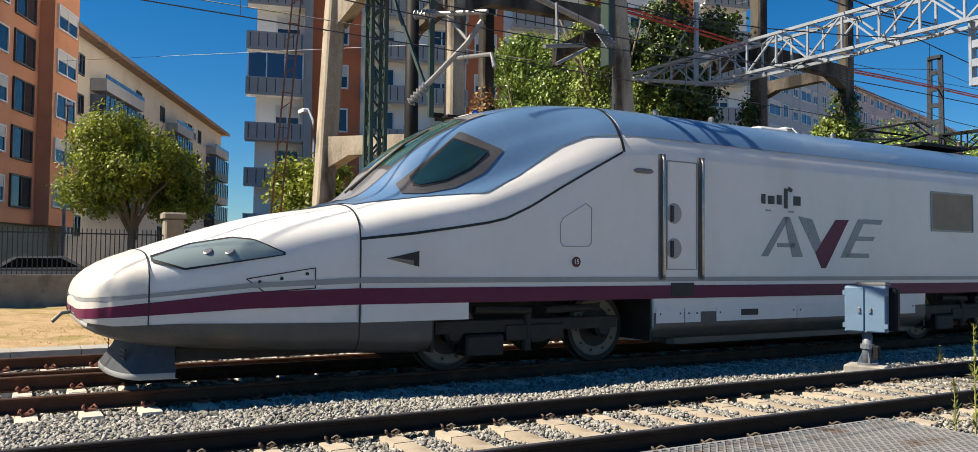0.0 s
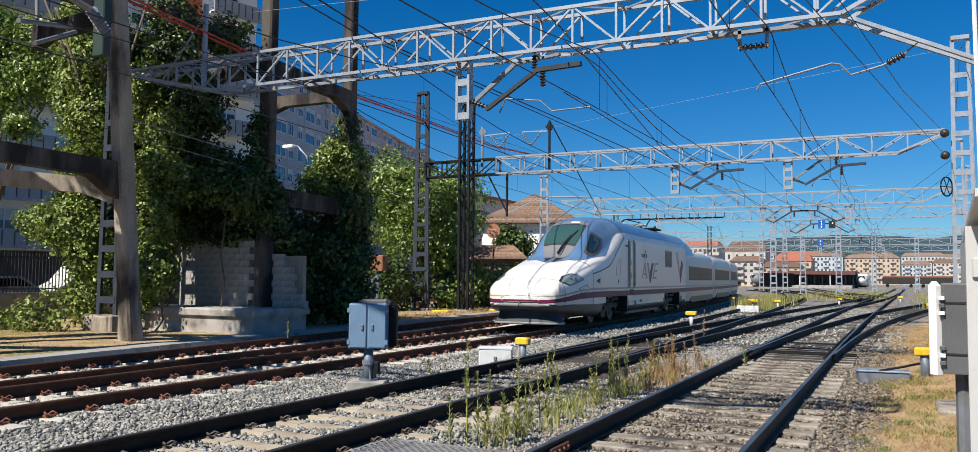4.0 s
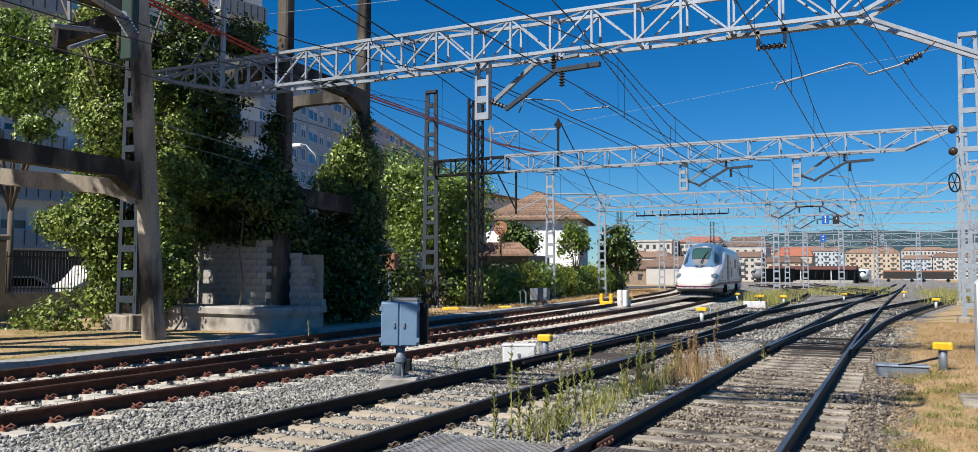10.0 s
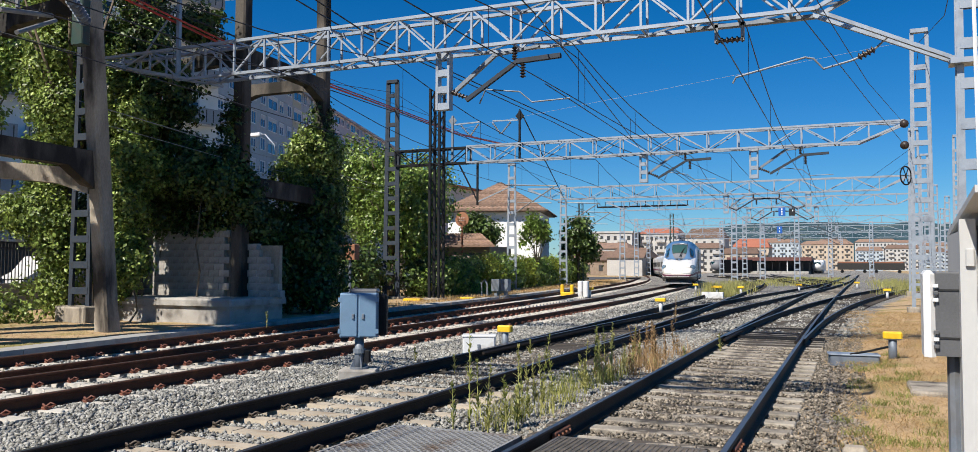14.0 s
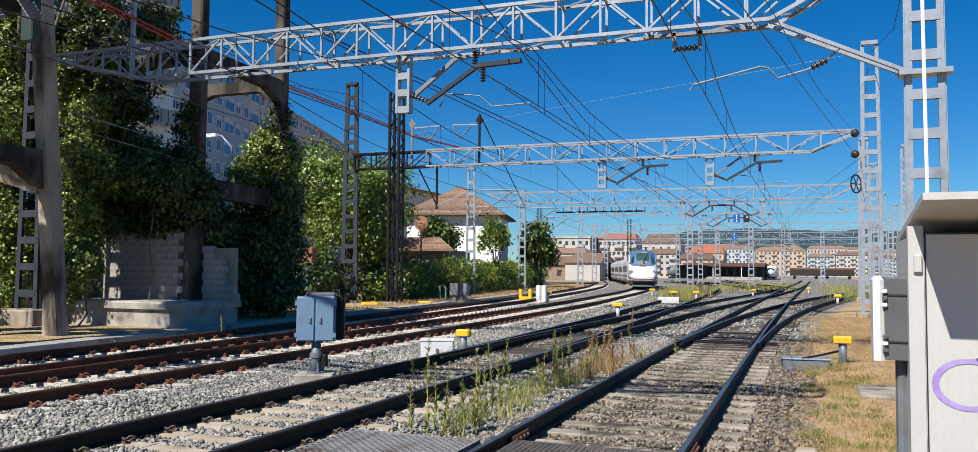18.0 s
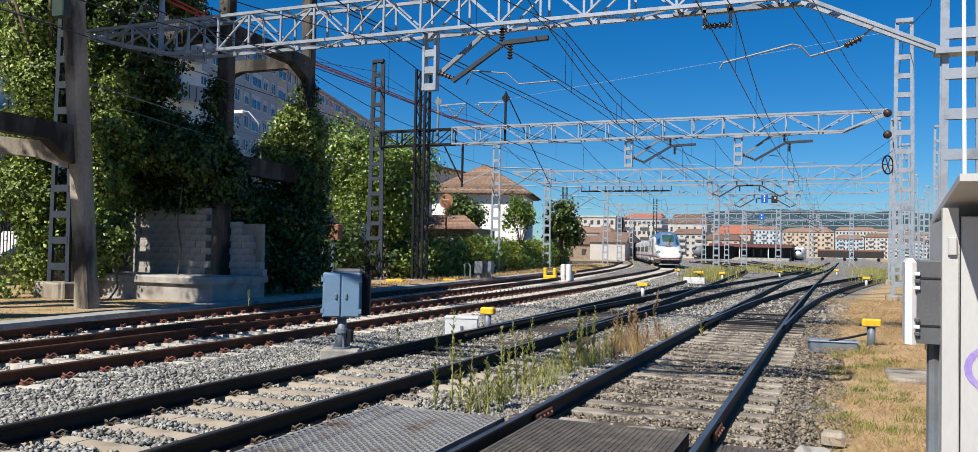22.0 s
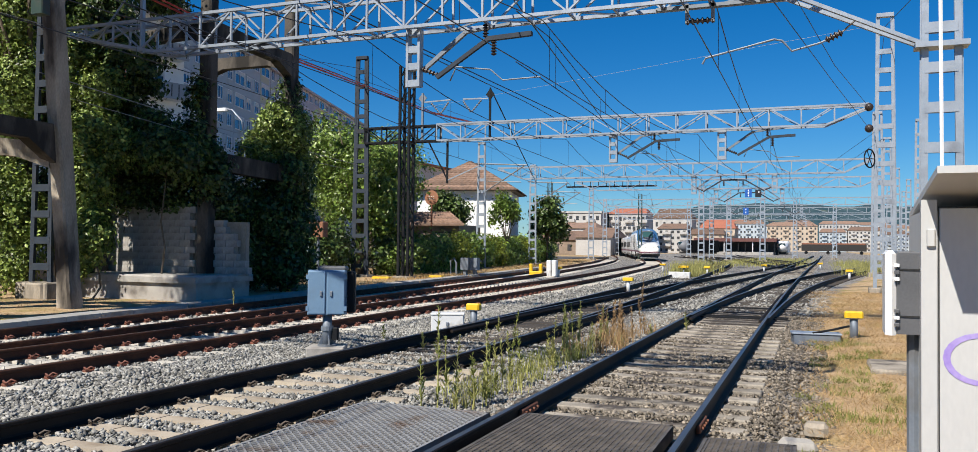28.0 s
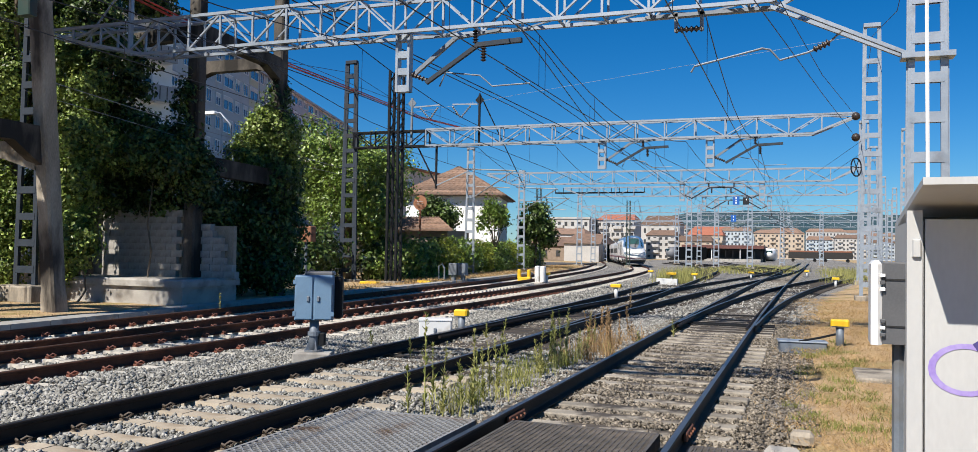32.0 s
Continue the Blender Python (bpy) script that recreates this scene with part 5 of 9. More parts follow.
def build_coach(first):
    c = thing("coach", "silver-grey coach with a dark window band and purple stripe", "train coach", group="coaches of the train")
    ring = COACH_HALF + [(-x, z) for x, z in COACH_HALF[-2:0:-1]]
    ends = ((0.12, 0.93), (0.16, 0.97), (0.26, 1.0), (COACH_LONG - 0.26, 1.0), (COACH_LONG - 0.16, 0.97), (COACH_LONG - 0.12, 0.93))
    rows = [[(x * k, y, 1.8 + (z - 1.8) * k) for x, z in ring] for y, k in ends]
    hull = Geo().grid(rows, close=True)
    n = len(ring)
    hull.f += [tuple(range(n)), tuple((len(rows) - 1) * n + k for k in range(n - 1, -1, -1))]
    soften(part("body", hull, COACH_SILVER, c), 40)
    part("gangway", Geo().box(-1.15, 1.15, -0.12, 0.14, 0.5, 3.1), BLACK_SEAL, c)
    for s in (1, -1):
        def band(z0, z1, y0=0.28, y1=COACH_LONG - 0.28, d=0.006):
            x = s * 1.474
            return Geo().box(min(x, x + s * d), max(x, x + s * d), y0, y1, z0, z1)
        part("purple_stripe", band(0.955, 1.155), PURPLE, c, "dark purple stripe")
        part("grey_stripe", band(1.215, 1.285), STRIPE_GREY, c)
        y0 = 1.3 if first else 1.0
        part("window_band", band(1.56, 2.32, y0, COACH_LONG - 0.9, 0.008), COACH_GLASS, c, "dark continuous window band")
        for k in range(6):
            y = y0 + 1.6 + k * 1.6
            part("window_post", band(1.62, 2.26, y, y + 0.16 if k % 2 else y + 0.07, 0.011), PLASTIC_GREY, c)
        part("lower_panel", Geo().box(min(s * 1.30, s * 1.44), max(s * 1.30, s * 1.44), 2.4, COACH_LONG - 0.4, 0.34, 0.70), TRAIN_DARK, c, "dark grey lower skirt")
        for d in (0.9,):
            part("wheel", Geo().lathe((s * (GAUGE / 2 - 0.07), d, 0.43), (s * (GAUGE / 2 + 0.065), d, 0.43), [(0, 0.2), (0, 0.47), (0.25, 0.44), (1, 0.43), (1, 0.3)], 28), WHEEL_FACE, c)
            part("axle_box", Geo().block(s * 1.05 - 0.12, s * 1.05 + 0.12, d - 0.5, d + 0.5, 0.25, 0.75, 0.04), BOGIE, c)
    part("roof_box", Geo().block(-0.6, 0.6, 4.5, 7.5, 3.30, 3.44, 0.06), COACH_SILVER, c)
    if first:
        fr = []
        for y, h in ((0.0, 0.64), (2.2, 0.62), (3.2, 0.52), (3.9, 0.30), (4.4, 0.02)):
            fr.append([(x, y, 3.06 + (z - 3.06) * (1 + h / 0.3) if z > 3.06 else z) for x, z in [(1.40, 2.9), (1.34, 3.05), (1.18, 3.22), (0.85, 3.33), (0, 3.36), (-0.85, 3.33), (-1.18, 3.22), (-1.34, 3.05), (-1.40, 2.9)]])
        part("blue_fairing", Geo().grid(fr), BLUE_PAINT, c, "sloping blue roof fairing", smooth=True)
    return c


power_car = build_power_car()
coaches = [build_coach(k == 0) for k in range(7)]

# ---- masts, gantries and overhead line ----
def ladder_mast(x, y, h, w0, w1, mat, base=0.0, along="x", label="", step=0.75, cap=True, leg=0.12):
    """Two channel legs joined by flat battens, tapering upwards, on a concrete foot."""
    t = thing("mast", label or "galvanised steel mast of two legs with flat battens", "mast", pose(x, y, base), group="overhead line masts")
    dx, dy = (1, 0) if along == "x" else (0, 1)
    for s in (-1, 1):
        g = Geo()
        g.beam((s * dx * w0 / 2, s * dy * w0 / 2, -0.3), (s * dx * w1 / 2, s * dy * w1 / 2, h), leg, 0.09, (dy, dx, 0))
        g.beam((s * dx * (w0 / 2 + 0.02), s * dy * (w0 / 2 + 0.02), -0.3), (s * dx * (w1 / 2 + 0.02), s * dy * (w1 / 2 + 0.02), h), 0.025, 0.13, (dx, dy, 0))
        part("leg", g, mat, t)
    z = 0.5
    while z < h - 0.1:
        w = w0 + (w1 - w0) * z / h
        for o in (-0.055, 0.055):
            part("batten", Geo().box(-w / 2 * dx - 0.02 * dy + o * dy, w / 2 * dx + 0.02 * dy * 0 + o * dy + 0.012 * dy, -w / 2 * dy + o * dx, w / 2 * dy + o * dx + 0.012 * dx, z - 0.10, z + 0.10), mat, t)
        z += step
    if cap:
        part("cap", Geo().block(-w1 / 2 - 0.07, w1 / 2 + 0.07, -0.12, 0.12, h - 0.02, h + 0.14, 0.02), mat, t)
    part("foundation", Geo().block(-w0 / 2 - 0.25, w0 / 2 + 0.25, -0.35, 0.35, -0.45, 0.06, 0.04), CONCRETE, t)
    return t


def lattice_mast(x, y, h, w, mat, base=0.0, label="", heavy=1.0):
    """Four angle legs laced by diagonals."""
    t = thing("mast", label or "dark lattice steel mast with zigzag lacing", "mast", pose(x, y, base), group="overhead line masts")
    for sx in (-1, 1):
        for sy in (-1, 1):
            part("leg", Geo().beam((sx * w / 2, sy * w / 2, -0.3), (sx * w / 2, sy * w / 2, h), 0.06 * heavy), mat, t)
    n = int(h / (w * 1.15))
    for k in range(n):
        a, b = h * k / n, h * (k + 1) / n
        d = 1 if k % 2 else -1
        for s in (-1, 1):
            part("lace", Geo().beam((d * w / 2, s * w / 2, a), (-d * w / 2, s * w / 2, b), 0.035 * heavy, 0.012), mat, t)
            part("lace", Geo().beam((s * w / 2, d * w / 2, a), (s * w / 2, -d * w / 2, b), 0.012, 0.035 * heavy), mat, t)
    part("foundation", Geo().block(-w / 2 - 0.2, w / 2 + 0.2, -w / 2 - 0.2, w / 2 + 0.2, -0.45, 0.05, 0.04), CONCRETE, t)
    return t


def girder(y, x0, x1, z0, z1, mat, depth=0.55, bay=1.0, taper_left=0.0, taper_right=0.0, label="", simple=False):
    """A lattice box girder over the tracks, with its lower chords swept up at the tapered ends."""
    t = thing("gantry_girder", label or "galvanised lattice girder spanning the tracks", "gantry girder", pose(0, y, 0), group="gantry girders")
    low0, low1 = x0 + taper_left, x1 - taper_right
    for s in (-1, 1):
        part("top_chord", Geo().beam((x0, s * depth / 2, z1), (x1, s * depth / 2, z1), 0.085, 0.075), mat, t)
        part("bottom_chord", Geo().beam((low0, s * depth / 2, z0), (low1, s * depth / 2, z0), 0.085, 0.075), mat, t)
        if taper_left:
            part("swept_chord", Geo().beam((x0, s * depth / 2, z1 - 0.12), (low0, s * depth / 2, z0), 0.075), mat, t)
        if taper_right:
            part("swept_chord", Geo().beam((low1, s * depth / 2, z0), (x1, s * depth / 2, z1 - 0.12), 0.075), mat, t)

    def low(x):
        if x < low0:
            return z1 - 0.12 + (z0 - z1 + 0.12) * (x - x0) / max(taper_left, 1e-6)
        if x > low1:
            return z0 + (z1 - 0.12 - z0) * (x - low1) / max(taper_right, 1e-6)
        return z0

    n = max(2, round((x1 - x0) / bay))
    for k in range(n + 1):
        x = x0 + (x1 - x0) * k / n
        for s in (-1, 1):
            if low(x) < z1 - 0.15:
                part("post", Geo().beam((x, s * depth / 2, low(x)), (x, s * depth / 2, z1), 0.05, 0.05), mat, t)
        if not simple:
            part("cross_bar", Geo().beam((x, -depth / 2, z1), (x, depth / 2, z1), 0.045), mat, t)
            part("cross_bar", Geo().beam((x, -depth / 2, low(x)), (x, depth / 2, low(x)), 0.045), mat, t)
        if k < n:
            xb = x0 + (x1 - x0) * (k + 1) / n
            for s in (-1, 1):
                a, b = ((x, low(x)), (xb, z1)) if k % 2 else ((x, z1), (xb, low(xb)))
                part("brace", Geo().beam((a[0], s * depth / 2, a[1]), (b[0], s * depth / 2, b[1]), 0.05, 0.04), mat, t)
            if not simple:
                d = depth / 2 if k % 2 else -depth / 2
                part("bottom_lacing", Geo().beam((x, -d, low(x)), (xb, d, low(xb)), 0.035), mat, t)
                part("top_lacing", Geo().beam((x, d, z1), (xb, -d, z1), 0.035), mat, t)
    return t


def insulator(geo, p, q, r=0.06, ribs=5):
    prof = [(0, r * 0.4)]
    for k in range(ribs):
        prof += [((k + 0.2) / ribs, r * 0.5), ((k + 0.45) / ribs, r), ((k + 0.6) / ribs, r), ((k + 0.85) / ribs, r * 0.5)]
    return geo.lathe(p, q, prof + [(1, r * 0.4)], 10)


def drop_post(x, y, z1, z0, mat, w=0.30, arms="right"):
    """A hollow hanging post with two raked arms, insulators and a steady tube."""
    t = thing("drop_post", "hanging hollow steel post with raked support arms", "overhead support", pose(x, y, 0), group="drop posts")
    g = Geo()
    for s in (-1, 1):
        g.box(s * w / 2 - 0.03, s * w / 2 + 0.03, -0.10, 0.10, z0, z1)
    part("post", g, mat, t)
    n = 4
    for k in range(n):
        z = z0 + 0.06 + (z1 - z0 - 0.16) * k / (n - 1)
        part("plate", Geo().box(-w / 2, w / 2, -0.09, 0.09, z - 0.06, z + 0.10), mat, t)
    d = 1 if arms == "right" else -1
    part("upper_arm", Geo().beam((d * 0.15, 0.14, z0 + 0.40), (d * 1.25, 0.14, z1 - 0.12), 0.09).beam((d * 1.2, 0.14, z1 - 0.13), (d * 2.35, 0.14, z1 - 0.02), 0.10, 0.06), STEEL_GREY, t)
    part("lower_arm", Geo().beam((d * 0.65, -0.14, z0 + 0.16), (d * 1.95, -0.14, z1 - 0.38), 0.09).beam((d * 1.90, -0.14, z1 - 0.40), (d * 2.95, -0.14, z1 - 0.36), 0.12, 0.10), STEEL_DULL, t)
    part("insulator", insulator(Geo(), (d * 1.85, -0.14, z1 - 0.05), (d * 1.85, -0.14, z1 - 0.36), 0.07), INSULATOR, t)
    part("insulator", insulator(Geo(), (d * 2.05, -0.14, z1 - 0.45), (d * 2.05, -0.14, z1 - 0.78), 0.07), INSULATOR, t)
    part("insulator", insulator(Geo(), (d * 0.2, 0, z0 + 0.42), (d * 0.62, 0, z0 + 0.24), 0.06), INSULATOR, t)
    part("steady_tube", Geo().tube([(d * 0.9, 0.05, z0 + 0.10), (d * 1.05, 0.05, z0 + 0.42), (d * 1.9, 0.05, z0 + 0.30), (d * 2.2, 0.05, z0 + 0.04), (d * 3.1, 0.05, z0 + 0.06)], 0.018, 6), STEEL_GREY, t)
    return t


def wire(name, pts, r, mat, label):
    return solid(name, Geo().tube(pts, r, 5), mat, label, "overhead wire", group="overhead wires")


Z0, Z1 = 6.63, 7.50
# gantry across the view, its masts and fittings
girder(17.4, -19.7, 0.95, Z0, Z1, GALVANISED, 0.6, 1.0, 3.4, 1.5)
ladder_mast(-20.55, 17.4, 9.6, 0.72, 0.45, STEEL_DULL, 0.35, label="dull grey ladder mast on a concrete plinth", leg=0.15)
solid("plinth", Geo().block(-21.05, -20.05, 17.0, 17.9, -0.2, 0.40, 0.05), CONCRETE, "pale concrete plinth under the mast", "plinth")
ladder_mast(2.2, 17.4, 9.6, 0.62, 0.5, GALVANISED)
end_strut = thing("gantry_strut", "galvanised raking strut between girder and mast", "strut", pose(0, 17.4, 0))
for s in (-1, 1):
    part("strut_bar", Geo().beam((-0.62, s * 0.22, Z0 + 0.02), (1.9, s * 0.14, 5.42), 0.09, 0.07), GALVANISED, end_strut)
    part("tie_bar", Geo().beam((0.95, s * 0.24, Z1), (2.0, s * 0.14, Z1 + 0.5), 0.07), GALVANISED, end_strut)
part("collar", Geo().box(1.75, 2.65, -0.2, 0.2, 5.36, 5.46), GALVANISED, end_strut)
drop_post(-8.75, 17.4, Z0, 5.28, GALVANISED)
hanger = thing("wire_hanger", "twin insulator wire hanger under the girder", "overhead support", pose(-2.2, 17.4, 0))
for s in (-1, 1):
    part("bracket", Geo().box(s * 0.26 - 0.035, s * 0.26 + 0.035, -0.05, 0.05, 6.22, Z0), INSULATOR_PALE, hanger)
part("insulator", insulator(Geo(), (-0.3, 0, 6.26), (0.3, 0, 6.26), 0.07, 6), INSULATOR, hanger)
part("rail_under", Geo().box(-0.9, 1.6, -0.05, 0.05, Z0 - 0.10, Z0 - 0.03), STEEL_GREY, hanger)
steady = thing("steady_arm", "bent grey steady arm holding the contact wire", "overhead support", pose(0, 17.4, 0))
part("tube", Geo().tube([(-2.15, 0, 5.36), (-2.08, 0, 5.48), (-0.75, 0, 5.76), (-0.60, 0, 5.72), (-0.42, 0, 5.50), (0.1, 0, 5.62), (0.25, 0, 5.68)], 0.022, 7), STEEL_GREY, steady)
part("insulator", insulator(Geo(), (0.2, 0, 5.66), (0.5, 0, 5.80), 0.075, 4), INSULATOR, steady)
part("stay", Geo().tube([(0.5, 0, 5.80), (0.72, 0, 6.00)], 0.02, 5), INSULATOR_PALE, steady)

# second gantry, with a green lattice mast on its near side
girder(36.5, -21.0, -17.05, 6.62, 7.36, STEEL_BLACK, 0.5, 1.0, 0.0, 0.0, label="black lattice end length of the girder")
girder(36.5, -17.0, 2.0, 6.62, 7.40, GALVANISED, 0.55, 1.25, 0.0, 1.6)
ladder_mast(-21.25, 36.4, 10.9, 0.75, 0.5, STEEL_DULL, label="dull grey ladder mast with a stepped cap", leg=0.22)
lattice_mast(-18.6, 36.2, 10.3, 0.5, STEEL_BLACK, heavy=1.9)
ladder_mast(2.6, 36.5, 10.9, 0.72, 0.5, GALVANISED)
for x in (-8.4, -3.7):
    drop_post(x, 36.5, 6.62, 5.34, GALVANISED)
balance = thing("tension_wheel", "dark spoked tensioning wheel on the mast", "tension wheel", pose(2.02, 36.2, 5.2, 0, 0, 55))
ringp = [(0.36 * math.cos(k * math.tau / 24), 0, 0.36 * math.sin(k * math.tau / 24)) for k in range(25)]
part("rim", Geo().tube(ringp, 0.03, 6), STEEL_BLACK, balance)
for k in range(6):
    part("spoke", Geo().tube([(0, 0, 0), (0.35 * math.cos(k * math.tau / 6), 0, 0.35 * math.sin(k * math.tau / 6))], 0.018, 5), STEEL_BLACK, balance)
for z in (6.4, 7.25):
    solid("ball_insulator", Geo().lathe((2.0, 36.2, z - 0.16), (2.0, 36.2, z + 0.16), [(0, 0.05), (0.2, 0.14), (0.5, 0.17), (0.8, 0.14), (1, 0.05)], 14), INSULATOR, "round brown insulator on the mast", "insulator", smooth=True)

# feeder posts standing on the second girder
for x, mat in ((-17.9, STEEL_GREY), (-14.35, STEEL_BLACK)):
    f = thing("feeder_post", "slim post with a diamond plate and twin insulators on the girder", "post", pose(x, 36.5, 0), group="feeder posts")
    part("post", Geo().beam((0, 0, 6.7), (0, 0, 9.0), 0.09), mat, f)
    part("diamond", Geo().prism([(-0.22, 0), (0, -0.26), (0.22, 0), (0, 0.26)], (0, 0.04, 8.75), (1, 0, 0), (0, 0, 1), 0.05), mat, f)
    part("cross_arm", Geo().beam((0.1 if mat is STEEL_GREY else -0.1, 0, 8.55), (1.5 if mat is STEEL_GREY else -1.4, 0, 8.6), 0.06), GALVANISED, f)
    d = 1 if mat is STEEL_GREY else -1
    part("insulator", insulator(Geo(), (d * 0.45, 0, 8.5), (d * 0.95, 0, 7.95), 0.055, 6), STEEL_GREY, f)
    part("insulator", insulator(Geo(), (d * 1.4, 0, 8.5), (d * 0.98, 0, 7.95), 0.055, 6), INSULATOR_PALE, f)

# dark stays and a hanging frame at the second gantry
stay = thing("dark_stay", "long dark steel stay from the feeder post to the next mast", "stay")
part("stay_rod", Geo().tube([(-14.35, 36.5, 9.05), (-23.2, 69.5, 7.7)], 0.035, 6), STEEL_BLACK, stay)
side_frame = thing("catenary_support", "dark hanging bar with a raking stay under the girder", "overhead support", pose(0, 36.5, 0))
part("hanger", Geo().box(-16.58, -16.50, -0.05, 0.05, 4.55, 6.7), STEEL_BLACK, side_frame)
part("raking_stay", Geo().beam((-17.55, 0, 6.6), (-16.54, 0, 4.75), 0.06), STEEL_BLACK, side_frame)
part("cross_bar", Geo().beam((-16.54, 0, 4.7), (-14.9, 0, 5.35), 0.05), GALVANISED, side_frame)

# gantries farther on
FAR_GANTRIES = [(60, -22.8, 3.4, 6.68, 7.55), (74, -20.5, 5.0, 6.68, 7.5), (102, -26, 8, 6.6, 7.4), (126, -30, 9, 6.6, 7.4), (152, -34, 10, 6.6, 7.4)]
for k, (gy, gx0, gx1, a, b) in enumerate(FAR_GANTRIES):
    girder(gy, gx0, gx1, a, b, GALVANISED, 0.55, 1.6 if k < 2 else 2.4, 2.0, 1.6, simple=True)
    ladder_mast(gx1 + 0.4, gy, 10.5, 0.7, 0.45, GALVANISED, step=0.9)
    if k > 1:
        ladder_mast(gx0 - 0.3, gy, 8.8, 0.65, 0.45, GALVANISED, step=0.9)
    for x in ((-8.0, -2.6) if k < 2 else (-9.5, -1.5)):
        drop_post(x, gy, a, 5.35, GALVANISED, arms="right" if x < -5 else "left")
dark_rail = thing("signal_walkway", "dark steel walkway along the far girder", "walkway", pose(0, 74.4, 0))
part("deck", Geo().box(-21.5, -13.2, -0.2, 0.2, 7.0, 7.12), STEEL_BLACK, dark_rail)
for k in range(12):
    part("stanchion", Geo().box(-21.5 + k * 0.75, -21.45 + k * 0.75, -0.2, -0.15, 7.0, 7.5), STEEL_BLACK, dark_rail)
for x, y, h in ((-21.5, 53.2, 8.6), (-23.2, 69.5, 8.6), (-12.0, 96, 8.6), (-10.5, 112, 8.8), (-6.2, 110, 9), (6.5, 62, 10.2), (8.2, 76, 10.2), (9.5, 92, 10), (10.5, 112, 10), (12.0, 135, 10), (-14.5, 128, 9), (-19.5, 140, 9), (-3.0, 140, 9), (3.0, 150, 9)):
    ladder_mast(x, y, h, 0.62, 0.42, GALVANISED, step=0.8)
for x, y in ((-25.5, 82), (-20.5, 104)):
    lattice_mast(x, y, 8.2, 0.4, STEEL_GREEN)
# pale cantilevers on the far masts
for x, y in ((-21.5, 53.2), (-23.2, 69.5), (-25.5, 82)):
    c = thing("cantilever", "pale tubular cantilever arm on the mast", "overhead support", pose(x, y, 0), group="cantilevers")
    part("top_tube", Geo().tube([(0.3, 0, 7.2), (3.3, 0, 7.05)], 0.05, 6), INSULATOR_PALE, c)
    part("raking_tube", Geo().tube([(0.3, 0, 5.3), (3.1, 0, 7.0)], 0.045, 6), INSULATOR_PALE, c)
    part("steady_tube", Geo().tube([(0.4, 0, 6.0), (2.9, 0, 5.9)], 0.035, 6), INSULATOR_PALE, c)
    part("insulator", insulator(Geo(), (0.3, 0, 7.2), (-0.5, 0, 7.25), 0.08, 6), STEEL_GREY, c)

# green gantry over the main tracks, nearest the buildings
girder(6.3, -15.6, -2.0, 7.2, 8.0, STEEL_GREEN, 0.7, 0.9, 0.0, 2.0, label="dark green lattice girder high over the main tracks")
lattice_mast(-15.2, 6.5, 9.4, 0.31, STEEL_GREEN, 0.0, "dark green lattice mast with zigzag lacing", 1.3)
solid("black_post", Geo().tube([(-17.4, 8.35, -0.2), (-17.4, 8.35, 9.5)], [0.19, 0.15], 12), STEEL_BLACK, "round black steel post behind the tracks", "post", smooth=True)
drop = thing("hanging_bracket", "dark green hanging frame with raking stay", "overhead support", pose(0, 6.5, 0))
part("stay", Geo().beam((-14.9, 0.1, 7.3), (-13.6, 0.5, 4.6), 0.06), STEEL_GREEN, drop)
part("hanger", Geo().beam((-13.6, 0.5, 4.3), (-13.6, 0.5, 7.3), 0.10, 0.08), STEEL_GREEN, drop)
arm = thing("cantilever", "pale tubular cantilever with grey insulators", "overhead support", group="cantilevers")
part("raking_tube", Geo().tube([(-13.5, 6.6, 4.62), (-12.5, 7.2, 5.55), (-12.3, 7.4, 5.95)], 0.055, 8), INSULATOR_PALE, arm)
part("top_tube", Geo().tube([(-13.5, 6.7, 6.25), (-12.2, 7.45, 6.1)], 0.05, 8), INSULATOR_PALE, arm)
part("steady_tube", Geo().tube([(-12.75, 7.1, 5.3), (-11.6, 7.2, 5.15), (-11.5, 7.2, 4.9)], 0.04, 8), INSULATOR_PALE, arm)
part("brace", Geo().tube([(-13.0, 7.0, 6.2), (-12.5, 7.2, 5.6)], 0.035, 8), INSULATOR_PALE, arm)
part("insulator", insulator(Geo(), (-13.6, 6.55, 4.52), (-13.25, 6.75, 4.85), 0.10, 6), INSULATOR_PALE, arm)
part("insulator", insulator(Geo(), (-13.65, 6.65, 6.28), (-13.2, 6.9, 6.22), 0.10, 6), INSULATOR_PALE, arm)
arm2 = thing("cantilever", "pale tubular cantilever with a grey ribbed insulator", "overhead support", group="cantilevers")
part("main_tube", Geo().tube([(-13.6, 9.2, 7.15), (-13.2, 10.8, 6.55)], 0.07, 8), INSULATOR_PALE, arm2)
part("steady_tube", Geo().tube([(-12.9, 9.2, 5.85), (-13.3, 10.5, 6.15)], 0.045, 8), INSULATOR_PALE, arm2)
part("steady_tube", Geo().tube([(-12.6, 9.3, 5.45), (-13.2, 10.5, 6.05)], 0.04, 8), INSULATOR_PALE, arm2)
part("hanger", Geo().tube([(-13.2, 9.7, 6.9), (-13.0, 9.6, 6.0)], 0.035, 8), INSULATOR_PALE, arm2)
part("insulator", insulator(Geo(), (-13.2, 10.8, 6.55), (-13.5, 11.4, 6.30), 0.12, 7), STEEL_GREY, arm2)
part("green_hanger", Geo().block(-13.9, -13.6, 11.4, 11.6, 5.9, 7.9, 0.02), STEEL_GREEN, arm2)

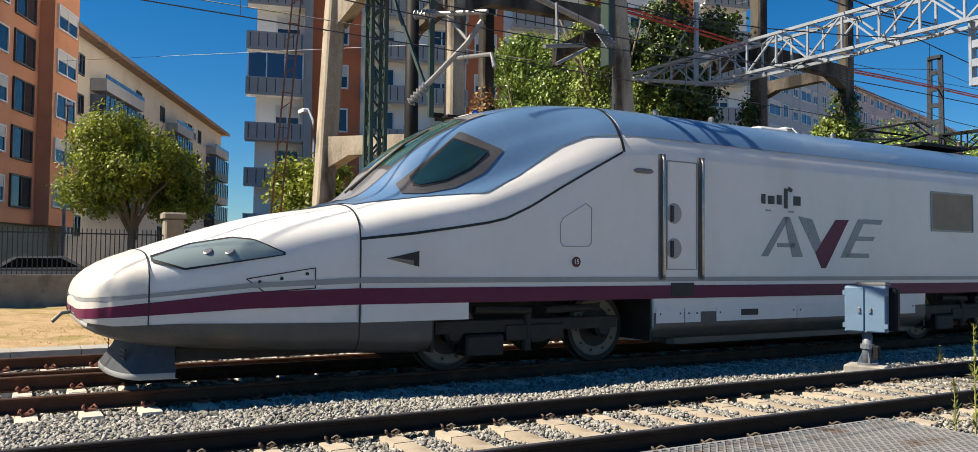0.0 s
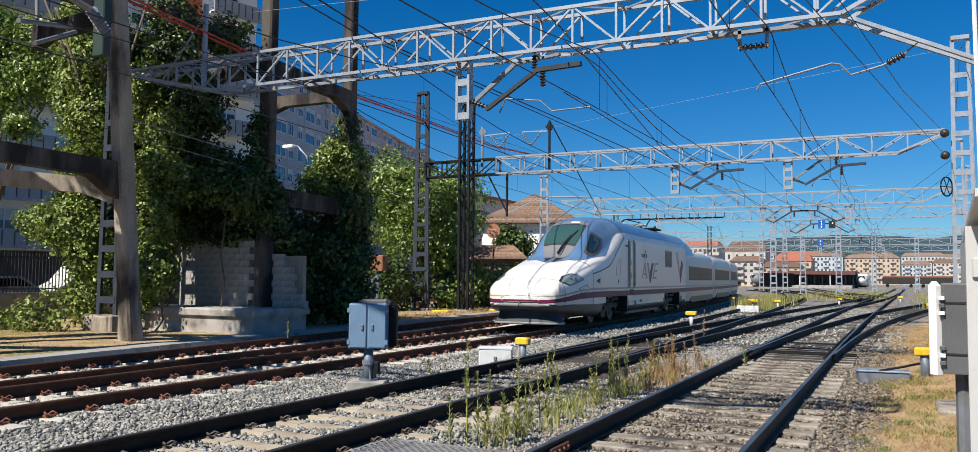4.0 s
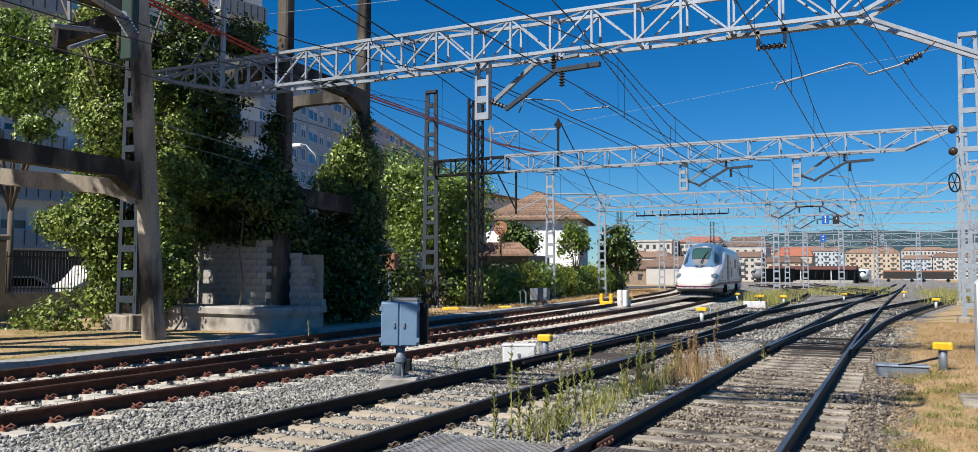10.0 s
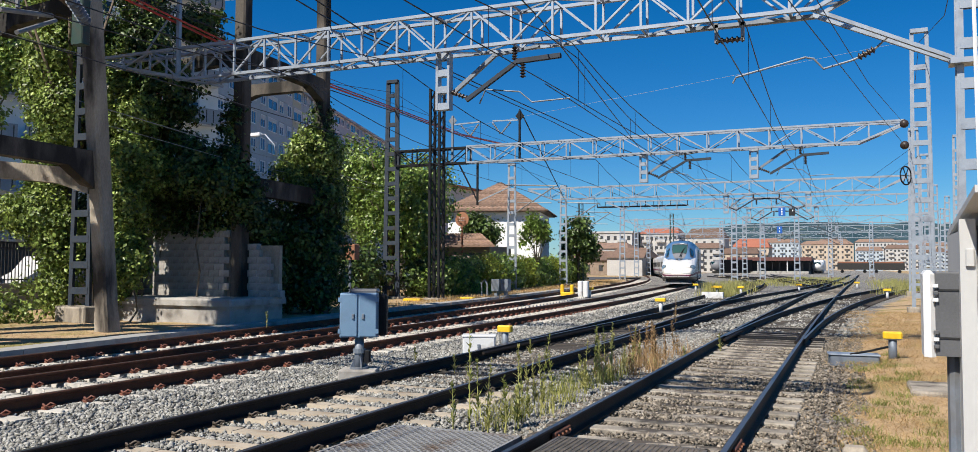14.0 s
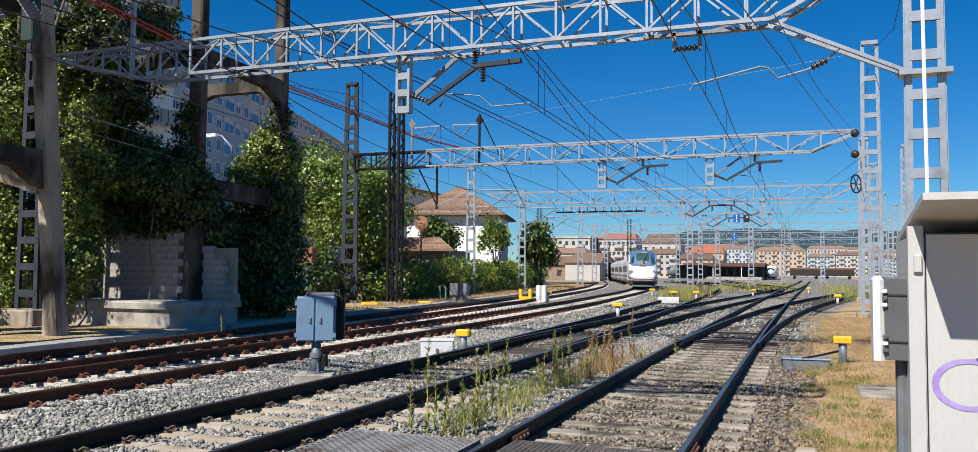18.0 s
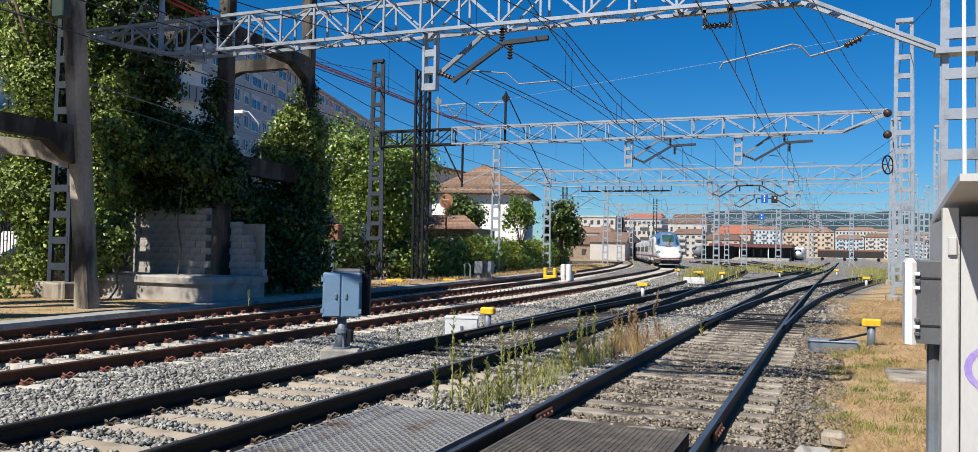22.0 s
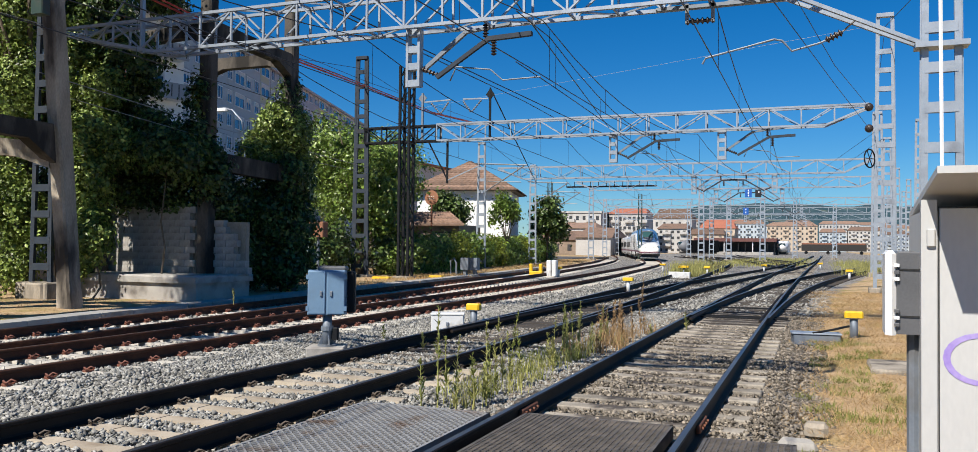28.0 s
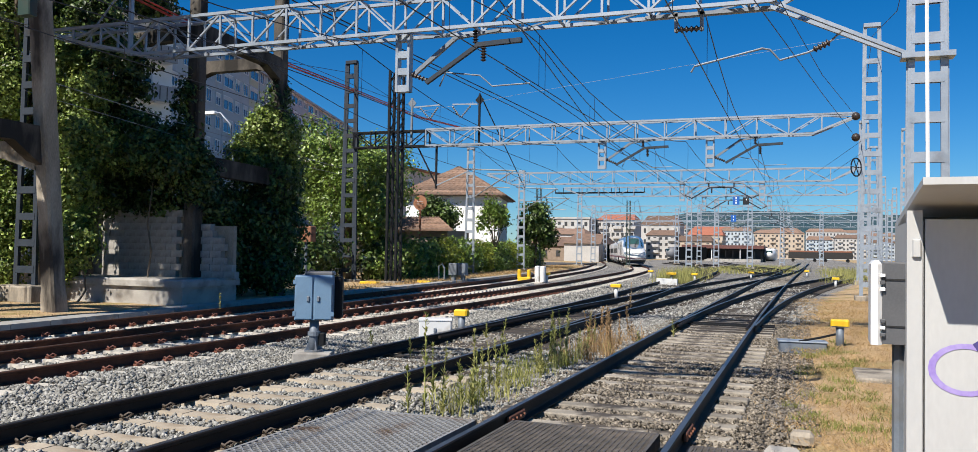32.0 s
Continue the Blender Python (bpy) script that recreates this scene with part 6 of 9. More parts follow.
# wires
def along(curve, y0, y1, z, sag=0.0, span=20.0, step=2.5, off=0.0):
    pts = []
    y = y0
    while y <= y1 + 1e-6:
        f = ((y - 17.4) / span) % 1.0
        pts.append((curve.at(y) + off, y, z - sag * 4 * f * (1 - f)))
        y += step
    return pts


for curve, y0, y1, tag in ((NEAR_MAIN, -10, 200, "near main"), (FAR_MAIN, -10, 150, "far main"), (STRAIGHT_B, -10, 150, "middle"), (STRAIGHT_C, -10, 150, "outer"), (LEFT_B, 16, 145, "diverging")):
    wire("contact_wire", along(curve, y0, y1, 5.38, 0.03), 0.011, WIRE_DARK, f"dark contact wire over the {tag} track")
    wire("catenary_wire", along(curve, y0, y1, 6.62, 0.75), 0.012, WIRE_DARK, f"dark sagging catenary wire over the {tag} track")
    g = Geo()
    y = y0 + 3.0
    while y < min(y1, 75):
        f = ((y - 17.4) / 20.0) % 1.0
        g.tube([(curve.at(y), y, 5.38), (curve.at(y), y, 6.62 - 0.75 * 4 * f * (1 - f))], 0.006, 4)
        y += 5.0
    solid("dropper_wires", g, WIRE_DARK, f"thin droppers between the wires of the {tag} track", "overhead wire", kind="stuff")
wire("feeder_wire", [(-10.6, 2, 8.6), (-10.9, 17.4, 7.35), (-9.6, 36.5, 7.0), (-9.0, 60, 7.3), (-9.0, 100, 7.3)], 0.018, WIRE_DARK, "thick dark feeder wire between the gantries")
wire("feeder_wire", [(-11.9, 0, 9.0), (-11.8, 17.4, 7.7), (-12.6, 36.5, 8.3), (-13.0, 60, 8.2), (-15.0, 100, 8.2)], 0.018, WIRE_DARK, "thick dark feeder wire between the gantries")
wire("feeder_wire", [(-6.4, 2, 8.6), (-6.35, 17.4, 7.2), (-8.6, 36.5, 6.9), (-9.6, 60, 6.9)], 0.016, WIRE_DARK, "dark feeder wire between the gantries")
wire("earth_wire", [(-20.2, 17.4, 9.6), (-20.8, 27, 9.2), (-21.2, 36.4, 10.4), (-21.5, 53.2, 8.6), (-22.8, 69.5, 8.6)], 0.012, WIRE_DARK, "dark earth wire between the masts")
wire("earth_wire", [(2.3, -4, 9.4), (2.3, 17.4, 9.2), (2.6, 27, 8.9), (2.6, 36.5, 10.5), (3.6, 60, 10.2), (5.2, 74, 10.2), (8.2, 102, 10)], 0.012, WIRE_DARK, "dark earth wire between the masts")
for dz in (0.0, 0.5):
    wire("anchor_wire", [(2.0, 36.2, 6.4 + dz * 1.7), (0.5, 24, 6.0 + dz), (-1.2, 10, 5.6 + dz * 1.6)], 0.009, WIRE_DARK, "thin dark anchoring wire")
    wire("anchor_wire", [(2.5, 36.6, 6.0 + dz), (0.2, 60, 6.0 + dz * 1.5), (-2.5, 102, 5.9 + dz)], 0.009, WIRE_DARK, "thin dark anchoring wire")
wire("head_span", [(2.4, 36.5, 10.6), (-18.6, 36.5, 8.2)], 0.006, WIRE_PALE, "thin pale head span wire")
wire("head_span", [(2.2, 17.4, 8.8), (-8.75, 17.4, 8.4), (-20.2, 17.4, 9.0)], 0.006, WIRE_PALE, "thin pale head span wire")
wire("line_wire", [(-17.2, 14.4, 5.6), (-16.9, 20, 5.1), (-20.8, 36.3, 5.4)], 0.012, WIRE_PALE, "pale low wire from the concrete pillar")
wire("line_wire", [(-17.2, 14.4, 5.2), (-16.9, 20, 4.7), (-20.8, 36.3, 5.1)], 0.009, WIRE_PALE, "pale low wire from the concrete pillar")
wire("line_wire", [(-40, -6, 15.5), (-17.0, 9.3, 8.6), (-17.2, 24, 8.6)], 0.014, WIRE_DARK, "dark service wire from the street")
wire("line_wire", [(-40, -6, 13.8), (-17.0, 9.3, 6.9)], 0.014, WIRE_DARK, "dark service wire from the street")
wire("line_wire", [(-62, 2, 14.5), (-20.0, 10.2, 7.6), (-17.0, 14.6, 6.7)], 0.010, WIRE_PALE, "pale service wire from the street")
red = thing("feeder_cover", "bright red covered feeder cables sloping over the track side", "feeder cable")
for off in (-0.12, 0.12):
    pts = [(-17.6 + off, 8, 9.3), (-16.75 + off, 14.6, 8.45), (-17.3 + off, 20, 8.3), (-17.5 + off, 24.5, 8.25), (-18.9 + off, 30, 8.75), (-21.0 + off, 36.4, 9.5), (-22.5 + off, 47, 9.9), (-24.6 + off, 60, 11.1)]
    part("red_cable", Geo().tube(pts, 0.036 if off < 0 else 0.028, 7), RED_PIPE, red)
part("carrier_wire", Geo().tube([(-17.6, 8, 9.6), (-16.75, 14.6, 8.65), (-17.5, 24.5, 8.5), (-21.0, 36.4, 9.75), (-24.6, 60, 11.3)], 0.012, 5), WIRE_DARK, red)
top_stand = thing("feeder_stand", "galvanised upright carrying the feeder on the girder", "post", pose(-17.0, 17.4, 0))
part("upright", Geo().box(-0.05, 0.05, -0.05, 0.05, 6.7, 9.2), GALVANISED, top_stand)
part("stay", Geo().beam((-1.6, 0, 7.2), (0, 0, 8.9), 0.04), GALVANISED, top_stand)
# blue plates hung under the far girders
def plate(x, y, z, w, h, mat, bars):
    p = thing("track_sign", "blue enamel sign with white marks under a girder" if mat is SIGN_BLUE else "black enamel sign with a white mark", "sign", pose(x, y, z), group="hanging signs")
    part("plate", Geo().block(-w / 2, w / 2, -0.03, 0.03, -h / 2, h / 2, 0.015), mat, p)
    for a, b in bars:
        part("mark", Geo().box(a * w - 0.09 * w, a * w + 0.09 * w, -0.045, -0.032, b * h - 0.10 * h, b * h + 0.10 * h), SIGN_WHITE, p)
    part("hanger", Geo().box(-0.02, 0.02, -0.01, 0.02, h / 2, 6.72 - z), STEEL_GREY, p)


plate(-5.3, 73.72, 6.25, 0.55, 0.72, SIGN_BLUE, ((0, 0.3), (0, 0), (0, -0.3)))
plate(-4.5, 73.72, 6.2, 0.5, 0.62, SIGN_BLACK, ((0.1, 0.2),))
plate(-7.6, 101.72, 5.9, 0.6, 0.8, SIGN_BLUE, ((0, 0.25), (0, -0.2)))

# ---- old concrete frame beside the tracks ----
concrete = thing("concrete_frame", "tall weathered concrete frame of pillars and beams", "concrete frame")


def pillar(x, y, h, w=0.50, lean=0.0, mat=CONCRETE_BLACK):
    g = Geo()
    rows = []
    for z, k in ((-0.3, 1.15), (0.35, 1.05), (0.5, 1.0), (h * 0.5, 0.97), (h, 0.93)):
        a = w * k / 2
        c = 0.05
        o = lean * z
        rows.append([(x - a + c, y - a + o, z), (x + a - c, y - a + o, z), (x + a, y - a + c + o, z), (x + a, y + a - c + o, z), (x + a - c, y + a + o, z), (x - a + c, y + a + o, z), (x - a, y + a - c + o, z), (x - a, y - a + c + o, z)])
    g.grid(rows, close=True)
    g.f.append(tuple(range((len(rows) - 1) * 8, len(rows) * 8)))
    return part("pillar", g, mat, concrete)


def haunched_beam(p, q, h=0.42, w=0.34, haunch=0.35, mat=CONCRETE_BLACK):
    """A beam thickened at both ends under its soffit."""
    p, q = Vector(p), Vector(q)
    a = (q - p).normalized()
    s = a.cross(Vector((0, 0, 1))).normalized() * (w / 2)
    L = (q - p).length
    lows = [(0, -h / 2 - haunch), (min(0.75, L * 0.2), -h / 2), (L - min(0.75, L * 0.2), -h / 2), (L, -h / 2 - haunch)]
    rows = []
    for d, z in lows:
        c = p + a * d
        rows.append([c - s + Vector((0, 0, z)), c + s + Vector((0, 0, z)), c + s + Vector((0, 0, h / 2)), c - s + Vector((0, 0, h / 2))])
    g = Geo().grid(rows, close=True)
    g.f += [(3, 2, 1, 0), (12, 13, 14, 15)]
    return part("beam", g, mat, concrete)


ROW, BACK = -16.95, -20.6
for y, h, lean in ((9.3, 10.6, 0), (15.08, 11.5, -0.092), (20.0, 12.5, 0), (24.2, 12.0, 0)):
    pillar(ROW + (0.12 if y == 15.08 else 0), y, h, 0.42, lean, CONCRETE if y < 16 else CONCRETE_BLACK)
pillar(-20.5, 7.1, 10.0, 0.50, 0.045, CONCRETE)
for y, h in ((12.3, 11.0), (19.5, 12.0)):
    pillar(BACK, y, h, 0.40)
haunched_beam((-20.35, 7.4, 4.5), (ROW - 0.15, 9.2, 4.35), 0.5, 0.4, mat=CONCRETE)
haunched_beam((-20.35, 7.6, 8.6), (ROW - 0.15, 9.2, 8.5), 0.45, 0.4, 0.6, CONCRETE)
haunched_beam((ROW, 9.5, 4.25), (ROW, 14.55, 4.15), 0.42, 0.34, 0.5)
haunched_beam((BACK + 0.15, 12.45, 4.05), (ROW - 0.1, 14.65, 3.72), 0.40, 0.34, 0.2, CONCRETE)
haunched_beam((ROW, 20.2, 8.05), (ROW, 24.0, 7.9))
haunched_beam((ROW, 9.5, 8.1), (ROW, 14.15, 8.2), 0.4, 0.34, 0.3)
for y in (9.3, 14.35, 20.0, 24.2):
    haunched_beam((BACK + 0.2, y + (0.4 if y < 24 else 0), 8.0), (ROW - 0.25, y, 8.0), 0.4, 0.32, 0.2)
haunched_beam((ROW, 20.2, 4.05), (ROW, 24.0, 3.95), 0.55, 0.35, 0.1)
beacon = thing("beacon", "blue beacon on dark brackets round the pillar", "beacon lamp", pose(ROW, 9.3, 4.95))
part("bracket", Geo().box(-0.36, 0.36, -0.36, 0.36, -0.03, 0.03), STEEL_BLACK, beacon)
part("bracket_arm", Geo().box(-0.04, 0.04, -0.7, -0.3, -0.02, 0.10), STEEL_BLACK, beacon)
part("lens", Geo().lathe((0.30, 0.42, 0.03), (0.30, 0.42, 0.22), [(0, 0.09), (0.6, 0.09), (1, 0.04)], 14), BLUE_LAMP, beacon, "blue lens", smooth=True)
for z in (1.2, 3.0):
    solid("pillar_strap", Geo().box(ROW - 0.275, ROW + 0.275, 9.3 - 0.275, 9.3 + 0.275, z, z + 0.03), STEEL_BLACK, "thin dark strap round a concrete pillar", "strap")
mast_r = thing("rusty_mast", "thin leaning rusty red lattice mast", "mast", pose(-18.6, 5.2, 0, 0, 0, 0))
for s in (-1, 1):
    part("leg", Geo().beam((0, s * 0.12, -0.2), (0.2, s * 0.10 + 0.7, 9.5), 0.04), RUST_STEEL, mast_r)
for k in range(22):
    z = 0.4 + k * 0.42
    part("rung", Geo().beam((0.02 * k / 2, -0.12 + 0.07 * z, z), (0.02 * k / 2, 0.12 + 0.07 * z, z + (0.2 if k % 2 else 0)), 0.022), RUST_STEEL, mast_r)

# raised loading platform with a block wall on it
platform = thing("loading_platform", "raised concrete loading platform with worn edge", "platform")
part("deck", Geo().block(-20.9, -15.7, 18.2, 20.7, 0.45, 0.66, 0.05), CONCRETE_PALE, platform)
part("base", Geo().box(-20.8, -15.8, 18.3, 20.6, -0.3, 0.46), CONCRETE_PALE, platform)
wall_blocks = thing("block_wall", "grey concrete block wall on the platform", "wall", kind="structure")
BLOCK_MESH = Geo().block(-0.197, 0.197, -0.11, 0.11, 0.0, 0.196, 0.006).mesh("concrete_block", CONCRETE_PALE)
part("core", Geo().box(-20.7, -17.05, 20.0, 20.14, 0.6, 2.6), CONCRETE, wall_blocks)
for row in range(10):
    for k in range(11):
        x = -21.2 + k * 0.4 + (0.2 if row % 2 else 0)
        if -21.4 + row * 0.07 < x < -17.2:
            part("concrete_block", BLOCK_MESH, None, wall_blocks, m=pose(x, 19.95, 0.66 + row * 0.2))
part("core", Geo().box(-16.7, -15.7, 20.3, 20.44, 0.6, 2.2), CONCRETE, wall_blocks)
for row in range(8):
    for k in range(3):
        x = -16.5 + k * 0.4 - (0.1 if row % 2 else 0)
        if x < -15.6 - row * 0.09:
            part("concrete_block", BLOCK_MESH, None, wall_blocks, m=pose(x, 20.22, 0.66 + row * 0.2))

# ---- foliage ----
def leaf_cloud(name, label, category, blobs, count, size, mat, seed, fill=0.35, parent=None, droop=0.2):
    """Sprigs of single leaves over and inside uneven masses; blobs of (x, y, z, rx, ry, rz)."""
    rng = np.random.default_rng(seed)
    vol = np.array([(b[3] * b[4] * b[5]) ** 0.67 for b in blobs])
    sprigs = max(6, count // 16)
    pick = rng.choice(len(blobs), sprigs, p=vol / vol.sum())
    b = np.array(blobs, float)[pick]
    d = rng.normal(size=(sprigs, 3))
    d /= np.linalg.norm(d, axis=1)[:, None]
    lump = 0.5 + 0.5 * np.sin(d[:, 0] * 5.1 + b[:, 0] * 3) * np.sin(d[:, 1] * 4.7 + b[:, 1] * 2) * np.cos(d[:, 2] * 5.3 + b[:, 2])
    rad = np.where(rng.random(sprigs) < fill, rng.random(sprigs) ** 0.4 * 0.85, 0.72 + 0.34 * lump + rng.normal(0, 0.10, sprigs))
    hub = b[:, :3] + d * b[:, 3:] * rad[:, None]
    which = rng.integers(0, sprigs, count)
    d = d[which]
    reach = rng.normal(0, 1, (count, 3)) * size * rng.uniform(0.7, 1.5, sprigs)[which][:, None]
    reach[:, 2] = reach[:, 2] * 0.8 - np.abs(reach[:, 0]) * droop
    c = hub[which] + reach
    nrm = d + rng.normal(0, 0.55, (count, 3)) + np.array([0, 0, 0.35])
    nrm /= np.linalg.norm(nrm, axis=1)[:, None]
    t = np.cross(nrm, rng.normal(size=(count, 3)))
    t /= np.linalg.norm(t, axis=1)[:, None]
    t[:, 2] -= droop
    w = np.cross(nrm, t)
    s = size * rng.uniform(0.6, 1.35, count)[:, None]
    fold = nrm * s * 0.18
    v = np.stack([c - t * s * 0.5, c + w * s * 0.36 + fold, c + t * s * 0.6, c - w * s * 0.36 + fold], 1).reshape(-1, 3)
    k = np.arange(count)[:, None] * 4
    loops = np.concatenate([k + [0, 1, 2], k + [0, 2, 3]], 1).ravel()
    me = fast_mesh(name, v, loops, 3, mat)
    return part(name, me, mat, parent, kind="stuff")


def leafy(name, label, category, blobs, count, size, mat, seed, fill=0.3, group=""):
    """A climbing or bushy plant: a mass of leaves for each limb, on a woody stem of its own."""
    t = thing(name, label, category, group=group)
    vol = [(b[3] * b[4] * b[5]) ** 0.67 for b in blobs]
    foot = min(b[2] - b[5] for b in blobs)
    for k, b in enumerate(blobs):
        leaf_cloud("leaf_mass", "", "", [b], max(60, int(count * vol[k] / sum(vol))), size, mat, seed * 20 + k, fill, t)
        if k % 3 == 0:
            r = random.Random(seed * 31 + k)
            top = b[2] + b[5] * 0.3
            part("stem", Geo().tube([(b[0] + r.uniform(-0.15, 0.15), b[1] + 0.25 + r.uniform(-0.1, 0.1), min(foot, -0.1) + (top - min(foot, -0.1)) * q / 6) for q in range(7)], [0.035, 0.032, 0.03, 0.026, 0.022, 0.018, 0.012], 6), BARK, t)
    return t


def branch_tree(name, label, x, y, z0, h, spread, blobs, count, size, mat, seed, trunk=0.16, group="trees"):
    t = thing(name, label, "tree", pose(0, 0, 0), group)
    rng = random.Random(seed)
    g = Geo()
    fork = z0 + h * 0.38
    g.tube([(x, y, z0 - 0.2), (x + 0.05, y, z0 + h * 0.2), (x + rng.uniform(-0.1, 0.1), y, fork)], [trunk, trunk * 0.85, trunk * 0.7], 9)
    part("trunk", g, BARK, t, smooth=True)
    for k in range(9):
        a = k * 2.4 + rng.uniform(-0.3, 0.3)
        r = spread * rng.uniform(0.45, 0.8)
        e = (x + math.cos(a) * r, y + math.sin(a) * r, z0 + h * rng.uniform(0.6, 0.92))
        m = (x + math.cos(a) * r * 0.45, y + math.sin(a) * r * 0.45, fork + (e[2] - fork) * 0.55)
        part("limb", Geo().tube([(x, y, fork - rng.uniform(0, 0.5)), m, e], [trunk * 0.55, trunk * 0.32, trunk * 0.1], 6), BARK, t, smooth=True)
    leaf_cloud("crown", "", "", blobs, count, size, mat, seed, 0.5, t)
    return t


def blobs_round(x, y, z, r, rz, n, seed, small=0.45):
    rng = random.Random(seed)
    out = []
    for _ in range(n):
        a, e = rng.uniform(0, math.tau), rng.uniform(-0.7, 1.0)
        q = rng.uniform(0.35, 0.75)
        s = rng.uniform(0.75, 1.25) * small
        out.append((x + math.cos(a) * r * q * math.cos(e), y + math.sin(a) * r * q * math.cos(e), z + rz * q * math.sin(e) * 1.2, r * s, r * s, rz * s))
    return out


# street tree by the fence, ivy on the frame, thicket along the line
branch_tree("street_tree", "round leafy street tree in yellow-green leaf by the fence", -31.0, 3.8, 0.1, 6.7, 2.5, blobs_round(-31.0, 3.9, 4.5, 2.55, 1.95, 18, 3, 0.42), 34000, 0.115, LEAF_YELLOW, 3, 0.17)
branch_tree("street_tree", "leafy tree in yellow-green leaf behind the concrete frame", -27.0, 9.4, 0.1, 5.0, 1.6, blobs_round(-27.0, 9.2, 3.4, 1.6, 1.7, 9, 5), 8000, 0.16, LEAF_YELLOW, 5, 0.12)
branch_tree("street_tree", "leafy tree in yellow-green leaf behind the concrete frame", -26.5, 12.8, 0.1, 4.6, 1.8, blobs_round(-26.5, 12.8, 3.2, 1.9, 1.6, 10, 6), 8000, 0.16, LEAF_YELLOW, 6, 0.12)
# Crown out of view, added so that its shadow darkens the platform wall.
SHADE_CROWN = [(-17.4, 9.6, 11.3, 1.4, 1.5, 1.0), (-18.8, 10.2, 11.6, 1.3, 1.5, 1.1), (-17.8, 12.4, 11.4, 1.6, 1.6, 1.1), (-19.5, 12.8, 12.0, 1.3, 1.5, 1.2), (-17.2, 14.4, 11.2, 1.4, 1.6, 1.1), (-19.2, 14.8, 12.0, 1.6, 1.5, 1.3), (-17.6, 16.3, 11.0, 1.4, 1.0, 0.9), (-18.4, 8.5, 11.0, 1.1, 0.8, 0.7), (-20.5, 10.8, 11.6, 0.75, 1.0, 0.8)]
branch_tree("shade_tree", "tall tree with its crown out of view, added to shade the concrete frame", -22.2, 18.3, 0.0, 12.5, 3.0, SHADE_CROWN, 32000, 0.17, LEAF, 8, 0.2)
branch_tree("street_tree", "loose bright-leaved street tree behind the concrete frame", -30.6, 20.4, 0.1, 11.0, 2.6, [(-30.03, 20.15, 9.92, 1.05, 0.94, 0.74), (-28.08, 20.15, 8.62, 1.09, 0.94, 0.86), (-30.03, 20.15, 8.1, 0.85, 0.78, 0.57), (-27.82, 20.15, 10.31, 1.21, 0.94, 0.72), (-28.86, 20.15, 7.06, 0.68, 0.62, 0.43), (-29.9, 19.76, 10.96, 1.09, 0.78, 0.72), (-31.98, 20.28, 10.7, 1.37, 0.94, 1.14), (-32.5, 20.28, 8.62, 0.96, 0.78, 0.72), (-29.2, 20.4, 9.2, 1.1, 0.9, 0.8), (-31.2, 20.4, 9.5, 1.1, 0.9, 0.9), (-27.2, 20.2, 9.3, 0.8, 0.8, 1.1)], 24000, 0.14, LEAF, 10, 0.14)
# Ivy where shade falls takes the shaded leaf copy, lit masses the sunlit one.
leafy("ivy", "dense glossy ivy in a sunlit leaf colour, wrapped round a tall stem behind the mast", "ivy", [(-22.46, 17.79, 8.22, 0.82, 0.61, 1.19), (-22.13, 17.79, 6.27, 0.78, 0.58, 1.3), (-22.57, 17.79, 4.75, 0.78, 0.55, 0.98), (-22.68, 17.69, 3.12, 1.03, 0.64, 0.92), (-21.92, 17.9, 2.36, 0.77, 0.57, 1.19), (-24.09, 17.58, 3.23, 0.81, 0.4, 0.49), (-22.24, 18.01, 0.95, 0.65, 0.48, 0.87), (-22.35, 17.9, 9.85, 0.87, 0.56, 0.98), (-23.4, 18.1, 7.3, 0.7, 0.5, 1.3), (-23.3, 18.1, 9.4, 0.8, 0.5, 1.1)], 34000, 0.112, LEAF_SUNLIT, 17, 0.25)
leafy("ivy", "ivy in a sunlit leaf colour climbing beside a concrete pillar", "ivy", [(-19.5, 18.2, 4.7, 0.75, 0.72, 0.72), (-19.6, 18.6, 6.1, 0.54, 0.54, 0.62), (-19.5, 18.0, 3.4, 0.62, 0.56, 0.84), (-19.2, 17.8, 1.8, 0.55, 0.5, 0.82), (-18.9, 18.6, 4.3, 0.53, 0.53, 0.57), (-20.8, 18.8, 7.1, 0.5, 0.5, 1.3), (-19.9, 18.2, 1.2, 0.5, 0.4, 0.7)], 22000, 0.115, LEAF_SUNLIT, 11, 0.25)
leafy("ivy", "ivy in a shaded leaf colour filling the top of the concrete frame", "ivy", [(-20.7, 19.6, 8.5, 1.02, 0.9, 1.2), (-19.4, 19.6, 6.9, 0.95, 0.9, 1.05), (-18.0, 19.2, 8.9, 0.7, 0.77, 0.6), (-19.9, 19.6, 5.7, 0.84, 0.76, 0.8), (-18.6, 19.8, 5.1, 0.6, 0.59, 0.55), (-21.4, 19.4, 5.4, 0.9, 0.8, 1.6), (-21.4, 19.4, 3.0, 0.9, 0.7, 1.6), (-20.9, 19.8, 10.0, 0.9, 0.8, 0.8), (-22.6, 19.6, 8.6, 0.9, 0.7, 1.5), (-22.8, 19.6, 5.6, 0.9, 0.7, 1.6), (-22.7, 19.6, 2.6, 0.9, 0.7, 1.6)], 34000, 0.13, LEAF_DARK_SHADE, 12, 0.35)
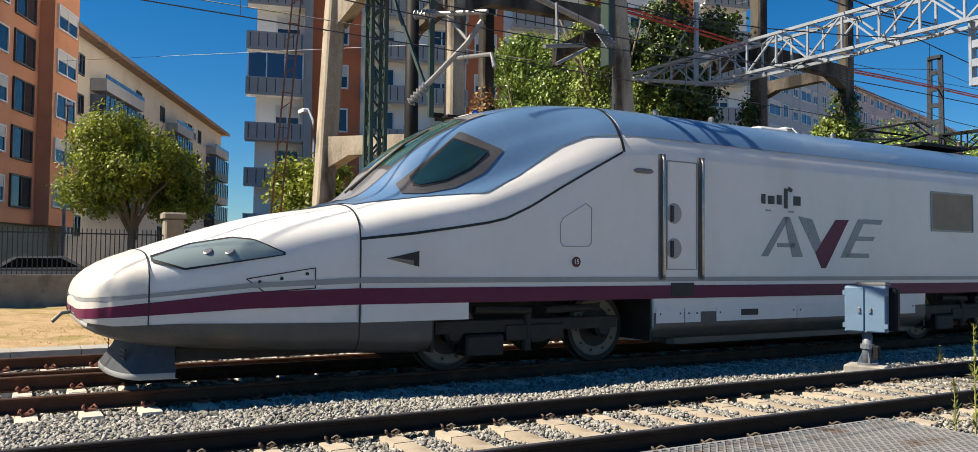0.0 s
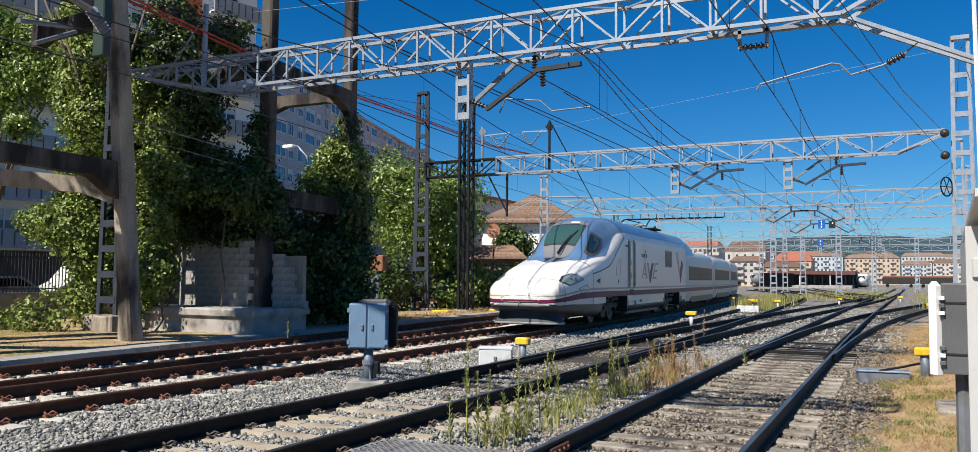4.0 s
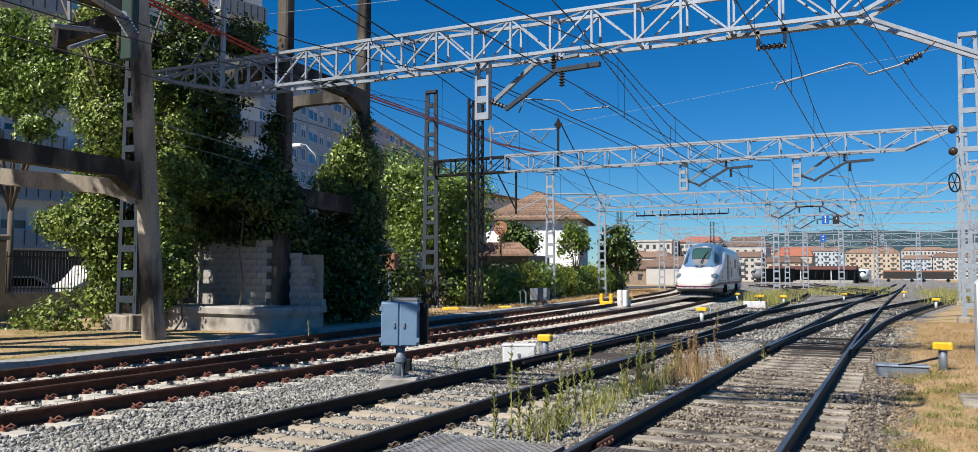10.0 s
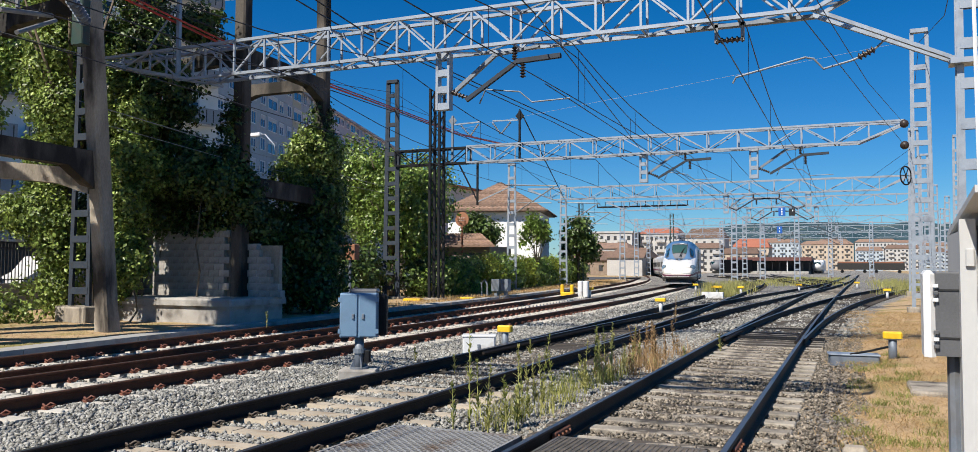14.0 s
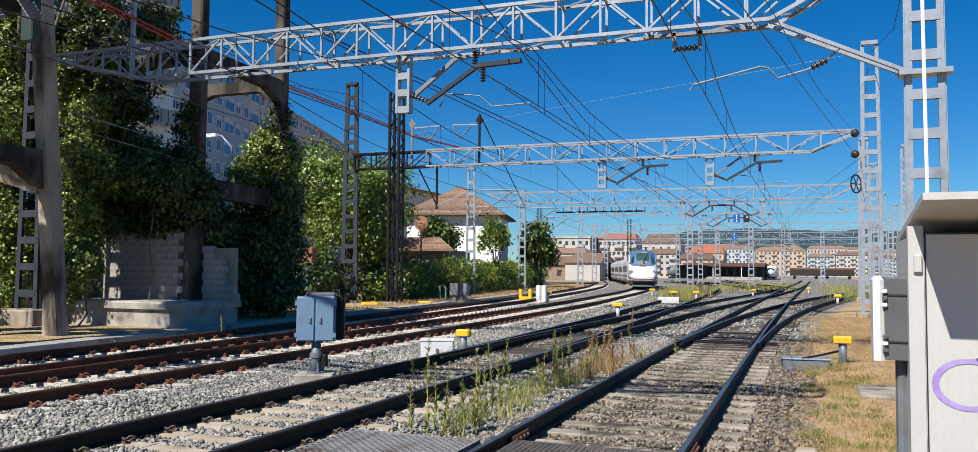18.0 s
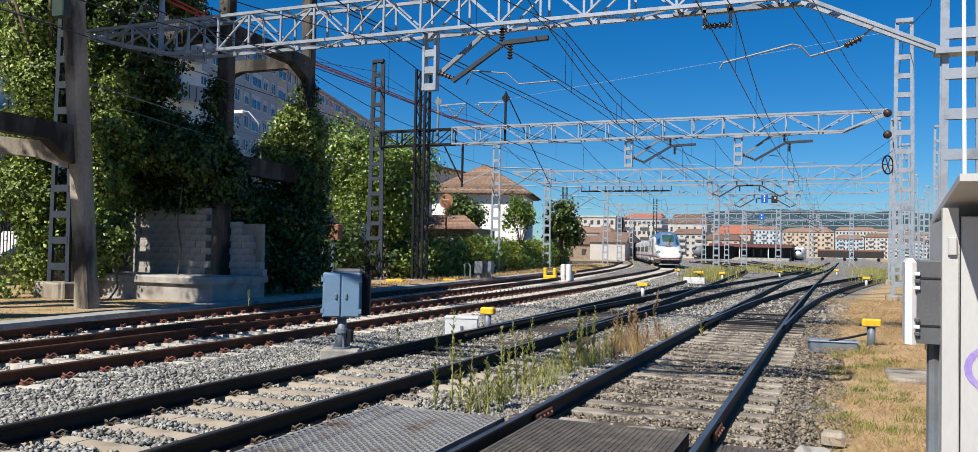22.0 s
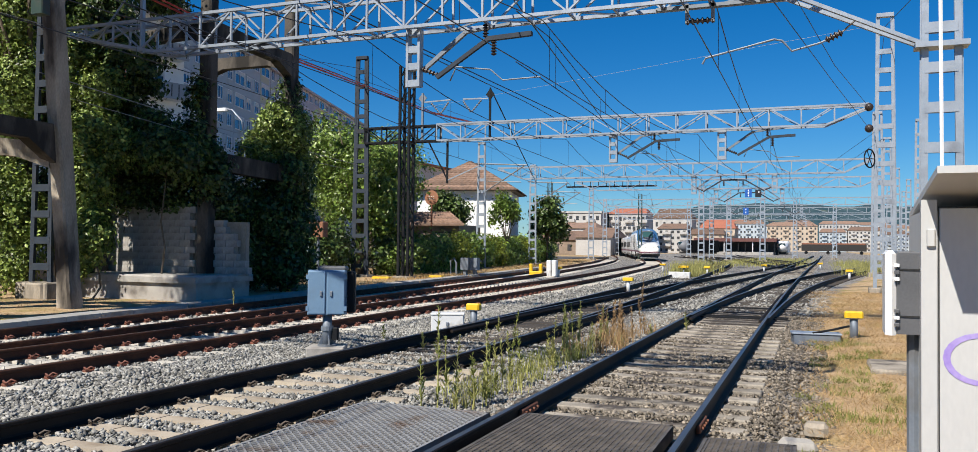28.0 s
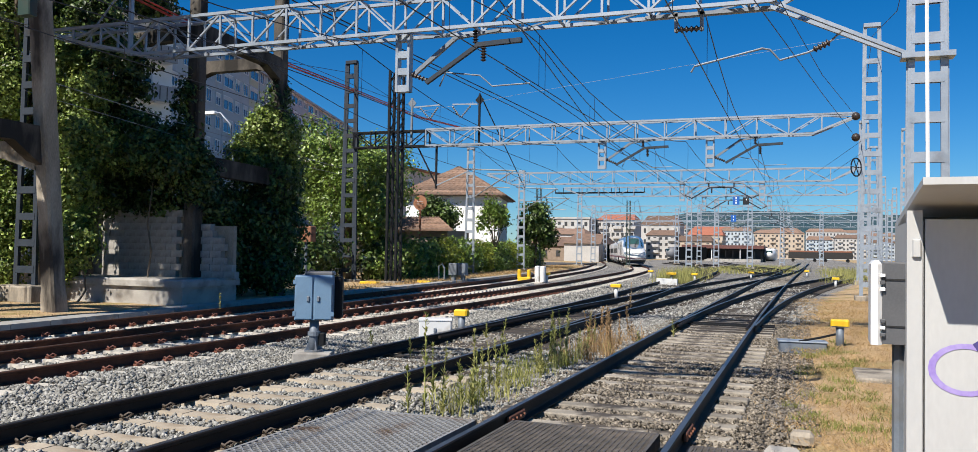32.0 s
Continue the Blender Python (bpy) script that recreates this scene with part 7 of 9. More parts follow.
leafy("ivy", "ivy in a shaded leaf colour hanging over the platform wall", "ivy", [(-17.6, 18.7, 4.3, 0.65, 0.5, 0.65), (-16.8, 18.9, 4.1, 0.5, 0.45, 0.6), (-19.4, 20.2, 4.2, 1.01, 0.85, 0.85), (-17.7, 19.9, 4.1, 1.0, 0.75, 0.85), (-16.7, 19.8, 3.7, 0.55, 0.5, 0.85), (-18.3, 19.9, 2.95, 1.17, 0.47, 0.4), (-17.0, 20.7, 2.9, 0.7, 0.6, 0.5), (-19.8, 19.8, 3.3, 0.76, 0.7, 0.7), (-17.1, 19.75, 4.8, 0.45, 0.4, 0.55), (-17.15, 19.8, 5.9, 0.28, 0.24, 0.8), (-20.4, 20.5, 3.0, 0.5, 0.4, 0.7), (-18.4, 22.6, 2.6, 1.2, 1.0, 1.4)], 34000, 0.12, LEAF_DARK_SHADE, 19, 0.3)
leafy("ivy", "crown of ivy in a sunlit leaf colour on a concrete pillar", "ivy", [(-17.7, 23.7, 4.6, 0.75, 0.7, 0.95), (-17.4, 24.0, 5.6, 0.55, 0.6, 0.75), (-16.9, 24.3, 5.5, 0.6, 0.6, 0.9)], 9500, 0.12, LEAF_SUNLIT, 18, 0.3)
leafy("ivy", "ivy in a shaded leaf colour smothering a pillar to its foot", "ivy", [(-16.9, 24.2, 3.9, 0.75, 0.79, 1.3), (-16.8, 24.4, 1.9, 0.7, 0.7, 1.5), (-17.4, 23.6, 2.5, 1.0, 0.9, 1.2), (-17.7, 23.2, 1.3, 0.64, 0.64, 1.0), (-17.3, 21.8, 1.7, 0.45, 0.6, 1.1), (-17.1, 23.8, 0.9, 0.9, 0.78, 0.8), (-18.9, 24.6, 1.8, 1.0, 0.8, 1.8), (-17.1, 24.3, 6.7, 0.4, 0.4, 0.6)], 26000, 0.125, LEAF_DARK_SHADE, 13, 0.3)
leafy("ivy", "brown withered ivy wrapped round a concrete pillar", "ivy", [(BACK, 12.3, 1.5, 0.42, 0.42, 1.7), (BACK, 12.3, 3.6, 0.40, 0.40, 1.0), (BACK, 12.3, 5.6, 0.36, 0.36, 1.1)], 5000, 0.12, LEAF_BROWN, 14, 0.1)
leafy("shrub", "low weedy green shrub by the fence wall", "shrub", [(-23.0, 16.0, 0.15, 0.7, 0.5, 0.4), (-22.0, 16.0, 0.35, 0.5, 0.4, 0.6), (-21.3, 16.2, 0.6, 0.4, 0.4, 0.7)], 1500, 0.11, LEAF_SUNLIT, 16, 0.4)
# big trees behind the second gantry
for k, (x, y, z, r, rz, n, cnt, mt) in enumerate(((-24.2, 41.0, 5.3, 3.6, 3.4, 16, 13000, LEAF), (-22.6, 38.8, 4.4, 2.6, 3.0, 12, 6500, LEAF), (-26.5, 46.0, 5.6, 3.4, 3.4, 14, 9000, LEAF), (-29.5, 52.0, 5.2, 3.4, 3.2, 12, 7000, LEAF_YELLOW), (-33.5, 62.0, 5.4, 2.6, 2.6, 10, 3500, LEAF_YELLOW))):
    branch_tree("trackside_tree", "full leafy green tree beside the line" if mt is LEAF else "yellow-green leafy tree beside the line", x, y, -0.1, z + rz, r * 0.8, blobs_round(x, y, z, r, rz, n, 30 + k), int(cnt * 1.5), 0.18, mt, 30 + k, 0.2)
branch_tree("feathery_tree", "young feathery tree before the white house", -22.9, 62.0, -0.1, 5.2, 1.3, blobs_round(-22.9, 62.0, 3.9, 1.25, 1.9, 10, 51, 0.30), 1900, 0.26, LEAF, 51, 0.09)
branch_tree("feathery_tree", "dark feathery tree beside the white house", -25.2, 80.0, -0.1, 7.0, 2.0, blobs_round(-25.2, 80.0, 4.2, 2.3, 2.6, 12, 52, 0.4), 4500, 0.30, LEAF_DARK_SHADE, 52, 0.12)
branch_tree("trackside_tree", "round dark green tree by the brick shed", -26.6, 59.5, -0.1, 6.0, 1.6, blobs_round(-26.6, 59.5, 4.1, 1.7, 1.8, 10, 53), 4500, 0.24, LEAF_DARK_SHADE, 53, 0.12)
for k in range(-2, 12):
    y = 47.5 + k * 3.6
    x = kerb_x(min(y, 120)) - 3.8 - 0.02 * (y - 47)
    leafy("hedge", "clipped mixed hedge along the line", "hedge", [(x, y, 0.9, 1.0, 2.1, 1.15), (x - 0.2, y + 0.8, 1.6, 0.9, 1.4, 0.8)], 3000, 0.17, LEAF if k % 3 else LEAF_YELLOW, 60 + k, 0.3)
leafy("undergrowth", "undergrowth in a shaded leaf colour behind the masts", "undergrowth", [(-21.5, 29.0, 0.9, 1.6, 2.6, 1.1), (-22.6, 35.0, 1.2, 1.5, 3.0, 1.3), (-21.8, 41.0, 1.2, 1.3, 2.6, 1.4)], 9000, 0.2, LEAF_DARK_SHADE, 75, 0.35)

# ---- buildings ----
def window_meshes(w, h, frame_mat, glass, blind, tag):
    """A framed window with a mullion; its pane and blind are meshes of their own."""
    f = Geo()
    xs, zs = [-w / 2 - 0.05, -w / 2 + 0.05, -0.04, 0.04, w / 2 - 0.05, w / 2 + 0.05], [-0.05, 0.05, h - 0.05, h + 0.05]
    f.v = [(x, y, z) for y in (-0.10, 0.04) for z in zs for x in xs]
    open_cells = ((1, 1), (3, 1))
    vid = lambda y, i, k: y * 24 + k * 6 + i
    solid_cell = lambda i, k: 0 <= i < 5 and 0 <= k < 3 and (i, k) not in open_cells
    for i in range(5):
        for k in range(3):
            if not solid_cell(i, k):
                continue
            f.f.append((vid(0, i, k), vid(0, i + 1, k), vid(0, i + 1, k + 1), vid(0, i, k + 1)))
            for di, dk, (a, b) in ((-1, 0, ((0, 0), (0, 1))), (1, 0, ((1, 1), (1, 0))), (0, -1, ((1, 0), (0, 0))), (0, 1, ((0, 1), (1, 1)))):
                if not solid_cell(i + di, k + dk):
                    p, q = (i + a[0], k + a[1]), (i + b[0], k + b[1])
                    f.f.append((vid(0, *p), vid(0, *q), vid(1, *q), vid(1, *p)))
    pane = Geo().box(-w / 2, w / 2, -0.03, 0.0, 0.0, h)
    out = [f.mesh("window", frame_mat), pane.mesh("pane", glass), None]
    if blind:
        out[2] = Geo().box(-w / 2 + 0.02, w / 2 - 0.02, -0.07, -0.04, h * (1 - blind), h).mesh("blind", BLIND)
    return out


def facade_windows(parent, meshes, xs, zs, y=0.0, rng=None, drop=0.0):
    for z in zs:
        for x in xs:
            if rng and rng.random() < drop:
                continue
            wn = part("window", meshes[0], None, parent, m=pose(x, y, z))
            part("pane", meshes[1], None, wn)
            if meshes[2] is not None and (rng is None or rng.random() < 0.75):
                part("blind", meshes[2], None, wn)


def shell(parent, x0, x1, depth, z0, z1, mat, roof=None, eave=0.0):
    part("wall", Geo().box(x0, x1, 0, depth, z0, z1), mat, parent)
    part("roof", Geo().box(x0 - eave, x1 + eave, -eave, depth + eave, z1, z1 + 0.35), roof or mat, parent)


rng = random.Random(21)
W_ORANGE = window_meshes(3.1, 1.5, FRAME_WHITE, WINDOW_GLASS, 0.45, "orange")
W_DARK = window_meshes(2.7, 1.9, FRAME_DARK, WINDOW_GLASS, 0, "dark")
W_SMALL = window_meshes(1.3, 1.4, FRAME_WHITE, WINDOW_GLASS, 0.4, "small")

# orange block: local x runs along its street front, which faces the camera's side
orange = thing("apartment_building", "orange-rendered apartment block with rows of wide windows", "building", pose(-62.5, 3.1, 0, 0, 0, 156), group="street buildings")
shell(orange, -24, 0.2, 12, 3.4, 23.0, BRICK_ORANGE)
part("ground_floor", Geo().box(-24, -0.2, 0.4, 12, -0.3, 3.4), SHOP_DARK, orange, "dark shopfronts")
part("bay", Geo().box(-3.9, 0.2, -0.9, 0.2, 3.4, 23.0), BRICK_ORANGE, orange)
facade_windows(orange, W_ORANGE, (-1.9,), [4.6 + 2.9 * k for k in range(6)], -0.92, rng)
facade_windows(orange, W_DARK, (-6.0,), [4.4 + 2.9 * k for k in range(6)], -0.02)
facade_windows(orange, W_ORANGE, (-9.8, -13.6, -18.0), [4.6 + 2.9 * k for k in range(6)], -0.02, rng)

# beige block farther along the street, with blue glazed galleries
beige = thing("apartment_building", "beige apartment block with blue glazed galleries and overhanging eaves", "building", pose(-62.9, 3.4, 0, 0, 0, 156), group="street buildings")
shell(beige, 0.3, 50.5, 12, -0.3, 17.2, RENDER_BEIGE, TILE_ROOF, 0.9)
W_BEIGE = window_meshes(1.2, 1.4, FRAME_DARK, WINDOW_GLASS, 0, "beige")
facade_windows(beige, W_BEIGE, (2.2, 15.8, 23.2, 34.0, 38.5), [2.9 + 2.9 * k for k in range(5)], -0.02)
facade_windows(beige, W_SMALL, (1.0, 32.0, 36.2), [2.9 + 2.9 * k for k in range(5)], -0.02, rng)
for x0, x1 in ((4.2, 13.5), (24.5, 30.5), (42.0, 49.5)):
    for k in range(1, 5):
        z = 2.3 + 2.9 * k
        gal = part("gallery", Geo().box(x0, x1, -1.2, 0.0, z - 0.15, z + 0.75), FRAME_DARK if k % 2 else BALCONY_GREY, beige, "projecting glazed gallery")
        if k < 4:
            part("gallery_glass", Geo().box(x0 + 0.05, x1 - 0.05, -1.15, -0.05, z + 0.75, z + 2.45), WINDOW_BLUE, gal)
            n = int((x1 - x0) / 0.95)
            for i in range(n + 1):
                x = x0 + (x1 - x0) * i / n
                part("gallery_post", Geo().box(x - 0.05, x + 0.05, -1.2, -1.1, z + 0.7, z + 2.5), FRAME_DARK, gal)
        else:
            part("gallery_rail", Geo().box(x0, x1, -1.2, -1.12, z + 0.75, z + 1.05), WINDOW_BLUE, gal)
for x in (3, 20, 40):
    part("chimney", Geo().block(x, x + 0.8, 2.0, 2.9, 17.4, 18.8, 0.05), RENDER_BEIGE, beige)

# white tower with grey balconies and red-orange strips, facing the railway
tower = thing("apartment_tower", "white and red-orange apartment tower with grey balconies", "building", pose(-52.7, 13.7, 0, 0, 0, 75), group="street buildings")
shell(tower, 0.0, 36, 12, 3.0, 29.5, RENDER_WHITE)
part("ground_floor", Geo().box(0.3, 36, 0.6, 12, -0.3, 3.0), SHOP_DARK, tower, "dark ground-floor shops")
for x0, x1 in ((3.5, 6.7), (14.0, 16.6), (28.6, 31.4)):
    part("red_strip", Geo().box(x0, x1, -0.12, 0.2, 3.0, 29.5), BRICK_RED, tower, "red-orange tiled strip")
part("grey_pier", Geo().box(3.0, 3.5, -1.0, 0.2, 3.0, 29.5), BALCONY_GREY, tower)
W_TOWER = window_meshes(1.5, 1.5, FRAME_WHITE, WINDOW_GLASS, 0.5, "tower")
for k in range(9):
    z = 3.3 + 2.9 * k
    for x0, x1 in ((-0.6, 3.0), (6.9, 10.2), (10.5, 13.8), (17.0, 21.5), (22.0, 25.2), (31.8, 35.6)):
        bal = part("balcony", Geo().box(x0, x1, -1.15, 0.0, z - 0.16, z), RENDER_WHITE, tower)
        part("balcony_front", Geo().box(x0 - 0.03, x1 + 0.03, -1.22, -1.12, z - 0.2, z + 0.95), BALCONY_GREY, bal, "grey balcony front")
        n = 7
        for i in range(n):
            x = x0 + 0.2 + (x1 - x0 - 0.4) * i / (n - 1)
            part("balcony_slat", Geo().box(x - 0.03, x + 0.03, -1.25, -1.22, z - 0.05, z + 0.85), FRAME_DARK, bal)
        if k in (3, 5) and x0 < 0:
            part("balcony_glazing", Geo().box(x0 + 0.1, x1 - 0.05, -1.15, -1.08, z + 0.95, z + 2.5), WINDOW_BLUE, bal)
            for i in range(4):
                x = x0 + 0.1 + (x1 - x0 - 0.2) * i / 3
                part("glazing_bar", Geo().box(x - 0.04, x + 0.04, -1.18, -1.06, z + 0.95, z + 2.55), FRAME_WHITE, bal)
    facade_windows(tower, W_TOWER, (2.0, 8.2, 12.2, 19.0, 23.6, 27.0, 33.6), [z + 0.75], -0.02, rng)
    facade_windows(tower, W_TOWER, (5.1, 15.3, 30.0), [z + 0.75], -0.14, rng)

# long grey block behind the trees
grey = thing("apartment_building", "long grey rendered apartment block with rows of windows", "building", pose(-62.1, 64.6, 0, 0, 0, 106.7), group="street buildings")
shell(grey, 0, 92, 13, -0.3, 26.2, RENDER_GREY, RENDER_GREY, 0.5)
W_GREY = window_meshes(1.4, 1.5, FRAME_WHITE, WINDOW_BLUE, 0.35, "grey")
W_BAY = window_meshes(3.0, 1.7, FRAME_WHITE, WINDOW_BLUE, 0.3, "bay")
for k in range(2, 9):
    z = 1.6 + 2.9 * k
    facade_windows(grey, W_GREY, [1.6 + 9.2 * i for i in range(10)] + [7.9 + 9.2 * i for i in range(9)], [z], -0.02, rng)
    facade_windows(grey, W_BAY, [4.8 + 9.2 * i for i in range(10)], [z - 0.1], -0.04, rng)
for i in range(10):
    part("panel", Geo().box(3.1 + 9.2 * i, 6.5 + 9.2 * i, -0.03, 0.02, 1.0, 26.0), RENDER_LIME if i % 3 == 0 else RENDER_GREY, grey)
for k in range(10):
    part("string_course", Geo().box(0, 92, -0.07, 0.02, 0.4 + 2.9 * k, 0.55 + 2.9 * k), RENDER_GREY, grey)

rosy = thing("apartment_building", "pale pink apartment block with a red tiled roof", "building", pose(-60.0, 98.0, 0, 0, 0, 90), group="street buildings")
shell(rosy, 0, 52, 12, -0.3, 14.6, RENDER_ROSE, TILE_RED, 0.7)
for k in range(4):
    facade_windows(rosy, W_GREY, [3.0 + 4.2 * i for i in range(12)], [2.2 + 3.1 * k], -0.02, rng)

# white house with a hipped tile roof
def hip_roof(parent, x0, x1, y0, y1, z0, z1, mat, rows=14):
    """Four sloping planes laid with courses of tiles, each course proud of the one above."""
    cx0, cx1, cy = x0 + (y1 - y0) / 2, x1 - (y1 - y0) / 2, (y0 + y1) / 2
    base = [(x0, y0), (x1, y0), (x1, y1), (x0, y1)]
    ridge = [(cx0, cy), (cx1, cy), (cx1, cy), (cx0, cy)]
    for s in range(4):
        a, b = base[s], base[(s + 1) % 4]
        c, d = ridge[s], ridge[(s + 1) % 4]
        for k in range(rows):
            t0, t1 = k / rows, (k + 1) / rows + 0.01
            p = [a[i] + (c[i] - a[i]) * t0 for i in (0, 1)]
            q = [b[i] + (d[i] - b[i]) * t0 for i in (0, 1)]
            r = [b[i] + (d[i] - b[i]) * min(t1, 1) for i in (0, 1)]
            u = [a[i] + (c[i] - a[i]) * min(t1, 1) for i in (0, 1)]
            g = Geo()
            n = max(2, int(math.dist(p, q) / 0.45))
            row0, row1 = [], []
            for i in range(n * 2 + 1):
                f = i / (n * 2)
                wv = 0.05 * (i % 2)
                row0.append((p[0] + (q[0] - p[0]) * f, p[1] + (q[1] - p[1]) * f, z0 + (z1 - z0) * t0 + 0.06 + wv))
                row1.append((u[0] + (r[0] - u[0]) * f, u[1] + (r[1] - u[1]) * f, z0 + (z1 - z0) * min(t1, 1) + 0.0 + wv))
            g.grid([[(x, y, z - 0.09) for x, y, z in row0], row0, row1])
            part("tile_course", g, mat, parent)


house = thing("house", "white rendered house with a hipped clay tile roof", "house", pose(-27.2, 74.5, -0.1, 0, 0, 14))
part("wall", Geo().box(-9.0, 0, 0, 9.0, -0.2, 6.9), RENDER_WHITE, house)
hip_roof(house, -9.9, 0.8, -0.8, 9.8, 6.95, 10.2, TILE_ROOF)
part("eaves_board", Geo().box(-9.7, 0.6, -0.6, 9.6, 6.88, 6.97), BRICK_SHED, house)
W_HOUSE = window_meshes(0.8, 1.4, FRAME_DARK, WINDOW_GLASS, 0, "house")
for yy in (1.6, 3.9, 6.2):
    for z in (1.2, 4.4):
        w = part("window", W_HOUSE[0], None, house, m=pose(0.02, yy, z, 0, 0, 90))
        part("pane", W_HOUSE[1], None, w)
# small brick shed with a broken tile roof, and a rusty disc on a post
shed = thing("brick_shed", "small old brick shed with a sagging tile roof", "shed", pose(-23.3, 53.5, 0.0))
part("wall", Geo().box(-4.2, 0, 0, 4, -0.2, 3.0), BRICK_SHED, shed)
part("vent", Geo().box(-1.9, -0.6, -0.02, 0.1, 2.35, 2.5), SHOP_DARK, shed)
for k in range(9):
    g = Geo()
    za, zb = 2.98 + k * 0.115, 2.98 + (k + 1) * 0.115
    ya, yb = -0.5 + k * 0.32, -0.5 + (k + 1) * 0.32
    wide = lambda i, n: -4.8 + i * (5.4 - 0.27 * n) / 27
    rows = [[(wide(i, k), ya, za - 0.05) for i in range(28)], [(wide(i, k), ya, za + 0.05 + 0.05 * (i % 2)) for i in range(28)], [(wide(i, k + 1), yb + 0.03, zb + 0.05 * (i % 2)) for i in range(28)]]
    part("tile_course", g.grid(rows), TILE_ROOF, shed)
disc = thing("disc_sign", "rusty round sign back on a dark post", "sign", pose(-22.15, 46.6, 0))
part("post", Geo().tube([(0, 0, -0.2), (0, 0, 4.6)], 0.06, 8), RUST_STEEL, disc)
part("disc", Geo().lathe((0, -0.06, 4.5), (0, -0.02, 4.5), [(0, 0.46), (1, 0.46)], 28), RUST_SIGN, disc)
for i in (-1, 0, 1):
    for j in (0, 1):
        part("disc_mark", Geo().lathe((i * 0.14, -0.08, 4.42 + j * 0.16), (i * 0.14, -0.061, 4.42 + j * 0.16), [(0, 0.035), (1, 0.035)], 8), BLIND, disc)

# far white houses, depot, station canopy and town
def far_block(x, y, w, d, h, wall, roof, storeys, bays, label, rise=1.6, gable=True):
    t = thing("far_building", label, "building", pose(x, y, -0.2), group="buildings beyond the station")
    part("wall", Geo().box(0, w, 0, d, 0, h), wall, t)
    g = Geo()
    if gable:
        g.add([(-0.4, -0.4, h), (w + 0.4, -0.4, h), (w + 0.4, d + 0.4, h), (-0.4, d + 0.4, h), (-0.4 + w * 0.12, d / 2, h + rise), (w + 0.4 - w * 0.12, d / 2, h + rise)], [(0, 1, 5, 4), (1, 2, 5), (2, 3, 4, 5), (3, 0, 4), (3, 2, 1, 0)])
    else:
        g.box(-0.3, w + 0.3, -0.3, d + 0.3, h, h + 0.5)
    part("roof", g, roof, t)
    if storeys:
        sh = h / storeys
        pane = Geo().box(-0.42, 0.42, -0.06, 0.02, 0, sh * 0.42).mesh("window", SHOP_DARK)
        bal = Geo().box(-1.3, 1.3, -0.9, 0, -0.1, 0.75).mesh("balcony", wall)
        for k in range(storeys):
            for i in range(bays):
                xx = w * (i + 0.5) / bays
                part("window", pane, None, t, m=pose(xx, 0, sh * (k + 0.28)))
                if k and i % 3 == 1:
                    part("balcony", bal, None, t, m=pose(xx, 0, sh * (k + 0.12)))
    return t


far_block(-57, 176, 9.6, 10, 3.6, RENDER_ROSE, TILE_ROOF, 1, 4, "low pink house with a brown tiled roof beyond the curve")
far_block(-66, 200, 15.5, 12, 6.2, TOWN_WHITE, TILE_ROOF, 2, 6, "white house with a brown tiled roof beyond the curve")
far_block(-70, 236, 12, 12, 11.5, TOWN_WHITE, TOWN_WHITE, 4, 6, "white flat-roofed block on the rise beyond the curve", gable=False)
far_block(-57.5, 244, 11, 12, 11.5, TOWN_WHITE, TILE_RED, 4, 8, "wide white block with a red roof on the rise", 2.0)
far_block(-46, 262, 9, 12, 7.5, TOWN_WHITE, TILE_ROOF, 4, 5, "white block with a brown roof behind the depot", 1.8)
far_block(-37, 262, 11, 12, 5.8, TOWN_BEIGE, TILE_ROOF, 3, 5, "beige block with a brown roof behind the depot", 1.8)
far_block(-41.6, 150, 6.6, 14, 3.4, TOWN_WHITE, TILE_ROOF, 0, 0, "white depot shed with a brown roof by the line", 2.0)
far_block(-50.5, 163, 8.0, 14, 3.0, BRICK_SHED, TILE_ROOF, 1, 3, "low brown-roofed store by the line", 1.3)
far_block(-60, 330, 15, 14, 13.0, TOWN_WHITE, TILE_ROOF, 3, 5, "white gabled block beyond the yard", 4.0)
far_block(-44, 345, 14, 14, 9.5, TOWN_BEIGE, TILE_RED, 3, 5, "beige block with a red roof beyond the yard", 3.0)
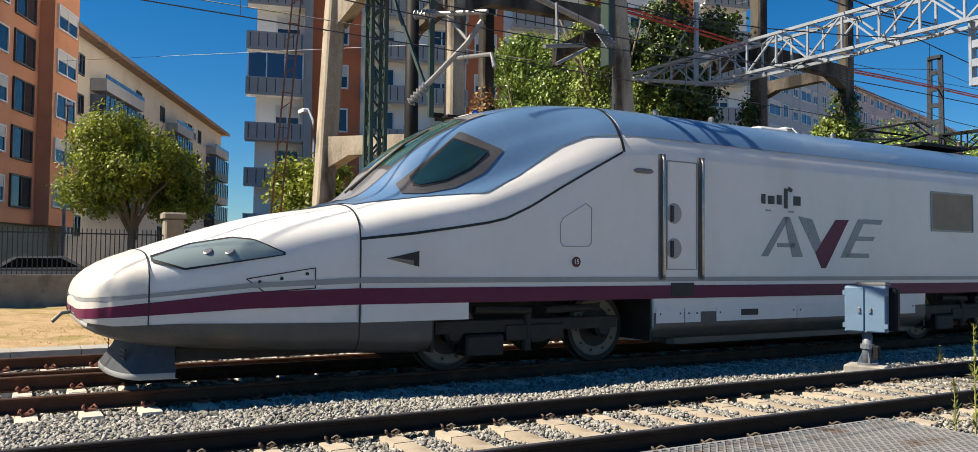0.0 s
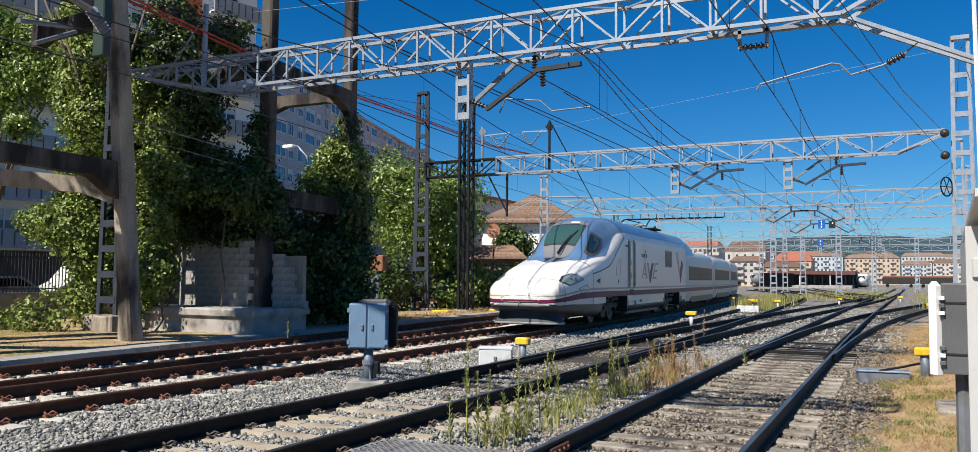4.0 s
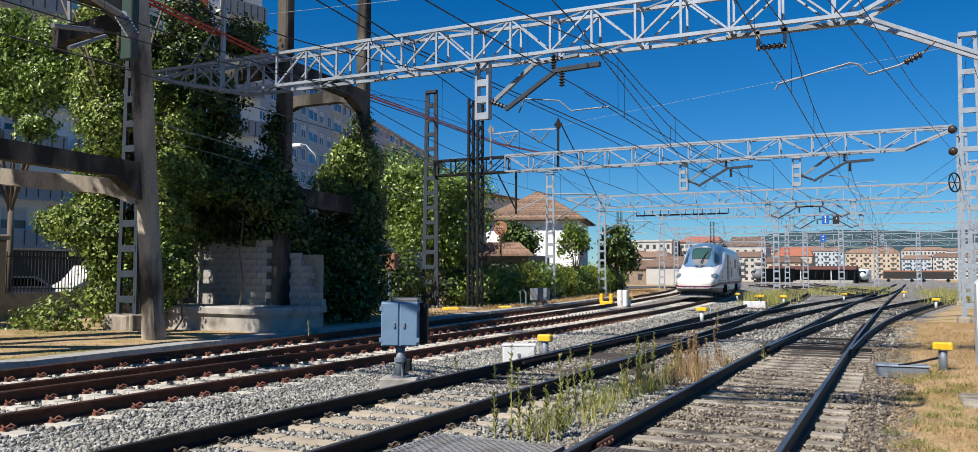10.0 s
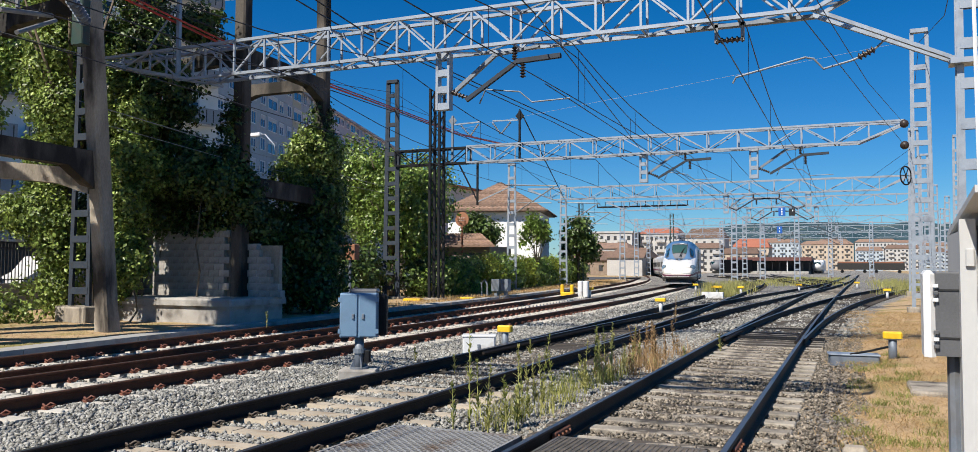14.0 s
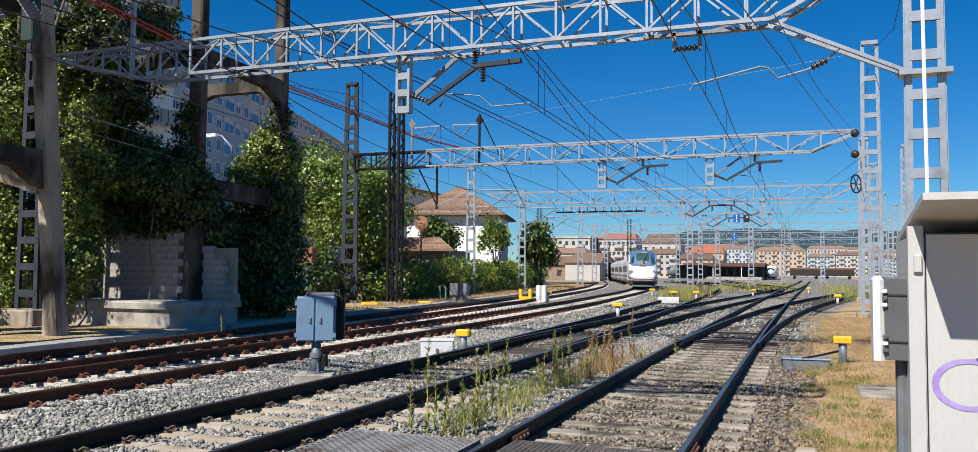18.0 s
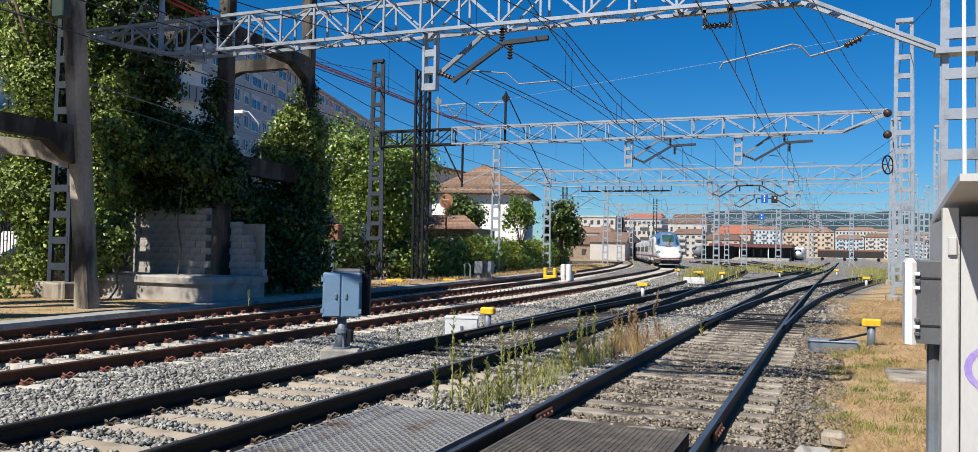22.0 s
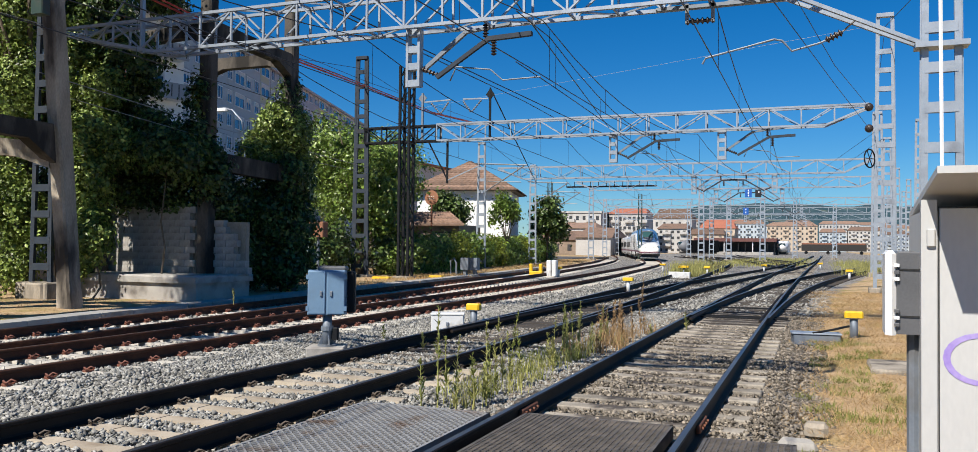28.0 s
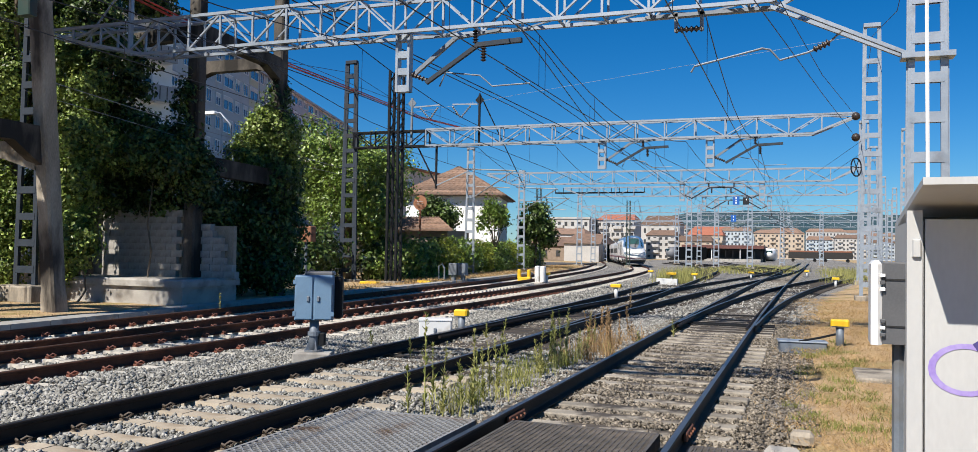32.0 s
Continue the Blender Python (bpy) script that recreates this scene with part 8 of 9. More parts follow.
town = [(-142, 470, 20, 15.0, TOWN_WHITE, TILE_ROOF), (-120, 480, 18, 17.0, TOWN_WHITE, TILE_RED), (-100, 470, 12, 14.0, TOWN_BEIGE, TILE_RED), (-87, 478, 12, 12.0, TOWN_WHITE, TILE_ROOF), (-74, 470, 14, 16.0, TOWN_WHITE, TILE_ROOF), (-59, 480, 15, 15.5, TOWN_BEIGE, TILE_RED), (-43, 478, 17, 15.0, RENDER_GREY, TILE_ROOF), (-25, 482, 26, 14.0, TOWN_BEIGE, TILE_ROOF), (2, 480, 13, 10.5, RENDER_GREY, TILE_ROOF), (16, 478, 16.5, 11.5, TOWN_WHITE, TILE_ROOF), (34, 484, 11.5, 9.5, RENDER_GREY, TILE_ROOF), (47, 480, 13, 10.0, TOWN_WHITE, TILE_ROOF), (62, 486, 16, 11.0, TOWN_BEIGE, TILE_ROOF), (80, 480, 18, 10.0, RENDER_GREY, TILE_ROOF), (-66, 560, 24, 18.0, TOWN_WHITE, TILE_RED), (-30, 565, 20, 16.0, RENDER_GREY, TILE_ROOF), (2, 570, 24, 17.5, TOWN_WHITE, TILE_ROOF), (38, 565, 25, 15.0, TOWN_BEIGE, TILE_ROOF), (-22, 640, 20, 20.0, TOWN_WHITE, TILE_ROOF), (20, 650, 30, 19.0, RENDER_GREY, TILE_ROOF)]
for k, (x, y, w, h, wall, roof) in enumerate(town):
    far_block(x, y, w, 14, h, wall, roof, 5, 4 + int(w // 3), ("beige" if wall is TOWN_BEIGE else "grey" if wall is RENDER_GREY else "white") + " apartment block with a tiled roof beyond the station", 2.2)
station = thing("station_canopy", "long dark red station canopy on slim posts", "station canopy", pose(-30, 226, -0.2))
part("roof", Geo().box(0, 20.5, 0, 30, 3.9, 4.3), CANOPY_DARK, station)
part("fascia", Geo().box(-0.2, 20.7, -0.2, 0, 3.4, 4.3), CANOPY_DARK, station)
part("back_wall", Geo().box(0, 20.5, 12, 12.4, 0, 4), SHOP_DARK, station)
for k in range(12):
    part("canopy_post", Geo().box(0.3 + k * 1.8, 0.5 + k * 1.8, 0.2, 0.4, 0, 3.9), FRAME_WHITE if k % 4 == 0 else STEEL_BLACK, station)
part("station_platform", Geo().box(-2, 20, -2, 30, -0.2, 0.7), CONCRETE_PALE, station)
stock = thing("parked_train", "parked dark train with a grey nose at the platform", "train", pose(-34.0, 214, 0, 0, 0, -62))
part("nose", Geo().lathe((0, 1.6, 1.9), (0, 4.0, 1.9), [(0, 0.45), (0.15, 0.9), (0.45, 1.35), (1, 1.5)], 20), CAB_GREY, stock, "grey rounded nose", smooth=True)
part("body", Geo().block(-1.45, 1.45, 4.0, 12, 0.4, 3.4, 0.3), COACH_GLASS, stock)
part("bogie", Geo().block(-0.9, 0.9, 2.2, 11.5, 0.0, 0.5, 0.05), BOGIE, stock)
part("windscreen", Geo().block(-0.75, 0.75, 1.7, 2.6, 2.2, 2.9, 0.2), CAB_GLASS, stock)
wag = thing("parked_train", "parked white-nosed train beyond the crossing", "train", pose(-8.3, 236, 0))
part("nose", Geo().lathe((0, -1.0, 1.9), (0, 4.0, 1.9), [(0, 0.55), (0.15, 1.1), (0.45, 1.5), (1, 1.6)], 20), WHITE_PAINT, wag, "white rounded nose", smooth=True)
part("windscreen", Geo().block(-0.8, 0.8, -0.85, 0.6, 2.2, 2.9, 0.2), CAB_GLASS, wag)
part("body", Geo().block(-1.45, 1.45, 4.0, 24, 0.4, 3.5, 0.3), WHITE_PAINT, wag)
part("bogie", Geo().block(-0.9, 0.9, 1.0, 23, 0.0, 0.5, 0.05), BOGIE, wag)
for k in range(2):
    w = thing("freight_wagon", "dark loaded freight wagon in the yard", "wagon", pose(0.4 + k * 8.4, 246, 0, 0, 0, -90), group="freight wagons")
    part("body", Geo().block(-1.4, 1.4, -4.0, 4.0, 0.9, 2.7, 0.05), BOGIE, w)
    part("load", Geo().block(-1.2, 1.2, -3.8, 3.8, 2.7, 3.1, 0.2), RUST_STEEL, w)
    for yy in (-2.8, 2.8):
        part("wheel", Geo().lathe((-0.9, yy, 0.45), (0.9, yy, 0.45), [(0, 0.45), (1, 0.45)], 16), BOGIE, w)
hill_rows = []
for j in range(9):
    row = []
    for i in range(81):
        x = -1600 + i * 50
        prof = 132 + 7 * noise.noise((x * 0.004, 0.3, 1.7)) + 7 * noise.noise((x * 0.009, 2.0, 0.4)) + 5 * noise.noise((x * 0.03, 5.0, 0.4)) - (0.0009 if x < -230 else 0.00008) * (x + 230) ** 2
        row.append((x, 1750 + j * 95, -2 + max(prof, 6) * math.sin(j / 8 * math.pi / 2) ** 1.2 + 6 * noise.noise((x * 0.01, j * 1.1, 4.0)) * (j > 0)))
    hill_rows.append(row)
solid("hill", Geo().grid(hill_rows), HILL_WOOD, "long wooded ridge behind the town, coloured blue-green for haze", "hill", kind="structure", smooth=True)

# ---- street side: wall, fence, piers, lamps, cars ----
FENCE_X = -28.0
fence_wall = solid("fence_wall", Geo().block(FENCE_X - 0.2, FENCE_X + 0.2, -6, 40, -0.3, 0.92, 0.03), FENCE_STONE, "low mossy stone wall under the iron fence", "wall", kind="structure")
fence = thing("iron_fence", "black iron railing fence on a stone wall", "fence")
for z in (1.05, 2.2):
    part("rail", Geo().box(FENCE_X - 0.02, FENCE_X + 0.02, -6, 40, z - 0.02, z + 0.02), IRON, fence)
bar = Geo().box(-0.013, 0.013, -0.013, 0.013, 0.92, 2.36).mesh("bar", IRON)
for k in range(250):
    part("bar", bar, None, fence, m=pose(FENCE_X, -3.0 + k * 0.135, 0))
for y in (-2.0, 4.7, 11.4, 18.1, 24.8):
    p = thing("fence_pier", "mossy stone pier in the iron fence", "pier", pose(FENCE_X, y, 0), group="fence piers")
    part("shaft", Geo().block(-0.30, 0.30, -0.30, 0.30, 0.9, 2.75, 0.05), FENCE_STONE, p)
    part("cap", Geo().block(-0.38, 0.38, -0.38, 0.38, 2.75, 2.95, 0.06), FENCE_STONE, p)
tagged(new("street", Geo().box(-60, FENCE_X - 0.25, -30, 120, -0.3, 0.02).mesh("street", ASPHALT)), "grey asphalt street beyond the fence", "street", kind="structure")


def street_lamp(x, y, h, turn, label):
    t = thing("street_lamp", label, "street lamp", pose(x, y, 0, 0, 0, turn), group="street lamps")
    part("pole", Geo().tube([(0, 0, 0), (0, 0, h * 0.8), (0.25, 0, h * 0.93), (0.9, 0, h), (1.3, 0, h * 1.003)], [0.09, 0.065, 0.05, 0.045, 0.04], 8), GALVANISED, t, smooth=True)
    part("lamp_head", Geo().block(1.2, 1.95, -0.16, 0.16, h - 0.06, h + 0.12, 0.05), SIGN_WHITE, t)


street_lamp(-29.8, 38.2, 9.1, 180, "tall pale street lamp with a curved arm")
street_lamp(-38.6, 50.0, 7.7, 180, "pale street lamp with a curved arm")
street_lamp(-34.5, 11.6, 8.2, 180, "pale street lamp with a curved arm")
street_lamp(-48.0, 2.6, 9.2, 0, "grey street lamp by the orange block")


def car_thing(x, y, turn, paint, label, van=False):
    t = thing("car", label, "car", pose(x, y, 0.02, 0, 0, turn), group="parked cars")
    prof = [(-2.1, 0.35), (-2.15, 0.75), (-1.9, 0.95), (-1.0, 1.0), (-0.35, 1.42), (1.2, 1.46), (1.9, 1.05), (2.1, 0.85), (2.1, 0.35)]
    if van:
        prof = [(-2.3, 0.35), (-2.35, 0.95), (-1.7, 1.25), (-1.05, 1.95), (2.3, 2.05), (2.35, 0.35)]
    g = Geo().prism([(a, b) for a, b in prof], (0, 0.82, 0), (1, 0, 0), (0, 0, 1), 1.64)
    soften(part("body", g, paint, t), 30)
    top = max(b for _, b in prof)
    glass = [(-0.85, 1.02), (-0.32, top - 0.09), (1.1, top - 0.08), (1.7, 1.05)] if not van else [(-1.5, 1.3), (-1.0, top - 0.1), (0.2, top - 0.1), (0.2, 1.3)]
    part("side_glass", Geo().prism(glass, (0, 0.835, 0), (1, 0, 0), (0, 0, 1), 1.67), COACH_GLASS, t)
    for a in (-1.35, 1.35):
        for s in (-1, 1):
            wh = part("wheel", Geo().lathe((a, s * 0.70, 0.32), (a, s * 0.86, 0.32), [(0, 0.30), (0.1, 0.32), (0.9, 0.32), (1, 0.29)], 18), TYRE, t)
            part("rim", Geo().lathe((a, s * 0.85, 0.32), (a, s * 0.875, 0.32), [(0, 0.19), (1, 0.17)], 14), CHROME, wh)
    return t


car_thing(-34.0, 0.6, 92, CAR_SILVER, "silver parked car behind the fence")
car_thing(-33.0, 6.4, 92, CAR_DARK, "dark blue parked car behind the fence")
car_thing(-34.0, 22.2, 90, CAR_SILVER, "silver parked car behind the fence")
car_thing(-34.0, 27.5, 90, CAR_WHITE, "white parked van behind the fence", True)
car_thing(-33.5, 33.5, 90, CAR_WHITE, "white parked car behind the fence")
nosign = thing("road_sign", "round red road sign with a white bar", "sign", pose(-33.5, 9.6, 0))
part("post", Geo().tube([(0, 0, 0), (0, 0, 2.6)], 0.03, 6), GALVANISED, nosign)
part("disc", Geo().lathe((0.03, 0, 2.3), (0.06, 0, 2.3), [(0, 0.32), (1, 0.32)], 24), SIGN_RED, nosign)
part("bar", Geo().box(0.06, 0.075, -0.22, 0.22, 2.24, 2.36), SIGN_WHITE, nosign)

# ---- trackside things ----
relay = thing("trackside_cabinet", "blue-grey steel cabinet on a post with a black back", "cabinet", pose(-7.28, 11.5, 0, 0, 0, 24))
part("body", Geo().block(-0.30, 0.30, -0.14, 0.10, 0.46, 1.17, 0.02), CABINET_BLUE, relay)
for s in (-1, 1):
    d = part("door", Geo().block(min(s * 0.012, s * 0.292), max(s * 0.012, s * 0.292), -0.165, -0.14, 0.48, 1.15, 0.012), CABINET_BLUE, relay)
    part("latch", Geo().block(s * 0.08 - 0.02, s * 0.08 + 0.02, -0.19, -0.16, 0.76, 0.84, 0.008), STEEL_GREY, d)
    for z in (0.56, 1.06):
        part("hinge", Geo().box(s * 0.30 - 0.02, s * 0.30 + 0.025, -0.17, -0.12, z - 0.035, z + 0.035), CABINET_BLUE, d)
part("back_box", Geo().block(-0.18, 0.42, 0.10, 0.34, 0.48, 1.14, 0.03), STEEL_BLACK, relay, "black back box")
part("lid", Geo().block(-0.16, 0.30, -0.05, 0.28, 1.17, 1.23, 0.03), PLASTIC_GREY, relay)
part("post", Geo().tube([(0, 0, -0.05), (0, 0, 0.47)], 0.075, 14), STEEL_GREY, relay, smooth=True)
part("collar", Geo().lathe((0, 0, 0.20), (0, 0, 0.27), [(0, 0.10), (1, 0.10)], 14), STEEL_GREY, relay)
part("flange", Geo().lathe((0, 0, -0.05), (0, 0, -0.02), [(0, 0.15), (1, 0.15)], 14), STEEL_GREY, relay)
for k in range(4):
    a = k * math.pi / 2 + 0.5
    part("gusset", Geo().prism([(0.06, -0.03), (0.15, -0.03), (0.07, 0.14)], (0, 0, 0), (math.cos(a), math.sin(a), 0), (0, 0, 1), 0.012), STEEL_GREY, relay)
part("cable_gland", Geo().block(0.08, 0.18, -0.05, 0.10, 0.05, 0.25, 0.02), STEEL_BLACK, relay)
part("footing", Geo().block(-0.30, 0.30, -0.24, 0.24, -0.34, -0.05, 0.02), CONCRETE_PALE, relay)


def yellow_marker(x, y, post=0.30, w=0.30, mat=None, z=-0.18, label="yellow plastic cap on a short grey post"):
    t = thing("track_marker", label, "track marker", pose(x, y, z), group="yellow track markers")
    part("post", Geo().tube([(0, 0, -0.1), (0, 0, post)], 0.075, 12), mat or STEEL_GREY, t, smooth=True)
    part("cap", Geo().block(-w / 2, w / 2, -w * 0.32, w * 0.32, post - 0.01, post + 0.12, 0.03), YELLOW_CAP, t)
    part("plate", Geo().box(-w / 2 + 0.02, w / 2 - 0.02, -w * 0.3, w * 0.3, post - 0.03, post - 0.01), PLASTIC_GREY, t)


box1 = thing("junction_box", "white painted steel junction box in the ballast", "junction box", pose(-6.98, 15.55, -0.17, 0, 0, 22))
part("body", Geo().block(-0.33, 0.33, -0.20, 0.20, 0.0, 0.34, 0.02), WHITE_BOX, box1)
part("lid", Geo().block(-0.345, 0.345, -0.21, 0.21, 0.34, 0.38, 0.01), WHITE_BOX, box1)
part("padlock", Geo().block(-0.03, 0.03, -0.225, -0.20, 0.12, 0.20, 0.01), STEEL_GREY, box1)
part("cable", Geo().tube([(0.33, 0.1, 0.15), (0.55, 0.2, 0.10), (0.7, 0.25, -0.05)], 0.02, 6), STEEL_BLACK, box1)
yellow_marker(-6.70, 16.25, 0.42)
yellow_marker(0.72, 17.75, 0.42, 0.34, z=-0.16)
flat = thing("cable_cover", "grey galvanised cable cover beside the track", "cable cover", pose(0.05, 17.0, -0.22, 0, 0, 6))
part("trough", Geo().block(-0.45, 0.40, -0.2, 0.2, 0, 0.20, 0.02), STEEL_GREY, flat)
part("cover", Geo().block(-0.47, 0.42, -0.22, 0.22, 0.20, 0.225, 0.01), GALVANISED, flat)
part("hose", Geo().tube([(-0.1, -0.2, 0.22), (0.3, -0.1, 0.30), (0.66, 0.7, 0.30)], 0.022, 6), STEEL_BLACK, flat)
for x, y in ((-6.95, 33.0), (-6.6, 56), (1.9, 54), (-10.5, 62), (0.4, 78), (-14.2, 47.5), (-3.6, 66)):
    yellow_marker(x, y, 0.42, 0.42, WHITE_BOX, label="yellow plastic cap on a white post")
box2 = thing("junction_box", "white painted junction box beside the turnout", "junction box", pose(-7.3, 48.8, -0.24))
part("body", Geo().block(-0.6, 0.6, -0.2, 0.2, 0.0, 0.40, 0.02), WHITE_BOX, box2)
yellow_marker(-7.3, 50.5, 0.55, 0.6)
for x, y in ((-19.0, 34.6), (-17.6, 37.5)):
    c = thing("warning_cover", "yellow trackside cover plate", "track marker", pose(x, y, -0.1), group="yellow covers")
    part("cover", Geo().block(-0.45, 0.45, -0.18, 0.18, 0.0, 0.16, 0.03), YELLOW_CAP, c)
    part("foot", Geo().box(-0.4, 0.4, -0.12, 0.12, -0.1, 0.0), CONCRETE, c)
motor = thing("point_machine", "yellow and white trackside point equipment", "point machine", pose(-15.5, 47.0, -0.1))
for x in (-0.35, 0.25):
    part("yellow_unit", Geo().block(x, x + 0.2, -0.12, 0.12, 0.1, 0.62, 0.05), YELLOW_CAP, motor)
part("yellow_bar", Geo().block(-0.3, 0.5, -0.2, 0.2, -0.05, 0.18, 0.03), YELLOW_CAP, motor)
for x in (0.75, 1.08):
    part("white_unit", Geo().block(x, x + 0.28, -0.2, 0.2, -0.1, 0.85, 0.05), WHITE_BOX, motor)
bins = thing("relay_boxes", "pair of grey relay boxes on legs", "cabinet", pose(-17.9, 41.5, -0.1))
for x in (0, 0.55):
    part("box", Geo().block(x, x + 0.48, -0.18, 0.18, 0.35, 1.0, 0.03), STEEL_GREY, bins)
    part("leg", Geo().box(x + 0.15, x + 0.33, -0.08, 0.08, -0.1, 0.36), STEEL_GREY, bins)
part("cable_hoop", Geo().tube([(-0.6, 0, -0.1), (-0.65, 0, 0.8), (-0.45, 0, 0.95), (-0.3, 0, 0.7), (-0.3, 0, -0.1)], 0.05, 7), STEEL_GREY, bins)
orange_box = thing("pole_box", "weathered orange-brown box on a post in the shade", "box", pose(-19.4, 29.8, -0.25))
part("box", Geo().block(-0.35, 0.35, -0.2, 0.2, 2.1, 2.75, 0.03), RUST_SIGN, orange_box)
part("post", Geo().tube([(0, 0, -0.2), (0, 0, 2.1)], 0.06, 7), STEEL_GREY, orange_box)
part("lower_box", Geo().block(-0.5, -0.2, -0.2, 0.0, 1.35, 1.8, 0.03), WHITE_BOX, orange_box)

# white equipment hut with a meter box on its flank
hut = thing("equipment_hut", "off-white steel equipment hut with purple spray paint", "hut", pose(0.715, 6.45, 0, 0, 0, -1.5))
part("body", Geo().box(0.0, 2.1, 0.0, 1.25, -0.15, 1.865), HUT_WHITE, hut)
part("corner_post", Geo().box(-0.012, 0.085, -0.014, 0.09, -0.15, 1.94), HUT_WHITE, hut)
dr = part("door", Geo().block(0.10, 1.15, -0.022, 0.0, -0.05, 1.88, 0.004), HUT_WHITE, hut, "off-white hut door")
part("door_gap", Geo().box(0.092, 0.098, -0.016, 0.0, -0.05, 1.88).box(0.092, 1.15, -0.016, 0.0, 1.885, 1.892), BLACK_SEAL, dr)
part("hinge", Geo().block(0.02, 0.075, -0.04, -0.012, 1.62, 1.74, 0.008), HUT_WHITE, dr)
part("notice", Geo().box(0.52, 0.75, -0.028, -0.022, 1.30, 1.58), SIGN_WHITE, dr)
for k in range(5):
    part("notice_line", Geo().box(0.54, 0.73, -0.031, -0.028, 1.33 + k * 0.05, 1.342 + k * 0.05), STRIPE_GREY, dr)
roof = Geo()
roof.add([(0.01, -0.83, 2.055), (2.3, -0.83, 2.055), (2.3, 1.4, 1.855), (0.01, 1.4, 1.855), (0.01, -0.83, 2.10), (2.3, -0.83, 2.10), (2.3, 1.4, 1.90), (0.01, 1.4, 1.90)], [(3, 2, 1, 0), (4, 5, 6, 7), (0, 1, 5, 4), (1, 2, 6, 5), (2, 3, 7, 6), (3, 0, 4, 7)])
part("roof", roof, HUT_WHITE, hut, "overhanging flat roof")
part("roof_pin", Geo().tube([(0.04, -0.78, 2.09), (0.03, -0.80, 3.4)], 0.012, 6), SIGN_WHITE, hut)
spray = [(0.14 + 0.23 * (1 - math.cos(a)) * 0.9, 0.86 + 0.16 * math.sin(a)) for a in [k * math.tau / 22 for k in range(23)]]
mid = (sum(p[0] for p in spray[:-1]) / 22, 0.86)
ring = lambda k: [(mid[0] + (a - mid[0]) * k, -0.0265, mid[1] + (b - mid[1]) * k) for a, b in spray]
g = Geo().grid([ring(0.89), ring(1.11)])
part("spray_loop", g, SPRAY_PURPLE, hut, "faded purple spray loop")
g = Geo()
for a, b in (((0.50, 0.95), (0.75, 0.72)), ((0.48, 0.70), (0.85, 0.86)), ((0.55, 0.55), (0.80, 0.62))):
    g.beam((a[0], -0.0255, a[1]), (b[0], -0.0255, b[1]), 0.003, 0.05, (0, 0, 1))
part("spray_strokes", g, SPRAY_PURPLE, hut)
g = Geo()
for a, b in (((0.42, 1.06), (0.50, 0.94)), ((0.50, 0.94), (0.60, 1.18)), ((0.60, 0.98), (0.70, 1.1)), ((0.46, 0.96), (0.85, 0.98))):
    g.beam((a[0], -0.0265, a[1]), (b[0], -0.0265, b[1]), 0.003, 0.085, (0, 0, 1))
part("spray_tag", g, SPRAY_BLUE, hut, "dark blue spray strokes")
meter = thing("meter_box", "dark grey plastic meter box with a white lid", "meter box", pose(0.77, 6.70, 1.28, 0, 0, -1.5))
part("box", Geo().block(-0.20, -0.012, 0.0, 0.42, -0.30, 0.30, 0.012), PLASTIC_GREY, meter)
lid = part("lid", Geo().block(-0.275, -0.20, -0.012, 0.43, -0.31, 0.31, 0.03), SIGN_WHITE, meter, "white rounded lid")
for z in (-0.23, -0.18, -0.13, 0.10, 0.15, 0.20):
    part("clasp", Geo().block(-0.215, -0.18, -0.026, 0.0, z - 0.012, z + 0.012, 0.004), PLASTIC_GREY if int(z * 100) % 2 else SIGN_WHITE, lid)
for z in (-0.17, 0.17):
    part("rib", Geo().box(-0.195, -0.012, -0.008, 0.0, z - 0.006, z + 0.006), BLACK_SEAL, meter)
part("conduit", Geo().tube([(-0.08, 0.15, -0.30), (-0.08, 0.15, -1.45)], 0.045, 8), STEEL_GREY, meter)
solid("slab", Geo().block(-0.08, 0.14, 8.55, 8.74, -0.2, -0.08, 0.04), CONCRETE, "broken lump of concrete in the dry grass", "slab")
solid("slab", Geo().block(0.75, 1.5, 12.8, 14.0, -0.2, -0.08, 0.03), CONCRETE, "weathered concrete slab in the dry grass", "slab")
rock = Geo().block(-0.16, 0.16, -0.10, 0.10, -0.05, 0.09, 0.05)
solid("rock", rock, CONCRETE_PALE, "pale broken stone lying in the grass", "rock", pose(-0.12, 7.65, -0.14, 8, 5, 20))

